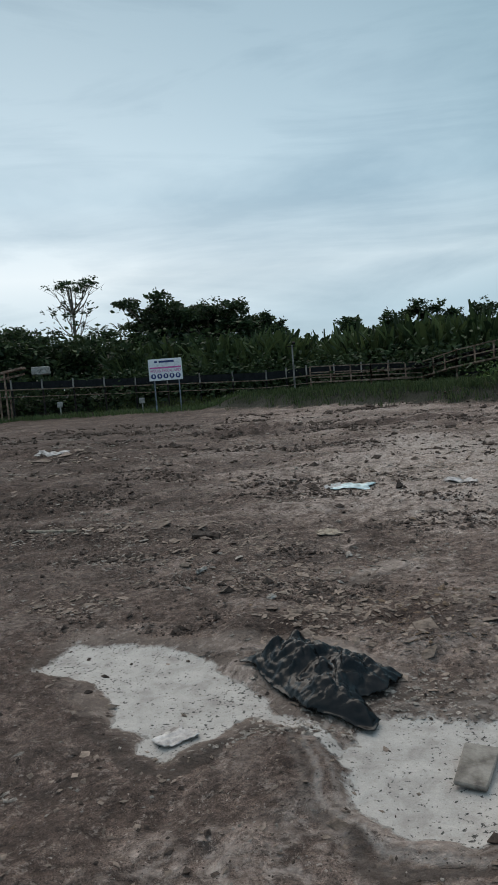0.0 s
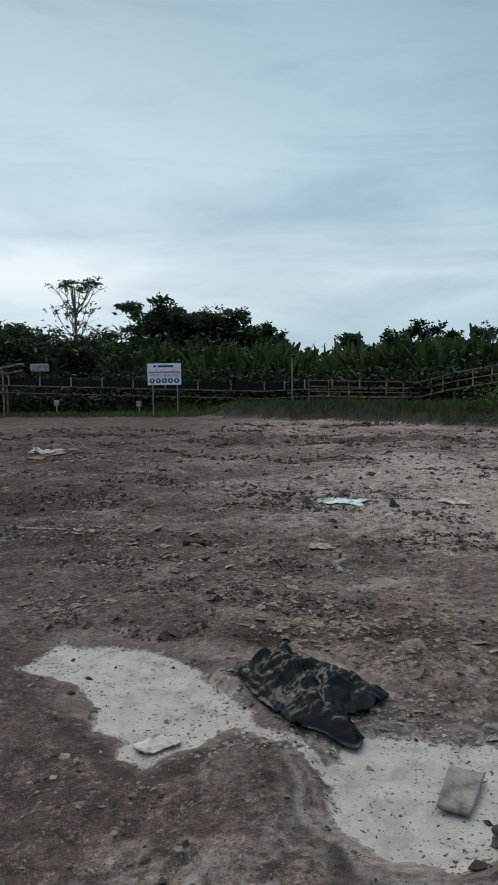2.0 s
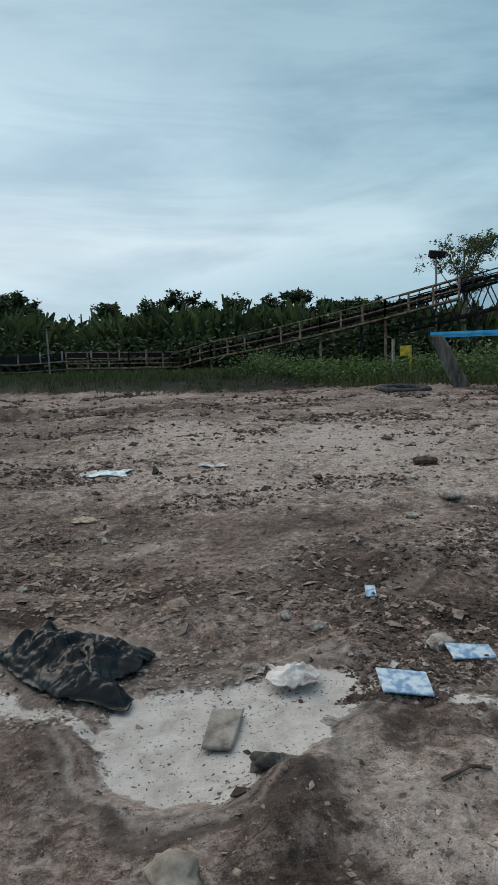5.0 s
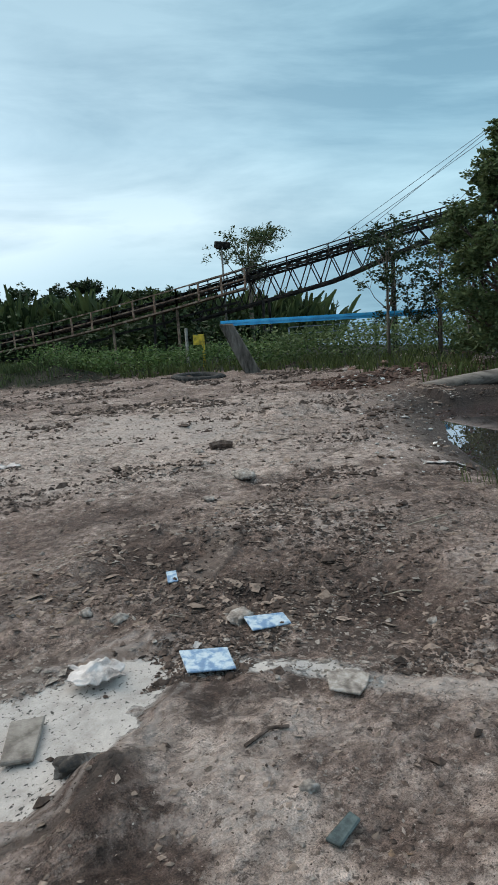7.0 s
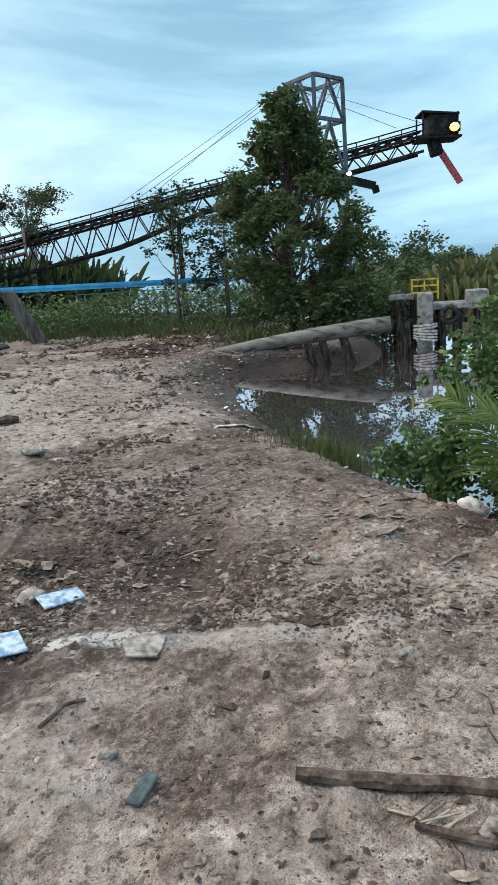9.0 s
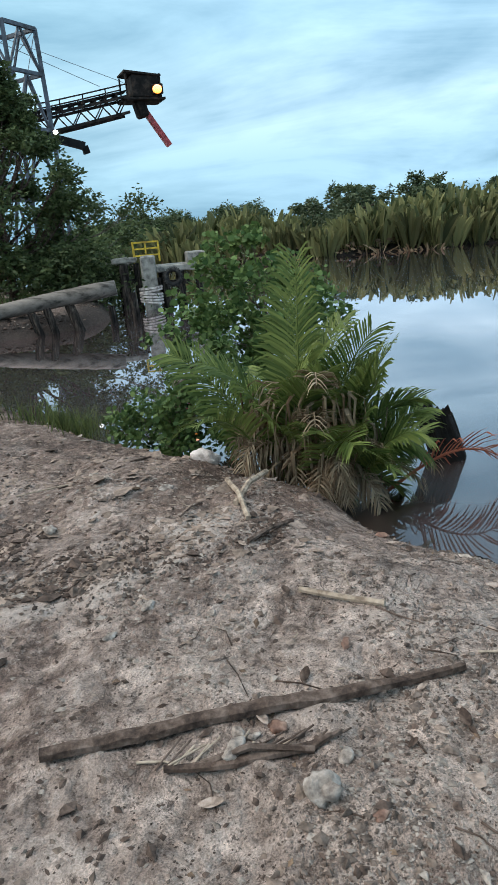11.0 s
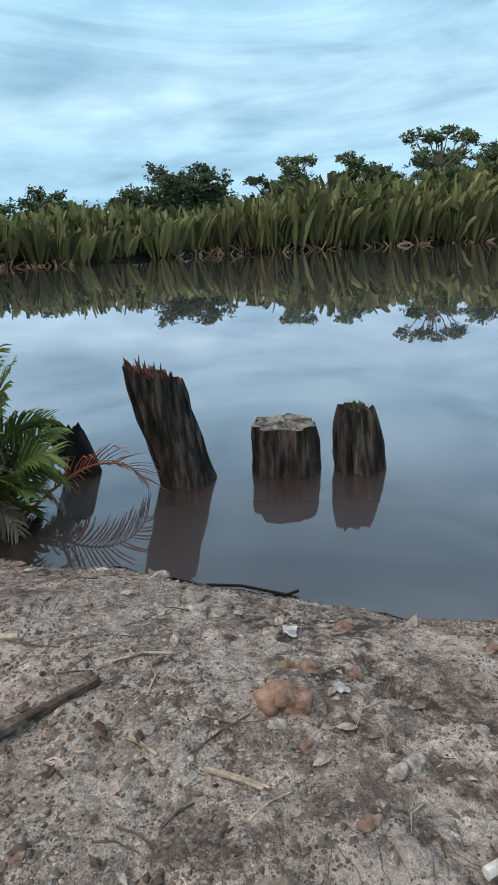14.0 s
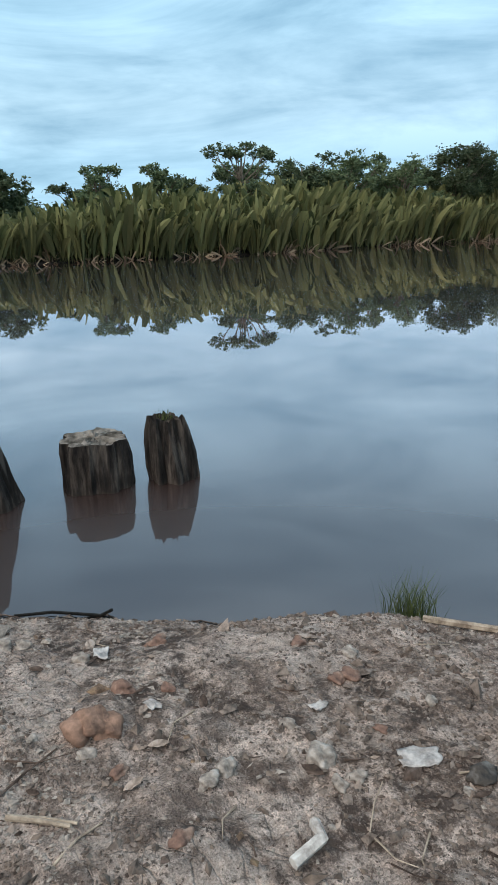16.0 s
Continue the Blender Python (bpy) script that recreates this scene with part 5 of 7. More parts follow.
def build_fence():
    e = empty("fence", (0, 0, 0), "low black belt skirt with pale posts and rails", "fence")
    line = [(-44, 54, 3.5), (-19.1, 50, 2.75), (-7.6, 50, 2.27), (2.1, 48.4, 1.9), (5.0, 48.2, 2.0), (13, 48.6, 1.9)]
    for a, b in zip(line, line[1:]):
        a, b = Vector(a), Vector(b)
        k = max(2, int((b - a).length / 2.0))
        bm = bmesh.new()
        beam_flat(bm, a, b, 0.06, 0.5)
        part("belt_skirt", bm, BELT, e)
        for dz, w in ((-.32, .07), (-.85, .05)):
            bm = bmesh.new()
            bar(bm, a + Vector((0, -.2, dz)), b + Vector((0, -.2, dz)), w)
            part("rail", bm, TIMBER, e)
        for i in range(k):
            p_ = a.lerp(b, i / k)
            bm = bmesh.new()
            bar(bm, p_ + Vector((0, -.2, -.3)), p_ + Vector((0, -.2, .42)), 0.10)
            part("post", bm, GREY_WOOD, e)
            bm = bmesh.new()
            bar(bm, (p_.x, p_.y - .1, gz(p_.x, p_.y) - .3), p_ + Vector((0, -.1, -.3)), 0.11)
            part("leg", bm, STEEL, e)


build_fence()


# ---------------------------------------------------------------- sign
def build_sign():
    e = empty("safety_sign", (-4.75, 45, 0), "white safety notice board with pink and blue print on posts", "sign", rz=2)
    bm = bmesh.new()
    box(bm, (2.25, 0.05, 1.45), Matrix.Translation((0, 0, 2.85)), 0.01)
    board = part("board", bm, WHITE, e)
    for x in (-0.8, 0.85):
        bm = bmesh.new()
        bar(bm, (x, 0.06, -0.3), (x, 0.06, 2.3), 0.08)
        part("post", bm, GALV, e)
    for x in (-.82, -.41, 0, .41, .82):
        bm = bmesh.new()
        bmesh.ops.create_cone(bm, cap_ends=True, segments=20, radius1=.17, radius2=.17, depth=.012, matrix=pose(x, -.032, 2.42, 90))
        part("round_symbol", bm, NAVY, board, "dark blue round symbol")
        bm = bmesh.new()
        box(bm, (.12, .006, .1), Matrix.Translation((x, -.041, 2.40)), .01)
        bmesh.ops.create_cone(bm, cap_ends=True, segments=12, radius1=.05, radius2=.05, depth=.006, matrix=pose(x, -.041, 2.49, 90))
        part("pictogram", bm, WHITE, board, "plain white pictogram")
    bm = bmesh.new()
    box(bm, (2.1, .012, .10), Matrix.Translation((0, -.031, 2.98)))
    part("line", bm, MAGENTA, board, "thin pink line")

    def words(text, z, size, mat):
        cu = bpy.data.curves.new("lettering", "FONT")
        cu.body, cu.size, cu.align_x, cu.extrude = text, size, "CENTER", 0.004
        ob = new("lettering", cu)
        ob.data.materials.append(mat)
        ob.parent = board
        ob.matrix_basis = pose(0, -.033, z, 90)
    words("WAJIB PAKAI APD", 2.68, .26, MAGENTA)
    bm = bmesh.new()
    for x, w in ((-.62, .2), (0.1, 1.0)):
        box(bm, (w, .012, .13), Matrix.Translation((x, -.031, 3.38)))
    part("bar", bm, NAVY, board, "dark line of small print")


build_sign()


def lamp_post(at, h, label, head):
    e = empty("lamp_post", at, label, "lamp post")
    bm = bmesh.new()
    bar(bm, (0, 0, -.3), (0, 0, h), 0.13, 0.11, 8)
    part("pole", bm, GREY_WOOD, e)
    bm = bmesh.new()
    bar(bm, (-.4, 0, h - .1), (.4, 0, h - .1), 0.06)
    cross = part("crossbar", bm, STEEL, e)
    for x in (-.28, .28) if head > .3 else (0.12,):
        bm = bmesh.new()
        box(bm, (head, .22, head * .75), Matrix.Translation((x, -.1, h + .12)) @ pose(0, 0, 0, 20), 0.03)
        part("lamp_head", bm, STEEL, cross)


lamp_post((4.05, 47.4, gz(4.05, 47.4)), 3.7, "grey post with a small unlit lamp by the fence", 0.22)
lamp_post((24.4, 32.2, gz(24.4, 32.2)), 6.5, "tall grey post with two unlit flood lamps", 0.5)


# ---------------------------------------------------------------- blue pipe, leaning timber, yellow board, buried tyre
def build_blue():
    e = empty("blue_gutter", (0, 0, 0), "long bright blue sheet gutter on posts", "gutter")
    a, b = Vector((17.75, 23.7, 2.22)), Vector((25.2, 17.4, 2.12))
    bm = bmesh.new()
    beam_flat(bm, a, b, 0.5, 0.12)
    part("sheet", bm, BLUE, e)
    bm = bmesh.new()
    beam_flat(bm, a + Vector((-.1, -.1, -.12)), b + Vector((-.1, -.1, -.12)), 0.12, 0.11)
    part("lip", bm, BLUE, e)
    for f in (0.97,):
        p = a.lerp(b, f)
        bm = bmesh.new()
        bar(bm, (p.x, p.y, gz(p.x, p.y) - .3), p, 0.12)
        part("post", bm, STEEL, e)


build_blue()


def build_leaning_timber():
    e = empty("leaning_timber", (18.2, 22.4, gz(18.2, 22.4)), "thick weathered timber leaning at the yard's edge", "timber")
    bm = bmesh.new()
    a_, b_, w_, t_ = Vector((0.2, -0.15, -.3)), Vector((-0.75, 0.55, 2.15)), Vector((.8, -.6, 0)) * .36, Vector((.6, .8, 0)) * .16
    cs = [bm.verts.new(q + w_ * s1 * k_ + t_ * s2) for q, k_ in ((a_, 1.0), (b_, .85)) for s1, s2 in ((-1, -1), (1, -1), (1, 1), (-1, 1))]
    for f_ in ((3, 2, 1, 0), (4, 5, 6, 7), (0, 1, 5, 4), (1, 2, 6, 5), (2, 3, 7, 6), (3, 0, 4, 7)):
        bm.faces.new([cs[i_] for i_ in f_])
    bmesh.ops.bevel(bm, geom=bm.edges[:], offset=0.05, segments=1, affect="EDGES")
    part("beam", bm, material("cracked_old_beam", (0.13, 0.11, 0.095), (0.03, 0.025, 0.02), stretch=(1, 1, 0.2), scale=5, bump=1.0, light=(0.22, 0.195, 0.17)), e)


build_leaning_timber()


def build_yellow():
    e = empty("yellow_board", (18.9, 27.2, gz(18.9, 27.2)), "yellow notice board on a short post by bushes", "sign", rz=-35)
    bm = bmesh.new()
    box(bm, (.55, .05, .5), Matrix.Translation((0, 0, 1.35)), 0.01)
    part("board", bm, YELLOW, e)
    bm = bmesh.new()
    bar(bm, (.2, .05, -.2), (.2, .05, 1.2), 0.14)
    part("post", bm, YELLOW, e)
    f = empty("white_post", (18.3, 27.4, gz(18.3, 27.4)), "thin whitewashed post beside the yellow board", "post")
    bm = bmesh.new()
    bar(bm, (0, 0, -.2), (0.03, 0, 1.9), 0.11)
    part("stake", bm, CONCRETE, f)


build_yellow()


def tyre(at, r, w, label, rx=90, rz=0):
    e = empty("tyre", (0, 0, 0), label, "tyre")
    e.matrix_world = pose(*at, rx, 0, rz)
    vs, fs = [], []
    prof = [(r * .58, -w * .35), (r * .8, -w * .5), (r * .97, -w * .42), (r, 0), (r * .97, w * .42), (r * .8, w * .5), (r * .58, w * .35), (r * .62, 0)]
    seg = 28
    for i in range(seg):
        a = 6.2832 * i / seg
        for q, z in prof:
            vs.append(Vector((math.cos(a) * q, math.sin(a) * q, z)))
    n = len(prof)
    for i in range(seg):
        for k in range(n):
            i2, k2 = (i + 1) % seg, (k + 1) % n
            fs.append((i * n + k, i2 * n + k, i2 * n + k2, i * n + k2))
    mesh_object("carcass", vs, fs, RUBBER, e, smooth=True)
    bm = bmesh.new()
    for i in range(seg):
        box(bm, (.05, r * .12, w * .7), pose(0, 0, 0, 0, 0, 360 * i / seg) @ Matrix.Translation((r, 0, 0)))
    part("tread", bm, RUBBER, e)
    return e


tyre((15.6, 22.6, -0.08), 1.1, 0.5, "large worn machine tyre lying half buried", 4, 0)


# ---------------------------------------------------------------- jetty
def build_jetty():
    e = empty("jetty", (20.37, 6.91, 0), "old concrete and timber jetty on piles in the river", "jetty", rz=19.6)
    for (sx, sy, sz), at in (((1.5, 1.35, .20), (0.9, -.9, .72)), ((1.3, .62, .55), (0.8, -1.52, .88)), ((1.3, .75, .16), (0.8, .72, 1.05))):
        bm = bmesh.new()
        box(bm, (sx, sy, sz), Matrix.Translation(at), 0.035)
        part("deck_slab", bm, CONCRETE, e)
    bm = bmesh.new()
    box(bm, (.44, .46, 2.9), Matrix.Translation((0.0, 0, -.29)), 0.05)
    bollard = part("bollard", bm, CONCRETE, e, "square stained concrete bollard")
    for x, y, h, r in ((.1, .75, .95, .3), (.3, .36, .95, .2), (.25, -.5, .62, .24), (.45, -.95, .62, .3), (.2, -1.55, .6, .2), (1.5, .9, .95, .24), (1.5, -.4, .62, .24), (1.4, -1.6, .6, .24)):
        bm = bmesh.new()
        bar(bm, (x, y, -1.8), (x + .03, y, h), r, r * .92, 9)
        part("timber_leg", bm, STUMP, e)
    for y, z in ((.1, .42), (-.75, .3)):
        bm = bmesh.new()
        bar(bm, (.35, y + .5, z), (.35, y - .5, z - .03), .14)
        part("cross_beam", bm, STUMP, e)
    lo, hi, mid_ = 1.16, 1.55, 1.36
    for a, b in [((.3, y, .95), (.3, y, hi)) for y in (.4, .02, -.38)] + [((1.0, y, .95), (1.0, y, hi)) for y in (.4, -.38)] + [((.3, .4, z), (.3, -.38, z)) for z in (lo, mid_, hi)] + [((.3, y, z), (1.0, y, z)) for y in (.4, -.38) for z in (mid_, hi)]:
        bm = bmesh.new()
        bar(bm, a, b, 0.05)
        part("rail", bm, YELLOW, e, "yellow painted steel rail")
    for k in range(6):
        bm = bmesh.new()
        bmesh.ops.create_cone(bm, cap_ends=False, segments=12, radius1=.37, radius2=.35, depth=.055, matrix=pose(0, 0, -.22 + k * .085, pr.uniform(-9, 9)))
        part("rope_turn", bm, WHITE_CLOTH, bollard)
    tyre((19.95, 6.02, 0.50), .27, .2, "old tyre hung as a fender on the jetty", 90, 109)


build_jetty()

# ---------------------------------------------------------------- trees of the yard's end
rng = random.Random(21)
big = []
for i in range(74):
    f = (i + .5) / 74
    rad = float(np.interp(f, [0, .35, .62, .82, 1], [2.4, 2.65, 1.8, .85, .15]))
    a = rng.uniform(0, 6.28)
    out_ = rng.uniform(.25, 1) ** .6
    big.append((math.cos(a) * rad * out_, math.sin(a) * rad * out_ - .3 * (1 - f), .6 + 6.9 * f, .55 - .2 * f, .55 - .2 * f, .42 - .12 * f))
tree("tree", (20.6, 11.7, gz(20.6, 11.7)), 7.6, big, LEAF_MID, "tall dense green tree beside the log", 31, .17, 1750, .13, .85, bark=BROWN_WOOD)
side_c = [(rng.uniform(-1.2, 1.4), rng.uniform(-2.5, .6), rng.uniform(.3, 3.4), .7, .7, .55) for _ in range(17)]
tree("tree", (21.2, 9.9, gz(21.2, 9.9)), 3.6, side_c, LEAF_MID, "low leafy tree beneath the tall tree", 32, .15, 620, .06, .8)
for x, y, h, sd_, c in ((21.6, 17.6, 5.4, 33, 16), (23.4, 16.4, 5.6, 34, 18), (22.6, 14.6, 5.2, 37, 16)):
    thin = [(rng.uniform(-1.1, 1.1), rng.uniform(-1.1, 1.1), rng.uniform(1.6, h), .65, .65, .45) for _ in range(c)]
    tree("tree", (x, y, gz(x, y)), h, thin, LEAF_DARK, "slim tree with sparse dark leaves by the conveyor", sd_, .17, 330, .06, .9)
behind = [(rng.uniform(-2.0, 2.0), rng.uniform(-1.6, 1.6), rng.uniform(5.2, 8.3), .9, .9, .6) for _ in range(17)]
tree("tree", (29.6, 36.2, gz(29.6, 36.2)), 8.6, behind, LEAF_MID, "tall sparse tree behind the conveyor", 35, .19, 420, .14, .9)
emergent = [(rng.uniform(-2.6, 2.6), rng.uniform(-2, 2), rng.uniform(11.6, 12.7), 1.2, 1.2, .3) for _ in range(11)] + [(rng.uniform(-2.4, 2.4), rng.uniform(-2, 2), rng.uniform(7.5, 11), .8, .8, .5) for _ in range(7)]
tree("tree", (-17.2, 73, gz(-17.2, 73)), 12.6, emergent, LEAF_DARK, "tall bare-trunked tree with a flat thin crown", 36, .34, 120, .22, .95)


# ---------------------------------------------------------------- palms and bush at the water's edge
def feather(rng, length, up, az, droop, width, pairs=30, twist=0.0, lift=.35, hang=.25, slim=.013):
    """A young palm's frond: a bare stalk, then pairs of narrow, pointed, slightly hanging leaflets in a shallow V."""
    d = Vector((math.sin(az) * math.cos(up), math.cos(az) * math.cos(up), math.sin(up)))
    side = (Vector((math.cos(az), -math.sin(az), 0)) + Vector((0, 0, twist))).normalized()
    pts, p, dd, steps = [], Vector((0, 0, 0)), d.copy(), 12
    for i in range(steps + 1):
        pts.append(p.copy())
        dd = (dd + Vector((0, 0, -droop * (i / steps) ** 1.5 * 0.3))).normalized()
        p += dd * (length / steps)
    pieces = [tube(pts, [.013 * (1.1 - i / steps) + .002 for i in range(steps + 1)], 5)]
    vs, fs = [], []
    for k in range(pairs):
        f = .26 + .73 * (k + .5) / pairs
        i = min(int(f * steps), steps - 1)
        q = pts[i].lerp(pts[i + 1], f * steps - i)
        along = (pts[i + 1] - pts[i]).normalized()
        out = (side - along * side.dot(along)).normalized()
        nrm = out.cross(along)
        t = (f - .26) / .74
        for sgn in (-1, 1):
            if rng.random() < .04:
                continue
            ll = width * (.62 + .5 * math.sin(math.pi * min(1, t * .8 + .22))) * rng.uniform(.85, 1.1)
            ray = (along * (.55 + .75 * t + rng.uniform(-.08, .08)) + out * sgn + nrm * lift * rng.uniform(.6, 1.3)).normalized()
            w = along * slim * rng.uniform(.8, 1.2)
            m1, m2 = q + ray * ll * .35, q + ray * ll * .72 + Vector((0, 0, -hang * ll * .25))
            tip = q + ray * ll + Vector((0, 0, -hang * ll * rng.uniform(.5, 1.2)))
            o = len(vs)
            vs += [q - w * .5, q + w * .5, m1 + w, m2 + w * .8, tip, m2 - w * .8, m1 - w]
            fs += [(o, o + 1, o + 2, o + 6), (o + 6, o + 2, o + 3, o + 5), (o + 5, o + 3, o + 4)]
    pieces.append((vs, fs))
    return join(pieces)


def young_palm(at, spec, label, seed):
    e = empty("young_palm", at, label, "palm", "young palms on the bank")
    rng = random.Random(seed)
    for az, up_, ln, wd, dr, mat in spec:
        turn = rng.choice((-1, 1)) * rng.uniform(.5, 1.5) * abs(math.cos(radians(az))) + rng.uniform(-.2, .2)
        green = mat is NIPA_NEAR
        vs, fs = feather(rng, ln, up_, radians(az), dr, wd, 40 if green else 24 if mat is NIPA_RED else 18, turn, .3, .3 if mat is not NIPA_DEAD else .7, .0125 if green else .0105)
        lift = Vector((rng.uniform(-.08, .08), rng.uniform(-.12, .12), .30 * rng.uniform(.2, 1.1) if mat is NIPA_DEAD else 0))
        mesh_object("frond", [v + lift for v in vs], fs, mat, e)
    strips = []
    for _ in range(int(22 + 4 * len(spec))):
        a = radians(rng.uniform(170, 370))
        out = Vector((math.sin(a), math.cos(a), 0))
        p0 = out * rng.uniform(.02, .12) + Vector((0, 0, rng.uniform(.3, .85)))
        bulge, ln, w = rng.uniform(.06, .3), rng.uniform(.3, .75), rng.uniform(.008, .024)
        across = Vector((out.y, -out.x, 0)) * w + Vector((rng.uniform(-.01, .01), rng.uniform(-.01, .01), 0))
        row = []
        for k in range(6):
            f = k / 5
            c = p0 + out * bulge * math.sin(f * 2.2) + Vector((rng.gauss(0, .012), rng.gauss(0, .012), .10 * math.sin(f * 2.4) - ln * f * f))
            c.z = max(c.z, .02)
            ww = across * (1 - .75 * f)
            row += [c - ww, c + out * w * .5, c + ww]
        strips.append((row, [(3 * k + j, 3 * k + j + 1, 3 * k + j + 4, 3 * k + j + 3) for k in range(5) for j in range(2)]))
    if len(spec) > 4:
        mesh_object("dead_leaf_skirt", *join(strips), NIPA_DEAD, e, "hanging dead brown leaves")
    return e


G, D_, R_ = NIPA_NEAR, NIPA_DEAD, NIPA_RED
pr = random.Random(66)
tall = [(110, 1.50, 1.80, .40, .05, G), (70, 1.35, 1.55, .38, .3, G), (335, 1.15, 1.35, .36, .8, G), (300, 1.0, 1.2, .36, 1.0, G), (200, 1.2, 1.4, .38, .5, G), (250, 1.15, 1.2, .36, .9, G), (0, 1.1, 1.45, .36, .7, G), (120, 1.2, 1.4, .36, .6, G)]
tall += [(pr.uniform(60, 230), pr.uniform(1.0, 1.4), pr.uniform(.9, 1.4), .34, pr.uniform(.5, 1.1), G) for _ in range(7)]
tall += [(pr.uniform(190, 350), pr.uniform(.5, 1.2), pr.uniform(.7, 1.0), .17, pr.uniform(2.6, 4.2), D_) for _ in range(10)]
young_palm((5.5, 0.52, -0.4), tall, "young palm with green and dead brown fronds", 71)
mid_p = [(215, 1.25, 1.25, .36, .6, G), (190, 1.0, 1.1, .36, .8, G), (270, 1.0, 1.05, .34, .9, G), (160, 1.2, 1.2, .34, .5, G), (240, 1.0, .95, .32, 1.0, G)] + [(pr.uniform(150, 330), pr.uniform(1.0, 1.4), pr.uniform(.8, 1.15), .32, pr.uniform(.5, 1.1), G) for _ in range(3)]
mid_p += [(pr.uniform(190, 330), pr.uniform(.5, 1.1), pr.uniform(.55, .85), .16, pr.uniform(2.4, 4.0), D_) for _ in range(6)] + [(262, 1.2, 1.1, .22, 1.6, R2_) for R2_ in (D_, D_)]
young_palm((5.38, 0.30, -0.40), mid_p, "young palm with drooping green fronds", 74)
low_p = [(175, 1.35, 1.05, .33, .5, G), (186, .85, .85, .31, 1.0, G), (200, 1.05, .85, .32, 1.0, G), (235, .9, .75, .30, 1.1, G), (160, 1.0, .9, .3, .7, G), (250, 1.0, .8, .3, .9, G), (195, .55, .55, .26, 1.4, G), (120, 1.0, .85, .3, .8, G)]
low_p += [(pr.uniform(170, 280), pr.uniform(.3, .9), pr.uniform(.45, .65), .15, pr.uniform(2.0, 3.6), D_) for _ in range(9)]
young_palm((5.32, 0.14, -0.42), low_p, "young palm with fan-like green fronds over water", 72)
young_palm((5.42, -0.20, -0.42), [(176, .66, 1.12, .36, 1.5, R_), (195, .5, .5, .14, 2.2, D_), (160, .9, .5, .14, 2.4, D_)], "reddish dry palm frond arching over the water", 77)

# mangrove shrubs: a low one at the waterline, a taller one behind it
bush_c = [(pr.uniform(-.3, .35), pr.uniform(-.55, .5), pr.uniform(.12, .6), .24, .24, .2) for _ in range(22)]
bush_c += [(pr.uniform(-.1, .5), pr.uniform(-.55, .2), pr.uniform(.65, 1.15), .2, .2, .18) for _ in range(7)]
tree("shrub", (6.3, 1.72, -0.5), 1.15, bush_c, LEAF_FRESH, "round-leaved mangrove shrub at the water's edge", 73, .055, 560, .014, .7, rounded=True)
bush_c = [(pr.uniform(-.5, .5), pr.uniform(-.6, .7), pr.uniform(1.15, 1.85), .3, .3, .24) for _ in range(19)]
bush_c += [(pr.uniform(-.2, .3), pr.uniform(-.2, .35), pr.uniform(1.9, 2.15), .14, .14, .12) for _ in range(2)] + [(pr.uniform(-.4, .4), pr.uniform(-.5, .5), pr.uniform(.6, 1.2), .26, .26, .2) for _ in range(8)]
tree("shrub", (7.45, 1.0, -0.5), 2.1, bush_c, LEAF_FRESH, "tall bright green mangrove shrub behind the young palms", 76, .066, 560, .022, .75, rounded=True)


# ---------------------------------------------------------------- yard things
def lump(bm, at, size, rng, sub=2, rough=0.25):
    geo = bmesh.ops.create_icosphere(bm, subdivisions=sub, radius=1.0)
    off = Vector((rng.uniform(0, 90), rng.uniform(0, 90), rng.uniform(0, 90)))
    rz = rng.uniform(0, 6.28)
    for v in geo["verts"]:
        c = v.co.copy()
        k = 1 + rough * 1.6 * noise.noise(c * 1.1 + off) + rough * .6 * noise.noise(c * 2.7 + off)
        q = Vector((c.x * k * size[0], c.y * k * size[1], c.z * k * size[2]))
        q.rotate(Matrix.Rotation(rz, 3, "Z"))
        v.co = q + Vector(at)


def stone(x, y, sx, sy, sz, mat, label, seed, name="stone", up_=0.3):
    bm = bmesh.new()
    lump(bm, (0, 0, 0), (sx, sy, sz), random.Random(seed), 3, 0.42)
    ob = part(name, bm, mat, smooth=True)
    ob.matrix_world = pose(x, y, gz(x, y) + sz * up_)
    return tagged(ob, label, "stone")


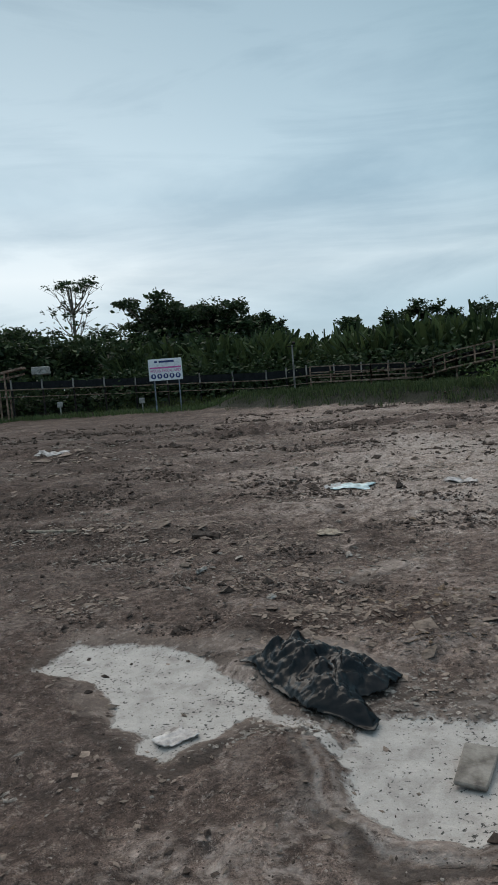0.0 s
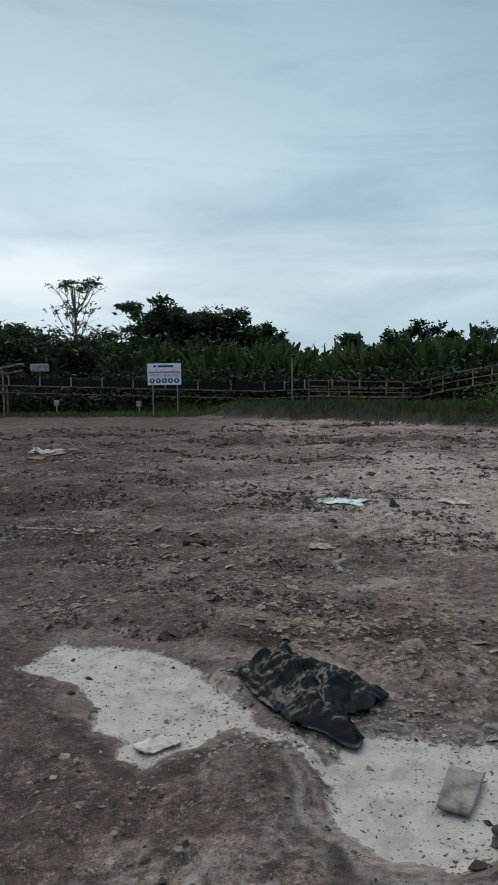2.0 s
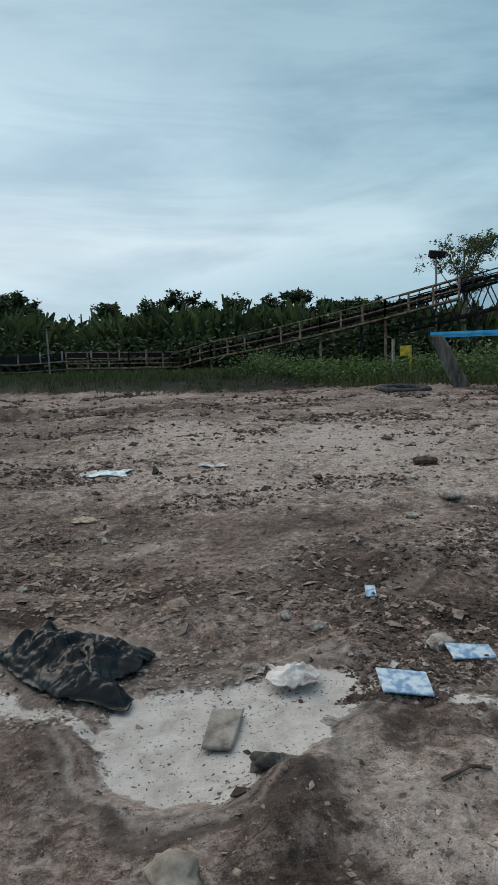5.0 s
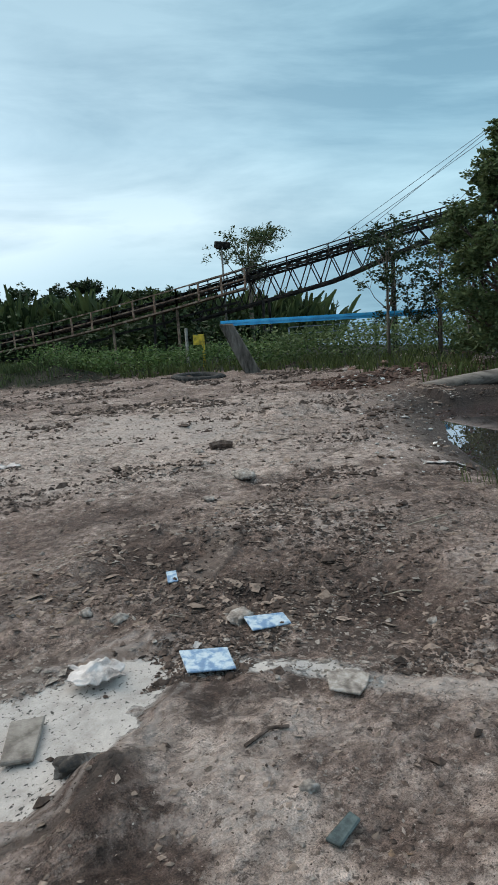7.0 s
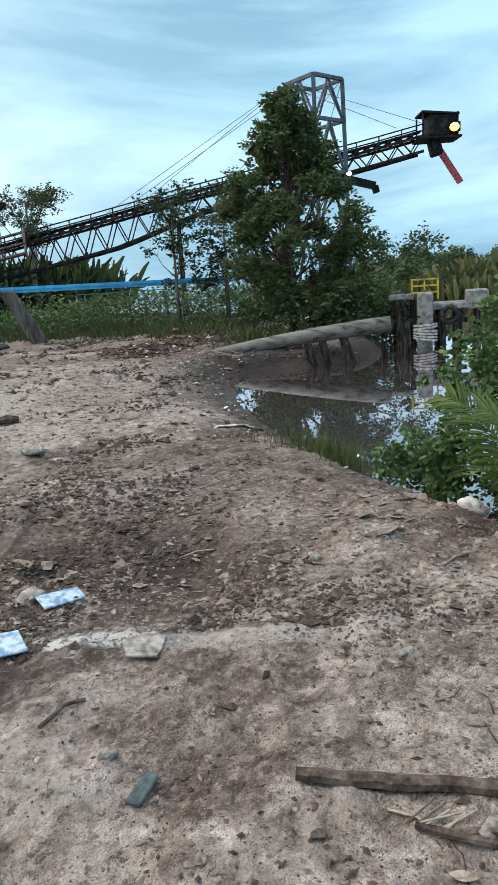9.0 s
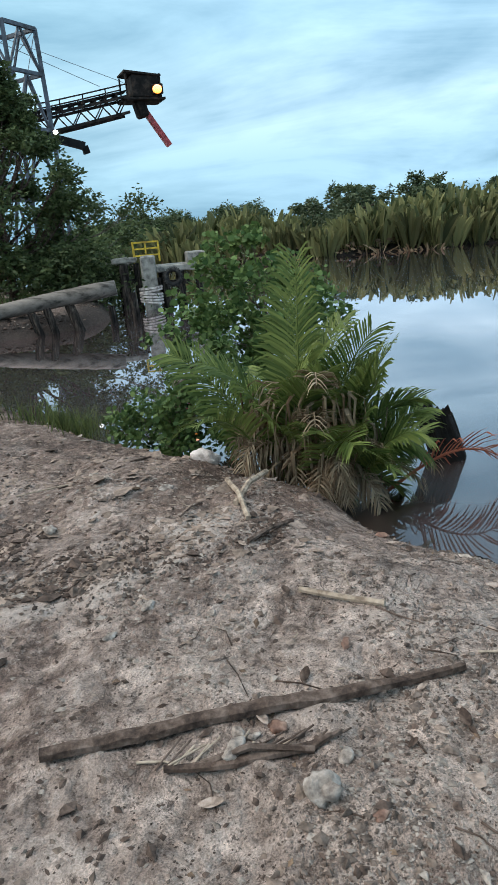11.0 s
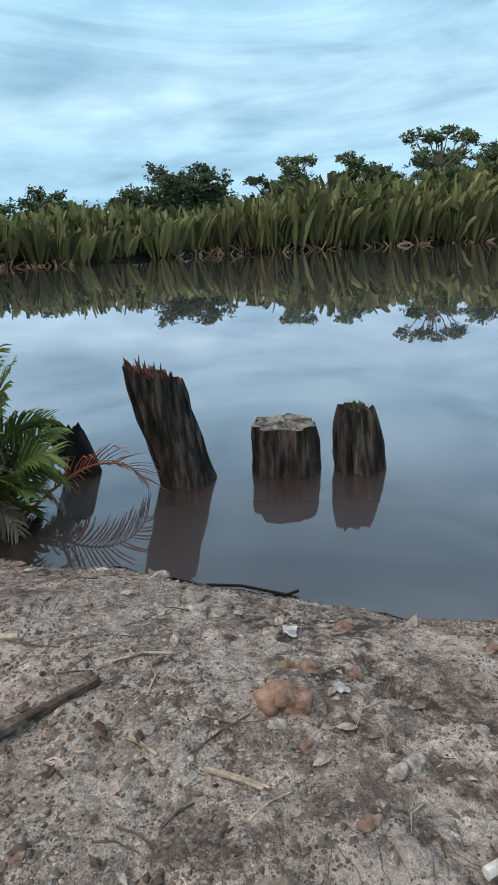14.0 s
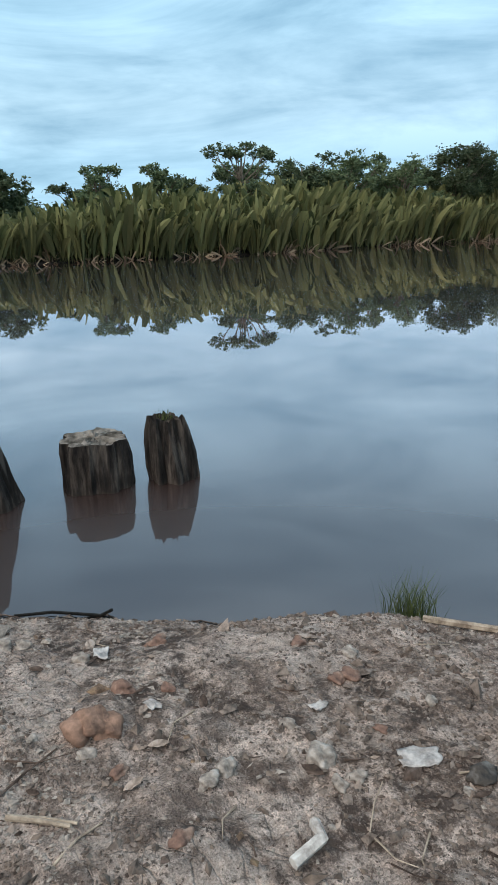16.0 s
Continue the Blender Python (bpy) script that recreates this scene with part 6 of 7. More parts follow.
def build_tarp():
    outline = [(0.1, 3.74), (0.39, 3.87), (0.66, 3.79), (0.96, 3.43), (0.85, 3.25), (0.69, 3.22), (0.75, 3.03), (0.7, 2.96), (0.4, 3.11), (0.29, 3.38)]
    n = 150
    xs, ys = np.meshgrid(np.linspace(0.02, 1.02, n), np.linspace(2.9, 3.95, n))
    sd = poly_sd(xs.ravel(), ys.ravel(), outline)
    X, Y = xs.ravel(), ys.ravel()
    wx, wy = X + .12 * fbm(X, Y, 3, 3, 40.0), Y + .12 * fbm(X, Y, 3, 3, 41.0)
    crease = lambda a, b, s, sh: np.abs(vnoise(a, b, s, sh) - .5) * 2
    fold = .055 * crease(wx * .6 + wy, wy - wx * .8, 4.0, 31.0) + .055 * crease(wx, wy * .6 + wx * .3, 8, 33.0) + .036 * crease(wx, wy, 17, 36.0) + .014 * crease(wx + .3 * wy, wy, 30, 37.0)
    z = ground_z(X, Y) + 0.028 + np.clip(sd / 0.12, 0, 1) ** .7 * (fold + .03)
    sd = sd + 0.10 * fbm(X, Y, 6, 3, 35.0)
    keep = sd > -0.012 + 0.02 * fbm(X, Y, 20, 2, 35.0)
    idx = np.where(keep, np.cumsum(keep) - 1, -1).reshape(n, n)
    vs = [Vector((a, b, c)) for a, b, c, k in zip(X, Y, z, keep) if k]
    fs = [(idx[i, j], idx[i, j + 1], idx[i + 1, j + 1], idx[i + 1, j]) for i in range(n - 1) for j in range(n - 1) if min(idx[i, j], idx[i, j + 1], idx[i + 1, j + 1], idx[i + 1, j]) >= 0]
    m = material("black_plastic_sheet", (0.004, 0.004, 0.0045), (0.003, 0.003, 0.0035), scale=9, fine=40, rough=0.2, bump=0.12, light=(0.009, 0.009, 0.010))
    m.node_tree.nodes["Principled BSDF"].inputs["Specular IOR Level"].default_value = 0.26
    ob = mesh_object("plastic_sheet", vs, fs, m, smooth=True)
    sol = ob.modifiers.new("thickness", "SOLIDIFY")
    sol.thickness = 0.004
    tagged(ob, "crumpled black plastic sheet lying in the slurry", "plastic sheet")


build_tarp()


def flat_piece(name, corners, thick, mat, label, category, tilt=0.0, bevel=0.006, z=None):
    cx, cy = sum(c[0] for c in corners) / len(corners), sum(c[1] for c in corners) / len(corners)
    bm = bmesh.new()
    f = bm.faces.new([bm.verts.new((x - cx, y - cy, 0)) for x, y in corners])
    if f.normal.z < 0:
        f.normal_flip()
    ext = bmesh.ops.extrude_face_region(bm, geom=[f])
    for v in ext["geom"]:
        if isinstance(v, bmesh.types.BMVert):
            v.co.z += thick
    bmesh.ops.recalc_face_normals(bm, faces=bm.faces[:])
    if bevel:
        bmesh.ops.bevel(bm, geom=bm.edges[:], offset=min(bevel, thick * .3), segments=1, affect="EDGES")
    ob = part(name, bm, mat)
    high = max([gz(cx, cy)] + [gz(cx + (x - cx) * f, cy + (y - cy) * f) for x, y in corners for f in (.5, .95)])
    ob.matrix_world = pose(cx, cy, (high * .75 + gz(cx, cy) * .25 if z is None else z) + 0.006, tilt, tilt * .6)
    return tagged(ob, label, category)


TILE = material("blue_patterned_tile", (0.30, 0.40, 0.51), (0.15, 0.24, 0.38), scale=22, fine=60, rough=0.35, bump=0.03, light=(0.50, 0.56, 0.60), contrast=(0.42, 0.58))
flat_piece("board_slab", [(1.08, 2.75), (1.22, 2.69), (1.06, 2.42), (0.94, 2.48)], .02, BROWN_BOARD, "muddy brown board lying in pale slurry", "board", 2, z=-0.012)
flat_piece("floor_tile", [(1.99, 2.76), (2.21, 2.62), (2.11, 2.41), (1.9, 2.54)], .012, TILE, "pale blue patterned ceramic tile on mud", "tile", 2)
flat_piece("floor_tile", [(2.47, 2.81), (2.7, 2.72), (2.65, 2.59), (2.41, 2.65)], .012, TILE, "pale blue patterned ceramic tile propped on rubble", "tile", 5)
flat_piece("tile_fragment", [(2.52, 3.75), (2.59, 3.73), (2.5, 3.56), (2.43, 3.58)], .012, TILE, "small broken pale blue tile piece", "tile", 3)
flat_piece("plaster_slab", [(2.38, 2.04), (2.5, 1.98), (2.53, 1.89), (2.44, 1.83), (2.36, 1.8), (2.28, 1.92)], .012, PALE_STONE, "flat pale plaster fragment on sand", "fragment", 3)
flat_piece("glass_piece", [(1.62, 1.29), (1.78, 1.33), (1.785, 1.28), (1.64, 1.235)], .018, material("grey_green_glass", (0.07, 0.085, 0.08), scale=20, rough=0.15, bump=0.1), "broken strip of dark grey glass", "glass", 6)
stone(1.16, 2.2, .10, .055, .05, DARK_STONE, "dark angular stone at the slurry's edge", 5)
stone(0.63, 1.80, .10, .075, .04, material("beige_stone", (0.24, 0.20, 0.165), (0.15, 0.12, 0.1), scale=10, bump=0.3), "brown rounded stone half sunk in mud", 6)
stone(2.50, 2.88, .09, .06, .045, PALE_STONE, "pale rubble lump under a tile", 7)
stone(4.9, 5.9, .16, .12, .07, PALE_STONE, "pale flat stone on the mud", 8)
bm = bmesh.new()
for k, (dx, dy, dz, q) in enumerate(((.025, .045, 0, .068), (.012, .008, .01, .066), (-.022, -.035, -.008, .056))):
    lump(bm, (dx, dy, dz), (q, q * .9, q * .72), random.Random(90 + k), 3, .32)
ob = part("brick_lump", bm, material("orange_brown_brick", (0.24, 0.145, 0.105), (0.13, 0.08, 0.06), scale=16, bump=0.5), smooth=True)
ob.matrix_world = pose(2.23, -1.15, gz(2.23, -1.15) + .02)
tagged(ob, "kinked orange brown brick lump on the sand", "stone")
stone(5.40, 1.2, .11, .09, .09, WHITE_CLOTH, "white rounded lump at the palms' foot", 10)
stone(1.75, 1.5, .04, .03, .025, PALE_STONE, "small pinkish stone on sand", 11)
stone(1.93, -.09, .05, .05, .045, PALE_STONE, "grey lump by the plank", 12)
for i, (x, y, r, mt) in enumerate(((1.7, -1.7, .05, PALE_STONE), (1.58, -1.68, .03, PALE_STONE), (2.32, -1.47, .03, RED_EARTH), (2.42, -1.33, .045, RED_EARTH), (2.0, -2.03, .04, RED_EARTH), (2.72, -1.62, .045, RED_EARTH), (2.75, -1.29, .04, PALE_STONE), (1.33, -2.02, .05, DARK_STONE), (4.16, -.22, .04, RED_EARTH), (3.85, -1.0, .05, PALE_STONE))):
    stone(x, y, r, r * .75, r * .5, mt, "small " + {PALE_STONE: "pale", RED_EARTH: "reddish", DARK_STONE: "dark"}[mt] + " stone on the river bank", 20 + i)


def stick(points, r, mat, label, r2=None, name="stick"):
    pts = [Vector((x, y, gz(x, y) + r + dz)) for x, y, dz in points]
    vs, fs = tube(pts, [r + ((r2 or r) - r) * i / (len(pts) - 1) for i in range(len(pts))], 6)
    c = pts[0].copy()
    ob = mesh_object(name, [v - c for v in vs], fs, mat)
    ob.location = c
    return tagged(ob, label, "stick")


stick([(3.15, .14, 0), (3.08, -.06, .01), (3.02, -.25, 0)], .015, PALE_WOOD, "pale split stick lying on sand")
stick([(1.72, 1.84, 0), (1.86, 1.85, .01), (1.94, 1.82, 0)], .008, BROWN_WOOD, "thin bent twig on sand")
stick([(4.64, .84, .02), (4.3, .68, .03), (3.97, .55, 0)], .018, PALE_WOOD, "pale splintered stick crossing others")
stick([(4.76, .58, .05), (4.45, .64, .05), (4.2, .68, 0)], .02, PALE_WOOD, "pale splintered stick crossing others")
stick([(3.99, .29, 0), (3.83, .39, .02), (3.67, .49, 0)], .014, BROWN_WOOD, "brown stick on the bank")
stick([(2.02, .35, 0), (2.08, .16, .02), (2.12, -.04, 0)], .012, BROWN_WOOD, "dry brown palm strand by the plank")
stick([(2.22, -2.77, 0), (2.08, -2.86, .01), (1.93, -2.97, 0)], .018, PALE_WOOD, "pale driftwood stick at the waterline")
stick([(1.51, -1.52, .01), (1.45, -1.5, .02), (1.44, -1.39, 0)], .018, material("bleached_wood", (0.50, 0.455, 0.42), (0.26, 0.22, 0.2), scale=20, bump=0.5, light=(0.66, 0.62, 0.58)), "white forked driftwood piece")
stick([(3.8, -1.26, .02), (3.62, -1.42, .05), (3.45, -1.63, .02), (3.36, -1.66, .06)], .009, BLACK_WOOD, "black twig along the waterline")


def build_rag():
    n = 30
    u, v = np.meshgrid(np.linspace(-1, 1, n), np.linspace(-1, 1, n))
    a = radians(-25)
    X = 1.56 + (u * math.cos(a) - v * math.sin(a)) * .12 + .02 * np.sin(5 * v)
    Y = 2.86 + (u * math.sin(a) + v * math.cos(a)) * .12 + .02 * np.sin(4 * u)
    Z = .02 + .10 * np.abs(fbm(u, v, 1.6, 3, 50.0)) + .05 * np.clip(1 - np.hypot(u, v), 0, 1)
    vs = [Vector(q) for q in zip(X.ravel(), Y.ravel(), Z.ravel())]
    fs = [(i * n + j, i * n + j + 1, (i + 1) * n + j + 1, (i + 1) * n + j) for i in range(n - 1) for j in range(n - 1)]
    ob = mesh_object("rag", vs, fs, WHITE_CLOTH, smooth=True)
    ob.modifiers.new("thickness", "SOLIDIFY").thickness = .006
    tagged(ob, "crumpled dirty white cloth on the slurry", "cloth")


build_rag()


def sheet_scrap(x, y, sx, sy, mat, label, seed, rz=0.0, high=0.05):
    n = 14
    u, v = np.meshgrid(np.linspace(-1, 1, n), np.linspace(-1, 1, n))
    c, s_ = math.cos(rz), math.sin(rz)
    wob = 1 + 1.0 * fbm(u, v, 1.1, 3, seed)
    X, Y = x + (u * sx * c - v * sy * s_) * wob, y + (u * sx * s_ + v * sy * c) * wob
    Z = ground_z(X.ravel(), Y.ravel()) + .012 + high * np.abs(fbm(u, v, 1.5, 3, seed + 3)).ravel() * 2
    vs = [Vector(q) for q in zip(X.ravel(), Y.ravel(), Z)]
    fs = [(i * n + j, i * n + j + 1, (i + 1) * n + j + 1, (i + 1) * n + j) for i in range(n - 1) for j in range(n - 1)]
    ob = mesh_object("scrap", vs, fs, mat, smooth=True)
    ob.modifiers.new("thickness", "SOLIDIFY").thickness = .004
    return tagged(ob, label, "litter")


def strip(name, points, wide, thick, mat, label, category, seed):
    """A worn board or stalk lying along the ground: points of x, y and share of its width."""
    rng = random.Random(seed)
    dense = []
    for (x0, y0, w0), (x1, y1, w1) in zip(points, points[1:]):
        for k in range(8):
            f = k / 8
            dense.append((x0 + (x1 - x0) * f, y0 + (y1 - y0) * f, w0 + (w1 - w0) * f))
    dense.append(points[-1])
    zs = ground_z(np.array([d[0] for d in dense]), np.array([d[1] for d in dense]))
    zs = np.convolve(np.pad(zs, 4, mode="edge"), np.ones(9) / 9, "valid") + .012
    vs, fs = [], []
    for i, ((x, y, w), z) in enumerate(zip(dense, zs)):
        a, b = dense[max(i - 1, 0)], dense[min(i + 1, len(dense) - 1)]
        d = Vector((b[0] - a[0], b[1] - a[1], 0)).normalized()
        s_ = Vector((d.y, -d.x, 0)) * wide * .5 * w * rng.uniform(.88, 1.1)
        c = Vector((x, y, z))
        t = Vector((0, 0, thick * rng.uniform(.8, 1.1)))
        vs += [c - s_, c + s_, c + s_ * .8 + t, c + t * 1.25, c - s_ * .8 + t]
        if i:
            o = 5 * (i - 1)
            fs += [(o + k, o + (k + 1) % 5, o + 5 + (k + 1) % 5, o + 5 + k) for k in range(5)]
    fs += [(4, 3, 2, 1, 0), tuple(len(vs) - 5 + k for k in range(5))]
    return tagged(mesh_object(name, vs, fs, mat), label, category)


strip("plank", [(1.98, .83, .8), (2.10, .58, 1), (2.21, .34, 1), (2.38, -.06, 1), (2.60, -.54, .35)], .062, .022, BROWN_WOOD, "long rotten brown plank lying on the sand", "plank", 1)
strip("palm_stalk", [(2.0, .42, .4), (2.05, .2, 1), (2.13, -.02, .7), (2.2, -.12, .2)], .05, .012, BROWN_WOOD, "dry brown palm stalk beside the plank", "stalk", 2)
for k in range(16):
    k_ = random.Random(900 + k)
    f = k_.random()
    x0, y0 = 2.0 + .14 * f, .45 - .5 * f
    stick([(x0, y0, 0), (x0 + k_.uniform(.05, .13), y0 + k_.uniform(-.16, -.02), .012)], .0035, PALE_WOOD if k % 2 else BROWN_WOOD, "thin dry palm leaflet on sand", name="leaflet")
STRAWS = [(2.72, -.39, 2.68, -.52, .007, 1), (2.13, -.38, 2.25, -.33, .006, 1), (2.25, -.6, 2.12, -.67, .014, 0), (2.1, -.78, 2.21, -1.01, .007, 1), (2.03, -.8, 1.88, -.94, .016, 0), (2.6, .36, 2.35, .22, .005, 1), (2.47, .14, 2.41, -.05, .006, 1),
          (3.01, -.21, 2.9, -.41, .008, 1), (2.02, .52, 2.03, .34, .008, 0), (2.73, -.86, 2.71, -.6, .013, 0), (2.03, -.81, 1.88, -.96, .012, 0), (1.79, -.86, 1.85, -1.02, .007, 0), (1.41, -1.64, 1.51, -1.79, .004, 0), (1.38, -1.98, 1.31, -2.02, .007, 0),
          (1.89, -.51, 1.8, -.6, .006, 1), (1.86, -.63, 1.92, -.74, .006, 1), (1.86, -.44, 1.8, -.56, .005, 1), (4.2, .9, 3.9, .95, .012, 1), (3.4, 1.1, 3.1, 1.3, .01, 1), (5.2, 1.6, 4.7, 1.7, .014, 1), (4.4, 1.9, 4.2, 2.2, .012, 0), (3.6, 2.4, 3.4, 2.55, .01, 0), (5.0, 3.2, 4.6, 3.3, .014, 0), (2.2, 3.2, 2.35, 3.1, .008, 0)]
for x0, y0, x1, y1, rr_, dark in STRAWS:
    rr_ *= .62
    stick([(x0, y0, 0), ((x0 + x1) / 2 + .01, (y0 + y1) / 2, .003), (x1, y1, 0)], rr_, BROWN_WOOD if dark else PALE_WOOD, "dry brown twig on the bank" if dark else "pale split sliver of wood", rr_ * .6)
BITS = [(2.94, .81, .035, 0), (2.97, .52, .022, 0), (2.71, -.1, .028, 1), (2.18, .22, .03, 0), (2.17, .17, .022, 0), (2.09, .21, .05, 0), (2.23, .1, .035, 1), (1.86, -.25, .022, 1), (2.1, -.14, .03, 0), (2.41, -.88, .022, 0), (2.31, -2.09, .045, 1), (2.13, -2.22, .04, 0),
        (1.99, -2.09, .045, 1), (1.68, -2.2, .03, 0), (1.67, -1.94, .025, 1), (1.57, -1.74, .03, 0), (2.14, -1.08, .03, 0), (2.01, -1.14, .03, 1), (1.81, -1.35, .035, 0), (1.88, -1.71, .03, 0), (1.66, -1.17, .035, 1), (1.84, -1.43, .04, 0), (2.3, -.95, .025, 0), (1.31, -1.94, .02, 0), (3.13, -1.05, .06, 0), (3.08, -1.13, .045, 0),
        (1.95, 2.95, .02, 0), (2.2, 2.2, .02, 0), (1.83, 3.57, .05, 0), (1.98, 3.4, .06, 0), (3.3, 2.1, .04, 0), (3.7, 1.7, .05, 0), (4.4, 1.2, .05, 0), (3.0, 1.5, .035, 0), (2.7, .9, .03, 0), (5.6, 7.9, .1, 0), (3.9, 5.2, .07, 0), (3.2, 6.4, .06, 0), (1.1, 6.1, .05, 0), (-.3, 5.9, .06, 0), (.3, 4.9, .05, 0)]
for k, (x, y, s, red) in enumerate(BITS):
    stone(x, y, s, s * .7, s * .45, RED_EARTH if red else PALE_STONE, "small reddish brick fragment on the ground" if red else "small pale stone fragment on the ground", 600 + k)
SCRAP = material("greyed_plastic", (0.42, 0.385, 0.365), (0.2, 0.18, 0.17), scale=16, light=(0.56, 0.52, 0.5), rough=0.6)
for k, (x, y, s) in enumerate(((2.22, -1.36, .03), (1.50, -1.93, .065), (1.9, -1.86, .03), (2.75, -1.37, .05), (2.1, 2.75, .03))):
    sheet_scrap(x, y, s, s * .6, SCRAP, "small dirty white plastic scrap", 20 + k, k * .9, .02)


def dry_leaf(x, y, ln, rz, mat, label, seed):
    """A curled fallen leaf: a lens-shaped blade with a raised midrib and one edge rolled up."""
    k = random.Random(seed)
    curl, vs, fs = k.uniform(.15, .5), [], []
    for i in range(8):
        f = i / 7
        w = ln * .22 * math.sin(math.pi * min(1, f * .96 + .03)) ** .8
        up_ = ln * curl * (f - .5) ** 2
        vs += [(ln * (f - .5), -w, up_ + w * .5), (ln * (f - .5), 0, up_), (ln * (f - .5), w, up_ + w * k.uniform(.3, .9))]
        if i:
            o = 3 * (i - 1)
            fs += [(o, o + 1, o + 4, o + 3), (o + 1, o + 2, o + 5, o + 4)]
    ob = mesh_object("dry_leaf", vs, fs, mat, smooth=True)
    ob.modifiers.new("thickness", "SOLIDIFY").thickness = .0015
    ob.matrix_world = pose(x, y, gz(x, y) + .008, k.uniform(-12, 12), k.uniform(-12, 12), rz)
    return tagged(ob, label, "leaf", "dry leaves on the bank")


LEAF_TAN = material("dry_tan_leaf", (0.30, 0.225, 0.18), (0.15, 0.11, 0.085), scale=40, light=(0.42, 0.34, 0.29), rough=0.7)
lr = random.Random(771)
for k in range(64):
    a_, d_ = radians(lr.uniform(62, 158)), lr.uniform(1.5, 3.9)
    x, y = .4 + d_ * math.sin(a_), -.4 + d_ * math.cos(a_)
    if poly_sd(np.array([x]), np.array([y]), RIVER)[0] < -.35:
        dry_leaf(x, y, lr.uniform(.035, .10), lr.uniform(0, 360), LEAF_TAN if k % 3 else BROWN_WOOD, "curled dry tan leaf on the bank" if k % 3 else "curled dark brown leaf on the bank", 800 + k)
for k in range(70):
    a_, d_ = radians(lr.uniform(60, 158)), lr.uniform(1.45, 4.2)
    x, y, h_, l_ = .4 + d_ * math.sin(a_), -.4 + d_ * math.cos(a_), lr.uniform(0, 6.28), lr.uniform(.05, .22)
    if poly_sd(np.array([x]), np.array([y]), RIVER)[0] < -.4:
        stick([(x, y, 0), (x + .5 * l_ * math.cos(h_), y + .5 * l_ * math.sin(h_), lr.uniform(0, .008)), (x + l_ * math.cos(h_ + .3), y + l_ * math.sin(h_ + .3), 0)], lr.uniform(.002, .0045), BROWN_WOOD if k % 3 else PALE_WOOD,
              "thin dark rootlet on the bank" if k % 3 else "thin pale straw on the bank", .001, "twig")


# dark drift of roots and twigs along the waterline
shore = [Vector(q) for q in ((4.55, -.40), (4.12, -.94), (3.86, -1.2), (3.6, -1.58), (3.09, -2.19), (2.55, -2.94), (2.1, -3.4))]
for k in range(58):
    i = lr.randrange(len(shore) - 1)
    d = (shore[i + 1] - shore[i]).normalized()
    q = shore[i].lerp(shore[i + 1], lr.random()) + Vector((-abs(d.y), d.x if d.x < 0 else -d.x)) * lr.uniform(.10, .34)
    turn_, l_ = math.atan2(d.y, d.x) + lr.gauss(0, .5), lr.uniform(.06, .30)
    stick([(q.x, q.y, 0), (q.x + .5 * l_ * math.cos(turn_), q.y + .5 * l_ * math.sin(turn_), lr.uniform(.005, .03)), (q.x + l_ * math.cos(turn_ + .3), q.y + l_ * math.sin(turn_ + .3), 0)], lr.uniform(.003, .009), BLACK_WOOD if k % 3 else BROWN_WOOD,
          "wet black twig along the waterline", .002, "twig")


# loose crumbs, chips and leaves over the whole yard
def scatter_stuff(name, count, mat, size, label, seed, area, flat=0.5, within=None):
    rng = random.Random(seed)
    pts = []
    while len(pts) < count:
        r = 1.1 + 18 * rng.random() ** 2.2
        a = radians(rng.uniform(-28, 162))
        x, y = .3 + r * math.sin(a), -.3 + r * math.cos(a)
        if within:
            x, y = rng.uniform(*within[:2]), rng.uniform(*within[2:])
            r = min(14, math.hypot(x, y))
        if area(x, y, rng) and (rng.random() < .12 or not any(a_ < x < b_ and c_ < y < d_ for a_, b_, c_, d_ in ((-1.2, .35, 2.9, 4.4), (.5, 1.95, 2.1, 3.1), (.05, 1, 2.95, 3.9)))):
            pts.append((x, y, r))
    P = np.array(pts)
    keep = poly_sd(P[:, 0], P[:, 1], RIVER) < -.12
    P = P[keep]
    Z = ground_z(P[:, 0], P[:, 1])
    base = [(1, 0, 0), (-1, 0, 0), (0, 1, 0), (0, -1, 0), (0, 0, 1), (0, 0, -1)]
    tri = [(0, 2, 4), (2, 1, 4), (1, 3, 4), (3, 0, 4), (2, 0, 5), (1, 2, 5), (3, 1, 5), (0, 3, 5)]
    vs, fs = [], []
    for (x, y, r), z in zip(P, Z):
        s = size * rng.uniform(.35, 1.0) ** 1.8 * (.5 + r * .13) * (2.2 if rng.random() < .06 else 1)
        e = Euler((rng.uniform(-.4, .4), rng.uniform(-.4, .4), rng.uniform(0, 6.28))).to_matrix()
        sx, sy, sz = s, s * rng.uniform(.4, .9), s * flat * rng.uniform(.5, 1.2)
        o = len(vs)
        for b in base:
            v = e @ Vector((b[0] * sx * rng.uniform(.7, 1.2), b[1] * sy * rng.uniform(.7, 1.2), b[2] * sz))
            vs.append((v.x + x, v.y + y, v.z + z + sz * .35))
        fs += [tuple(i + o for i in t) for t in tri]
    return tagged(mesh_object(name, vs, fs, mat), label, "debris", kind="stuff")


any_ = lambda x, y, r: True
CRUMB = material("mud_crumbs", (0.088, 0.062, 0.050), scale=30, island=0.5)
CHIP = material("pale_chips", (0.30, 0.255, 0.22), scale=30, island=0.5)
RUST = material("rusty_leaf_chips", (0.15, 0.10, 0.07), scale=30, island=0.6, light=(0.24, 0.16, 0.1))
scatter_stuff("mud_crumbs", 30000, CRUMB, .0105, "dark crumbs of mud over the yard", 81, any_, .45)
scatter_stuff("pale_chips", 5200, CHIP, .017, "pale chips of stone and wood over the yard", 82, any_, .35)
WOODCHIP = material("grey_wood_chips", (0.20, 0.15, 0.12), scale=25, island=0.6)
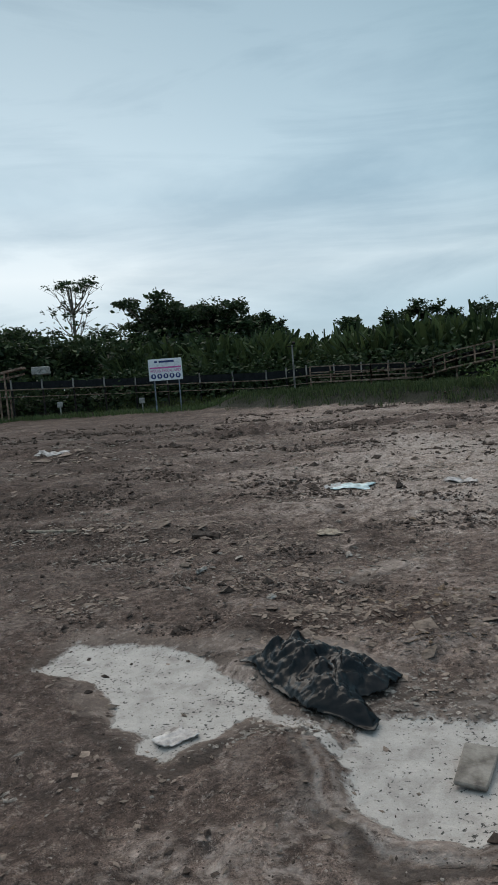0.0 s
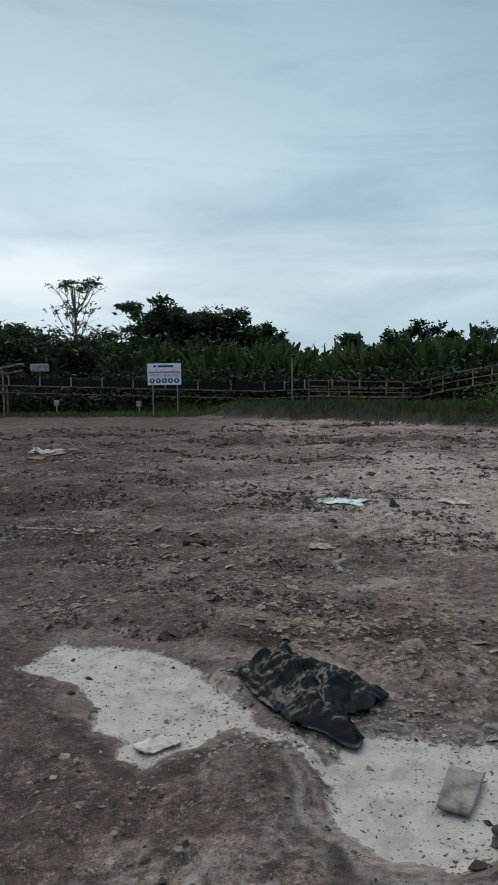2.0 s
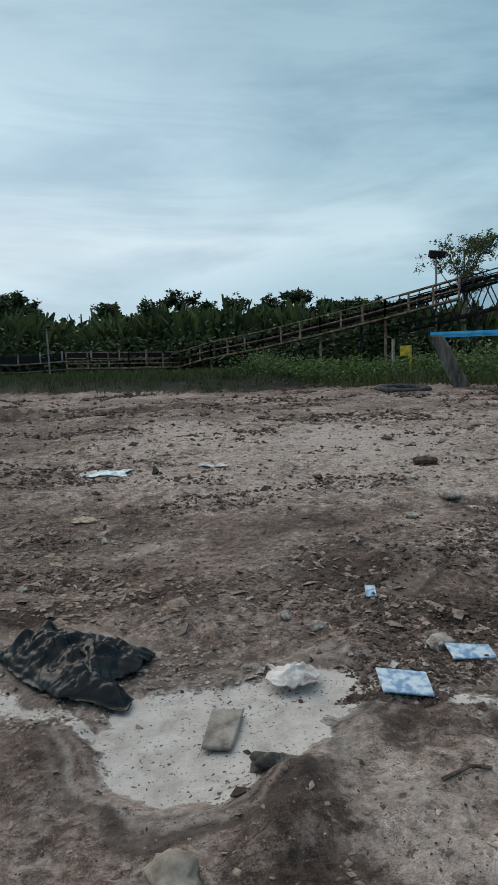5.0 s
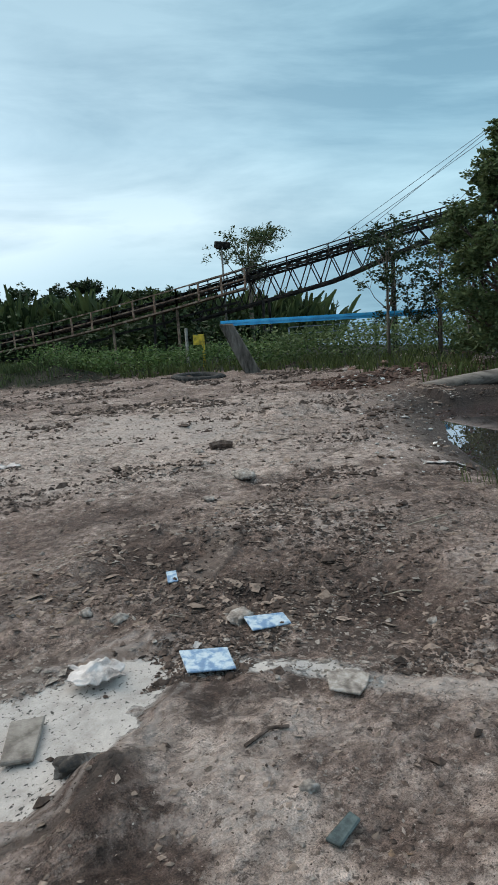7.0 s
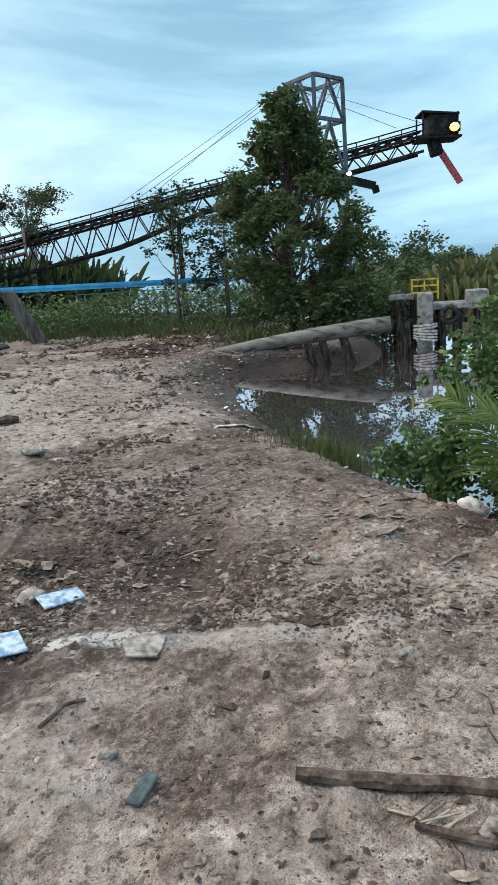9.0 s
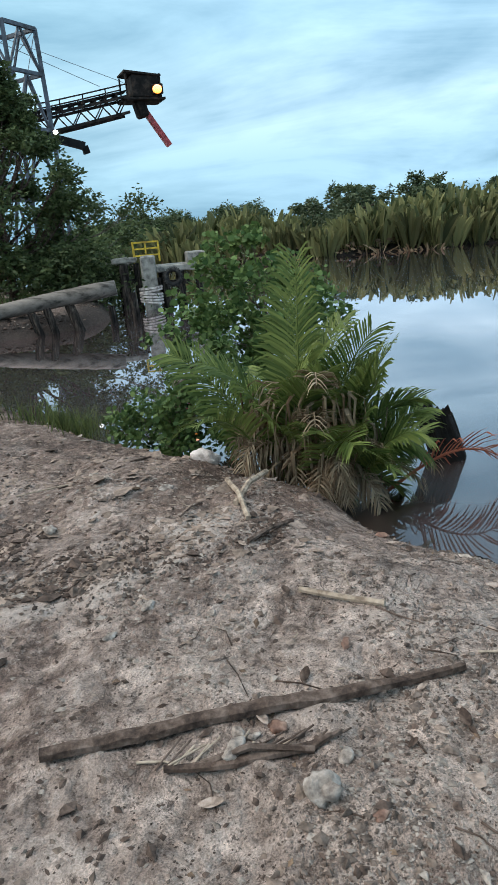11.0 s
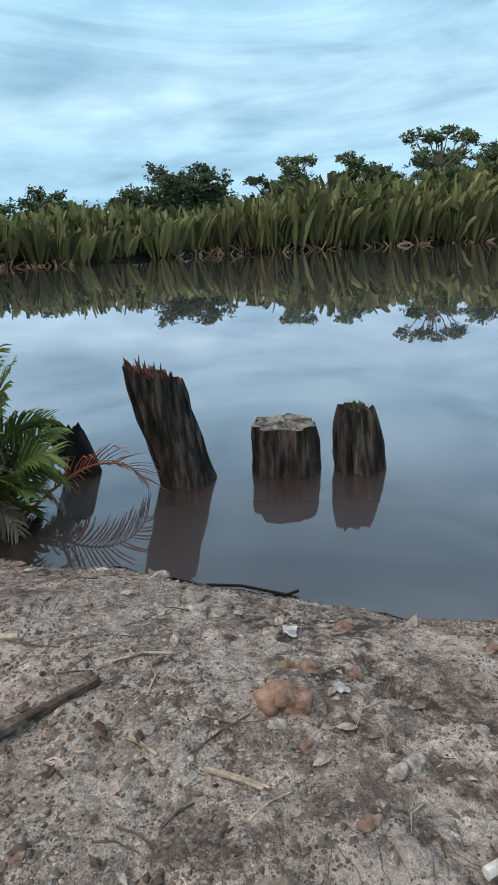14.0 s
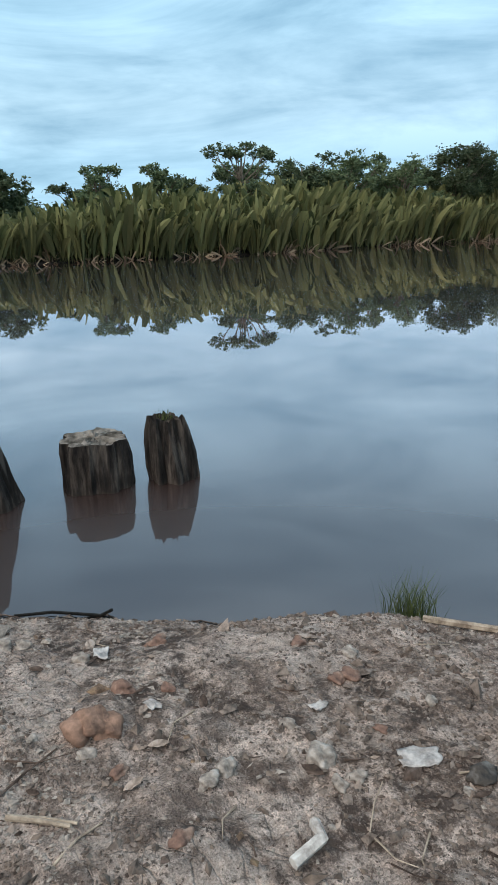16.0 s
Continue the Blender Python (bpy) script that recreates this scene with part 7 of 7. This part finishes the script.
scatter_stuff("wood_chips", 5200, WOODCHIP, .032, "flat chips of bark and wood trodden into mud", 84, lambda x, y, r: r.random() < .25 + .75 * (math.sin(x * 1.1 + .7 * y) * math.sin(y * .9 - .4 * x) > .1), .28)
scatter_stuff("mud_clods", 2600, CRUMB, .03, "loose clods of dark mud", 85, lambda x, y, r: r.random() < .15 + .85 * (math.sin(x * .8 - y) * math.sin(y * .7 + x * .5) > .25), .55)


def scatter_field(name, count, mat, size, label, seed, reach, turn_, share, flat):
    """Loose pieces lying in drifts: share(x, y) gives how likely one lies there."""
    R = np.random.RandomState(seed)
    n = count * 5
    r = reach[0] + (reach[1] - reach[0]) * R.rand(n) ** 1.5
    a = np.radians(R.uniform(*turn_, n))
    x, y = .3 + r * np.sin(a), -.3 + r * np.cos(a)
    keep = (R.rand(n) < share(x, y)) & (poly_sd(x, y, RIVER) < -.15) & (poly_sd(x, y, POOL_LEFT) < .04) & (poly_sd(x, y, POOL_RIGHT) < .04)
    x, y, r = x[keep][:count], y[keep][:count], r[keep][:count]
    n = len(x)
    s_ = size * (.45 + r * .12) * np.exp(R.normal(0, .5, n))
    base = np.array([(1, 0, 0), (-1, 0, 0), (0, 1, 0), (0, -1, 0), (0, 0, 1), (0, 0, -1)], float)
    V = base[None] * R.uniform(.6, 1.3, (n, 6, 3)) + R.normal(0, .14, (n, 6, 3))
    V *= np.stack([s_, s_ * R.uniform(.4, .95, n), s_ * flat * R.uniform(.5, 1.3, n)], -1)[:, None]
    c, q = np.cos(R.uniform(0, 6.28, n))[:, None], R.uniform(-.35, .35, n)[:, None]
    w = np.sqrt(1 - c * c) * np.sign(R.uniform(-1, 1, n))[:, None]
    X, Y = V[:, :, 0] * c - V[:, :, 1] * w, V[:, :, 0] * w + V[:, :, 1] * c
    Z = V[:, :, 2] + q * X + ground_z(x, y)[:, None] + (s_ * flat * .3)[:, None]
    P = np.stack([X + x[:, None], Y + y[:, None], Z], -1).reshape(-1, 3)
    tri = np.array([(0, 2, 4), (2, 1, 4), (1, 3, 4), (3, 0, 4), (2, 0, 5), (1, 2, 5), (3, 1, 5), (0, 3, 5)])
    F = (tri[None] + 6 * np.arange(n)[:, None, None]).reshape(-1, 3)
    return tagged(mesh_object(name, P.tolist(), F.tolist(), mat), label, "debris", kind="stuff")


drift = lambda shift, lo: (lambda x, y: np.clip((fbm(x * .7 + .2 * y, y * 1.2, 0.9, 5, shift) - lo) * 9, .02, 1) * (1 - .7 * np.exp(-((x - 6.6) / 2.6) ** 2 - ((y - 10.4) / 3.2) ** 2)))
scatter_field("mud_clods", 32000, CRUMB, .0135, "dark broken clods lying in drifts over the yard", 95, (3.2, 32), (-28, 80), drift(70.0, .05), .5)
scatter_field("pale_chips", 15000, CHIP, .0115, "pale flakes of dried mud and stone in the yard", 96, (3.2, 28), (-28, 80), drift(75.0, .06), .22)
scatter_field("bark_flakes", 7000, WOODCHIP, .022, "flat brown flakes of bark and mud in drifts", 97, (3.2, 20), (-20, 90), drift(79.0, .09), .2)
BANKCLOD = material("bank_soil_clods", (0.150, 0.117, 0.098), (0.07, 0.052, 0.043), scale=30, island=0.5)
scatter_field("bank_clods", 10000, BANKCLOD, .0105, "damp dark clods on the river bank", 98, (1.25, 6), (45, 165), drift(83.0, .03), .6)
scatter_field("bank_crust", 7000, CHIP, .0105, "pale broken crust on the river bank", 99, (1.25, 6), (45, 165), drift(87.0, .05), .3)
REDCLAY = material("red_clay_rubble", (0.105, 0.062, 0.047), (0.05, 0.03, 0.024), scale=12, island=0.5)
RUBBISH = material("pale_rubbish", (0.62, 0.60, 0.57), scale=20, island=0.4)
mound_ = lambda x, y, r: line_d(np.array([x]), np.array([y]), [(14.4, 13.2), (16.9, 12.7), (18.8, 11.7)])[0] < .7 + .6 * r.random()
scatter_stuff("clay_rubble", 2600, REDCLAY, .045, "reddish clay clods on the mound behind the log", 86, mound_, .5, (12, 21, 10, 15))
scatter_stuff("pale_rubbish", 170, RUBBISH, .05, "pale scraps of rubbish on the mound behind the log", 87, mound_, .3, (12, 21, 10, 15))
slope_ = lambda x, y, r: -1.9 < poly_sd(np.array([x]), np.array([y]), RIVER)[0] < -.1 and x > 6.5
scatter_stuff("pale_rubbish", 190, RUBBISH, .026, "pale scraps strewn down the wet bank", 88, slope_, .3, (6, 15, 2, 12))
DRYLEAF = material("dry_pale_leaves", (0.26, 0.20, 0.165), scale=25, island=0.6)
scatter_stuff("dry_leaves", 420, DRYLEAF, .040, "dry leaves and bark flakes on the river bank", 89, any_, .10, (0.6, 5, -3.2, 2.5))
scatter_stuff("mud_flakes", 900, WOODCHIP, .050, "flat curled mud flakes and bark beside the leaf litter", 90, lambda x, y, r: math.hypot((x - 1.9) / 1.3, (y - 4.1) / .9) < r.random() * 1.3 or math.hypot((x - 4.5) / 1.3, (y - 1.8) / 1.2) < r.random() * 1.1, .12, (0, 7, 0, 7))
scatter_stuff("leaf_litter", 700, RUST, .03, "brown leaf litter and bark chips", 83, lambda x, y, r: (abs(x - 1.5) < .5 and abs(y - 4.3) < .6 and r.random() < .9) or r.random() < .012, .22)


# grass on the berm and along the yard's edge
def blades(name, spots, h, label, seed, mat=GRASS, per=7, spread=.12):
    rng = random.Random(seed)
    P = np.array(spots)
    Z = ground_z(P[:, 0], P[:, 1])
    vs, fs = [], []
    for (x, y), z in zip(spots, Z):
        for _ in range(per):
            a, l_ = rng.uniform(0, 6.28), h * rng.uniform(.5, 1.3)
            w = .010 + .03 * h if h > .27 else (.0022 if h < .25 else .006)
            px, py = x + rng.gauss(0, spread), y + rng.gauss(0, spread)
            bx, by = math.cos(a) * l_ * .4, math.sin(a) * l_ * .4
            o = len(vs)
            c_, s_ = -math.sin(a + .8) * w, math.cos(a + .8) * w
            mx_, my_ = px + bx * .4, py + by * .4
            vs += [(px - c_, py - s_, z - .02), (px + c_, py + s_, z - .02), (mx_ + c_ * .7, my_ + s_ * .7, z + l_ * .6), (mx_ - c_ * .7, my_ - s_ * .7, z + l_ * .6), (px + bx, py + by, z + l_)]
            fs += [(o, o + 1, o + 2, o + 3), (o + 3, o + 2, o + 4)]
    return tagged(mesh_object(name, vs, fs, mat), label, "grass", kind="stuff")


rng = random.Random(91)
edge_spots = []
for (ax, ay), (bx, by) in zip(EDGE[1:], EDGE[2:]):
    ln = math.hypot(bx - ax, by - ay)
    for _ in range(int(ln * 28)):
        f = rng.random()
        d = abs(rng.gauss(0, 2.2))
        nx, ny = (by - ay) / ln, -(bx - ax) / ln
        edge_spots.append((ax + (bx - ax) * f - nx * d * 1.0 + rng.gauss(0, .3), ay + (by - ay) * f - ny * d + rng.gauss(0, .3)))
blades("grass", edge_spots, .38, "rough green grass along the yard's edge", 92, per=6)
blades("grass", [(2.45 + rng.gauss(0, .05), -2.95 + rng.gauss(0, .05)) for _ in range(60)], .24, "tuft of green grass at the waterline", 93, per=4, spread=.025)
blades("grass", [(a_[0] + rng.gauss(0, .9), a_[1] + rng.gauss(0, .9)) for a_ in BERM[:3] for _ in range(170)] + [(BERM[2][0] + (BERM[3][0] - BERM[2][0]) * rng.random() + rng.gauss(0, .8), BERM[2][1] + (BERM[3][1] - BERM[2][1]) * rng.random() + rng.gauss(0, .8)) for _ in range(170)], .16, "thin dark grass on the gravel berm", 95)
berm_spots = []
for (ax, ay), (bx, by) in zip(BERM, BERM[1:]):
    for _ in range(420):
        f = rng.random()
        berm_spots.append((ax + (bx - ax) * f + rng.gauss(0, 1.0), ay + (by - ay) * f + rng.gauss(0, 1.0)))
blades("grass", berm_spots, .30, "short ragged grass over the earth bank", 96, LEAF_MID, 6, .16)
low_edge = [(-30 + 30.5 * rng.random(), 0) for _ in range(900)]
blades("grass", [(x, 43.5 - .34 * x + rng.gauss(0, .7)) for x, _ in low_edge], .34, "green verge below the conveyor", 97, LEAF_MID, 6, .2)
blades("grass", [(7.35 + rng.gauss(0, .45), 3.3 + rng.gauss(0, .35)) for _ in range(80)], .26, "low grass on the wet bank", 94, GRASS, 10)


# ---------------------------------------------------------------- loading conveyor at the fence's far end
def build_loader():
    e = empty("loading_conveyor", (0, 0, 0), "short wooden loading conveyor on a trestle", "conveyor")
    a, b = Vector((-25.5, 50, 2.3)), Vector((-15.8, 50, 3.9))
    bm = bmesh.new()
    beam_flat(bm, a, b, 0.9, 0.16)
    part("bed", bm, TIMBER, e)
    bm = bmesh.new()
    beam_flat(bm, a + Vector((0, 0, -.45)), b + Vector((0, 0, -.45)), 0.2, 0.14)
    part("beam", bm, TIMBER, e)
    for f in (.3, .62, .78, .86):
        for dy in (-.4, .4):
            p = a.lerp(b, f)
            bm = bmesh.new()
            bar(bm, (p.x, p.y + dy, gz(p.x, p.y) - .3), p + Vector((0, dy, 0)), .11)
            part("leg", bm, TIMBER, e)
    bm = bmesh.new()
    bar(bm, a.lerp(b, .3) + Vector((0, -.4, -1.6)), a.lerp(b, .5) + Vector((0, -.4, -.2)), .14)
    part("brace", bm, TIMBER, e)
    bm = bmesh.new()
    box(bm, (1.2, .9, .6), Matrix.Translation((-14.6, 50.2, 3.6)), .06)
    part("motor_box", bm, CONCRETE, e)
    f = empty("cabin", (-21.2, 52, 2.6), "small white machine cabin behind the fence", "cabin")
    bm = bmesh.new()
    box(bm, (1.3, 1.2, 1.2), Matrix.Translation((0, 0, .5)), .12)
    part("shell", bm, WHITE, f)
    bm = bmesh.new()
    box(bm, (1.1, 1.0, 3.2), Matrix.Translation((0, 0, -1.7)))
    part("base", bm, STEEL, f)


build_loader()


# ---------------------------------------------------------------- scattered litter of the yard
BLUE_PLASTIC = material("pale_blue_plastic", (0.45, 0.58, 0.60), (0.2, 0.28, 0.3), scale=9, rough=0.35, light=(0.7, 0.8, 0.8))
sheet_scrap(-4.3, 10.6, .40, .16, WHITE_CLOTH, "white torn sack lying flat on mud", 1, .3, .10)
sheet_scrap(1.75, 9.75, .30, .22, BLUE_PLASTIC, "torn pale blue plastic in a shallow puddle", 2, -.2, .06)
sheet_scrap(1.5, 9.95, .14, .07, WHITE_CLOTH, "torn white plastic scrap on mud", 3, .5, .06)
sheet_scrap(3.2, 9.3, .22, .09, WHITE_CLOTH, "torn white plastic scrap on mud", 4, -.2, .06)
sheet_scrap(7.36, 4.9, .28, .09, WHITE_CLOTH, "white plastic strip on the muddy slope", 5, -.5, .05)
sheet_scrap(-0.27, 3.05, .10, .07, WHITE_CLOTH, "white plastic scrap stuck in slurry", 6, .6, .03)
sheet_scrap(-5.1, 18.2, .5, .12, WHITE_CLOTH, "pale plastic strip in a rut", 7, .1, .05)
sheet_scrap(1.02, 7.0, .13, .09, PALE_WOOD, "pale yellowish chip of board", 8, .2, .04)
stick([(-.47, 7.25, 0), (-.3, 7.23, .02), (-.17, 7.2, 0)], .05, BROWN_WOOD, "dark rotten wood piece on mud")
stick([(-2.66, 8.05, 0), (-2.3, 7.96, .01), (-1.92, 7.86, 0)], .02, PALE_WOOD, "long pale cane lying on mud")
stick([(5.9, 8.0, 0), (6.05, 7.95, .02), (6.2, 7.85, 0)], .06, BROWN_WOOD, "broken brown wood piece on mud")
rng = random.Random(515)
for i in range(26):
    x, y = rng.uniform(18.5, 24.5), rng.uniform(13.2, 17.5)
    stone(x, y, rng.uniform(.08, .22), rng.uniform(.06, .14), rng.uniform(.04, .1), [PALE_STONE, RED_EARTH, RED_EARTH][i % 3], "rubble lump on the reddish heap", 400 + i)


# ---------------------------------------------------------------- far pier railing and small posts
def build_pier_rail():
    e = empty("pier_railing", (0, 0, 0), "grey steel railing of a pier by the river", "railing")
    rail_run((25.2, 27.6, 0.75), (32.5, 23.0, 0.75), 7, 1.1, e, GALV, (1.0, .66, .33), .06)
    for f in (0, .33, .66, 1):
        p_ = Vector((25.2, 27.6, .75)).lerp(Vector((32.5, 23.0, .75)), f)
        bm = bmesh.new()
        bar(bm, (p_.x, p_.y, gz(p_.x, p_.y) - .4), p_, .12)
        part("leg", bm, STEEL, e)


build_pier_rail()
for x, y, h in ((-13.0, 48.6, 1.0), (-7.0, 48.4, .8)):
    e = empty("marker_post", (x, y, gz(x, y)), "short white marker post in the grass", "post")
    bm = bmesh.new()
    bar(bm, (0, 0, -.2), (0, 0, h), .09)
    part("stake", bm, CONCRETE, e)
    bm = bmesh.new()
    box(bm, (.4, .06, .4), Matrix.Translation((0, -.06, h)), .02)
    part("plate", bm, CONCRETE, e)
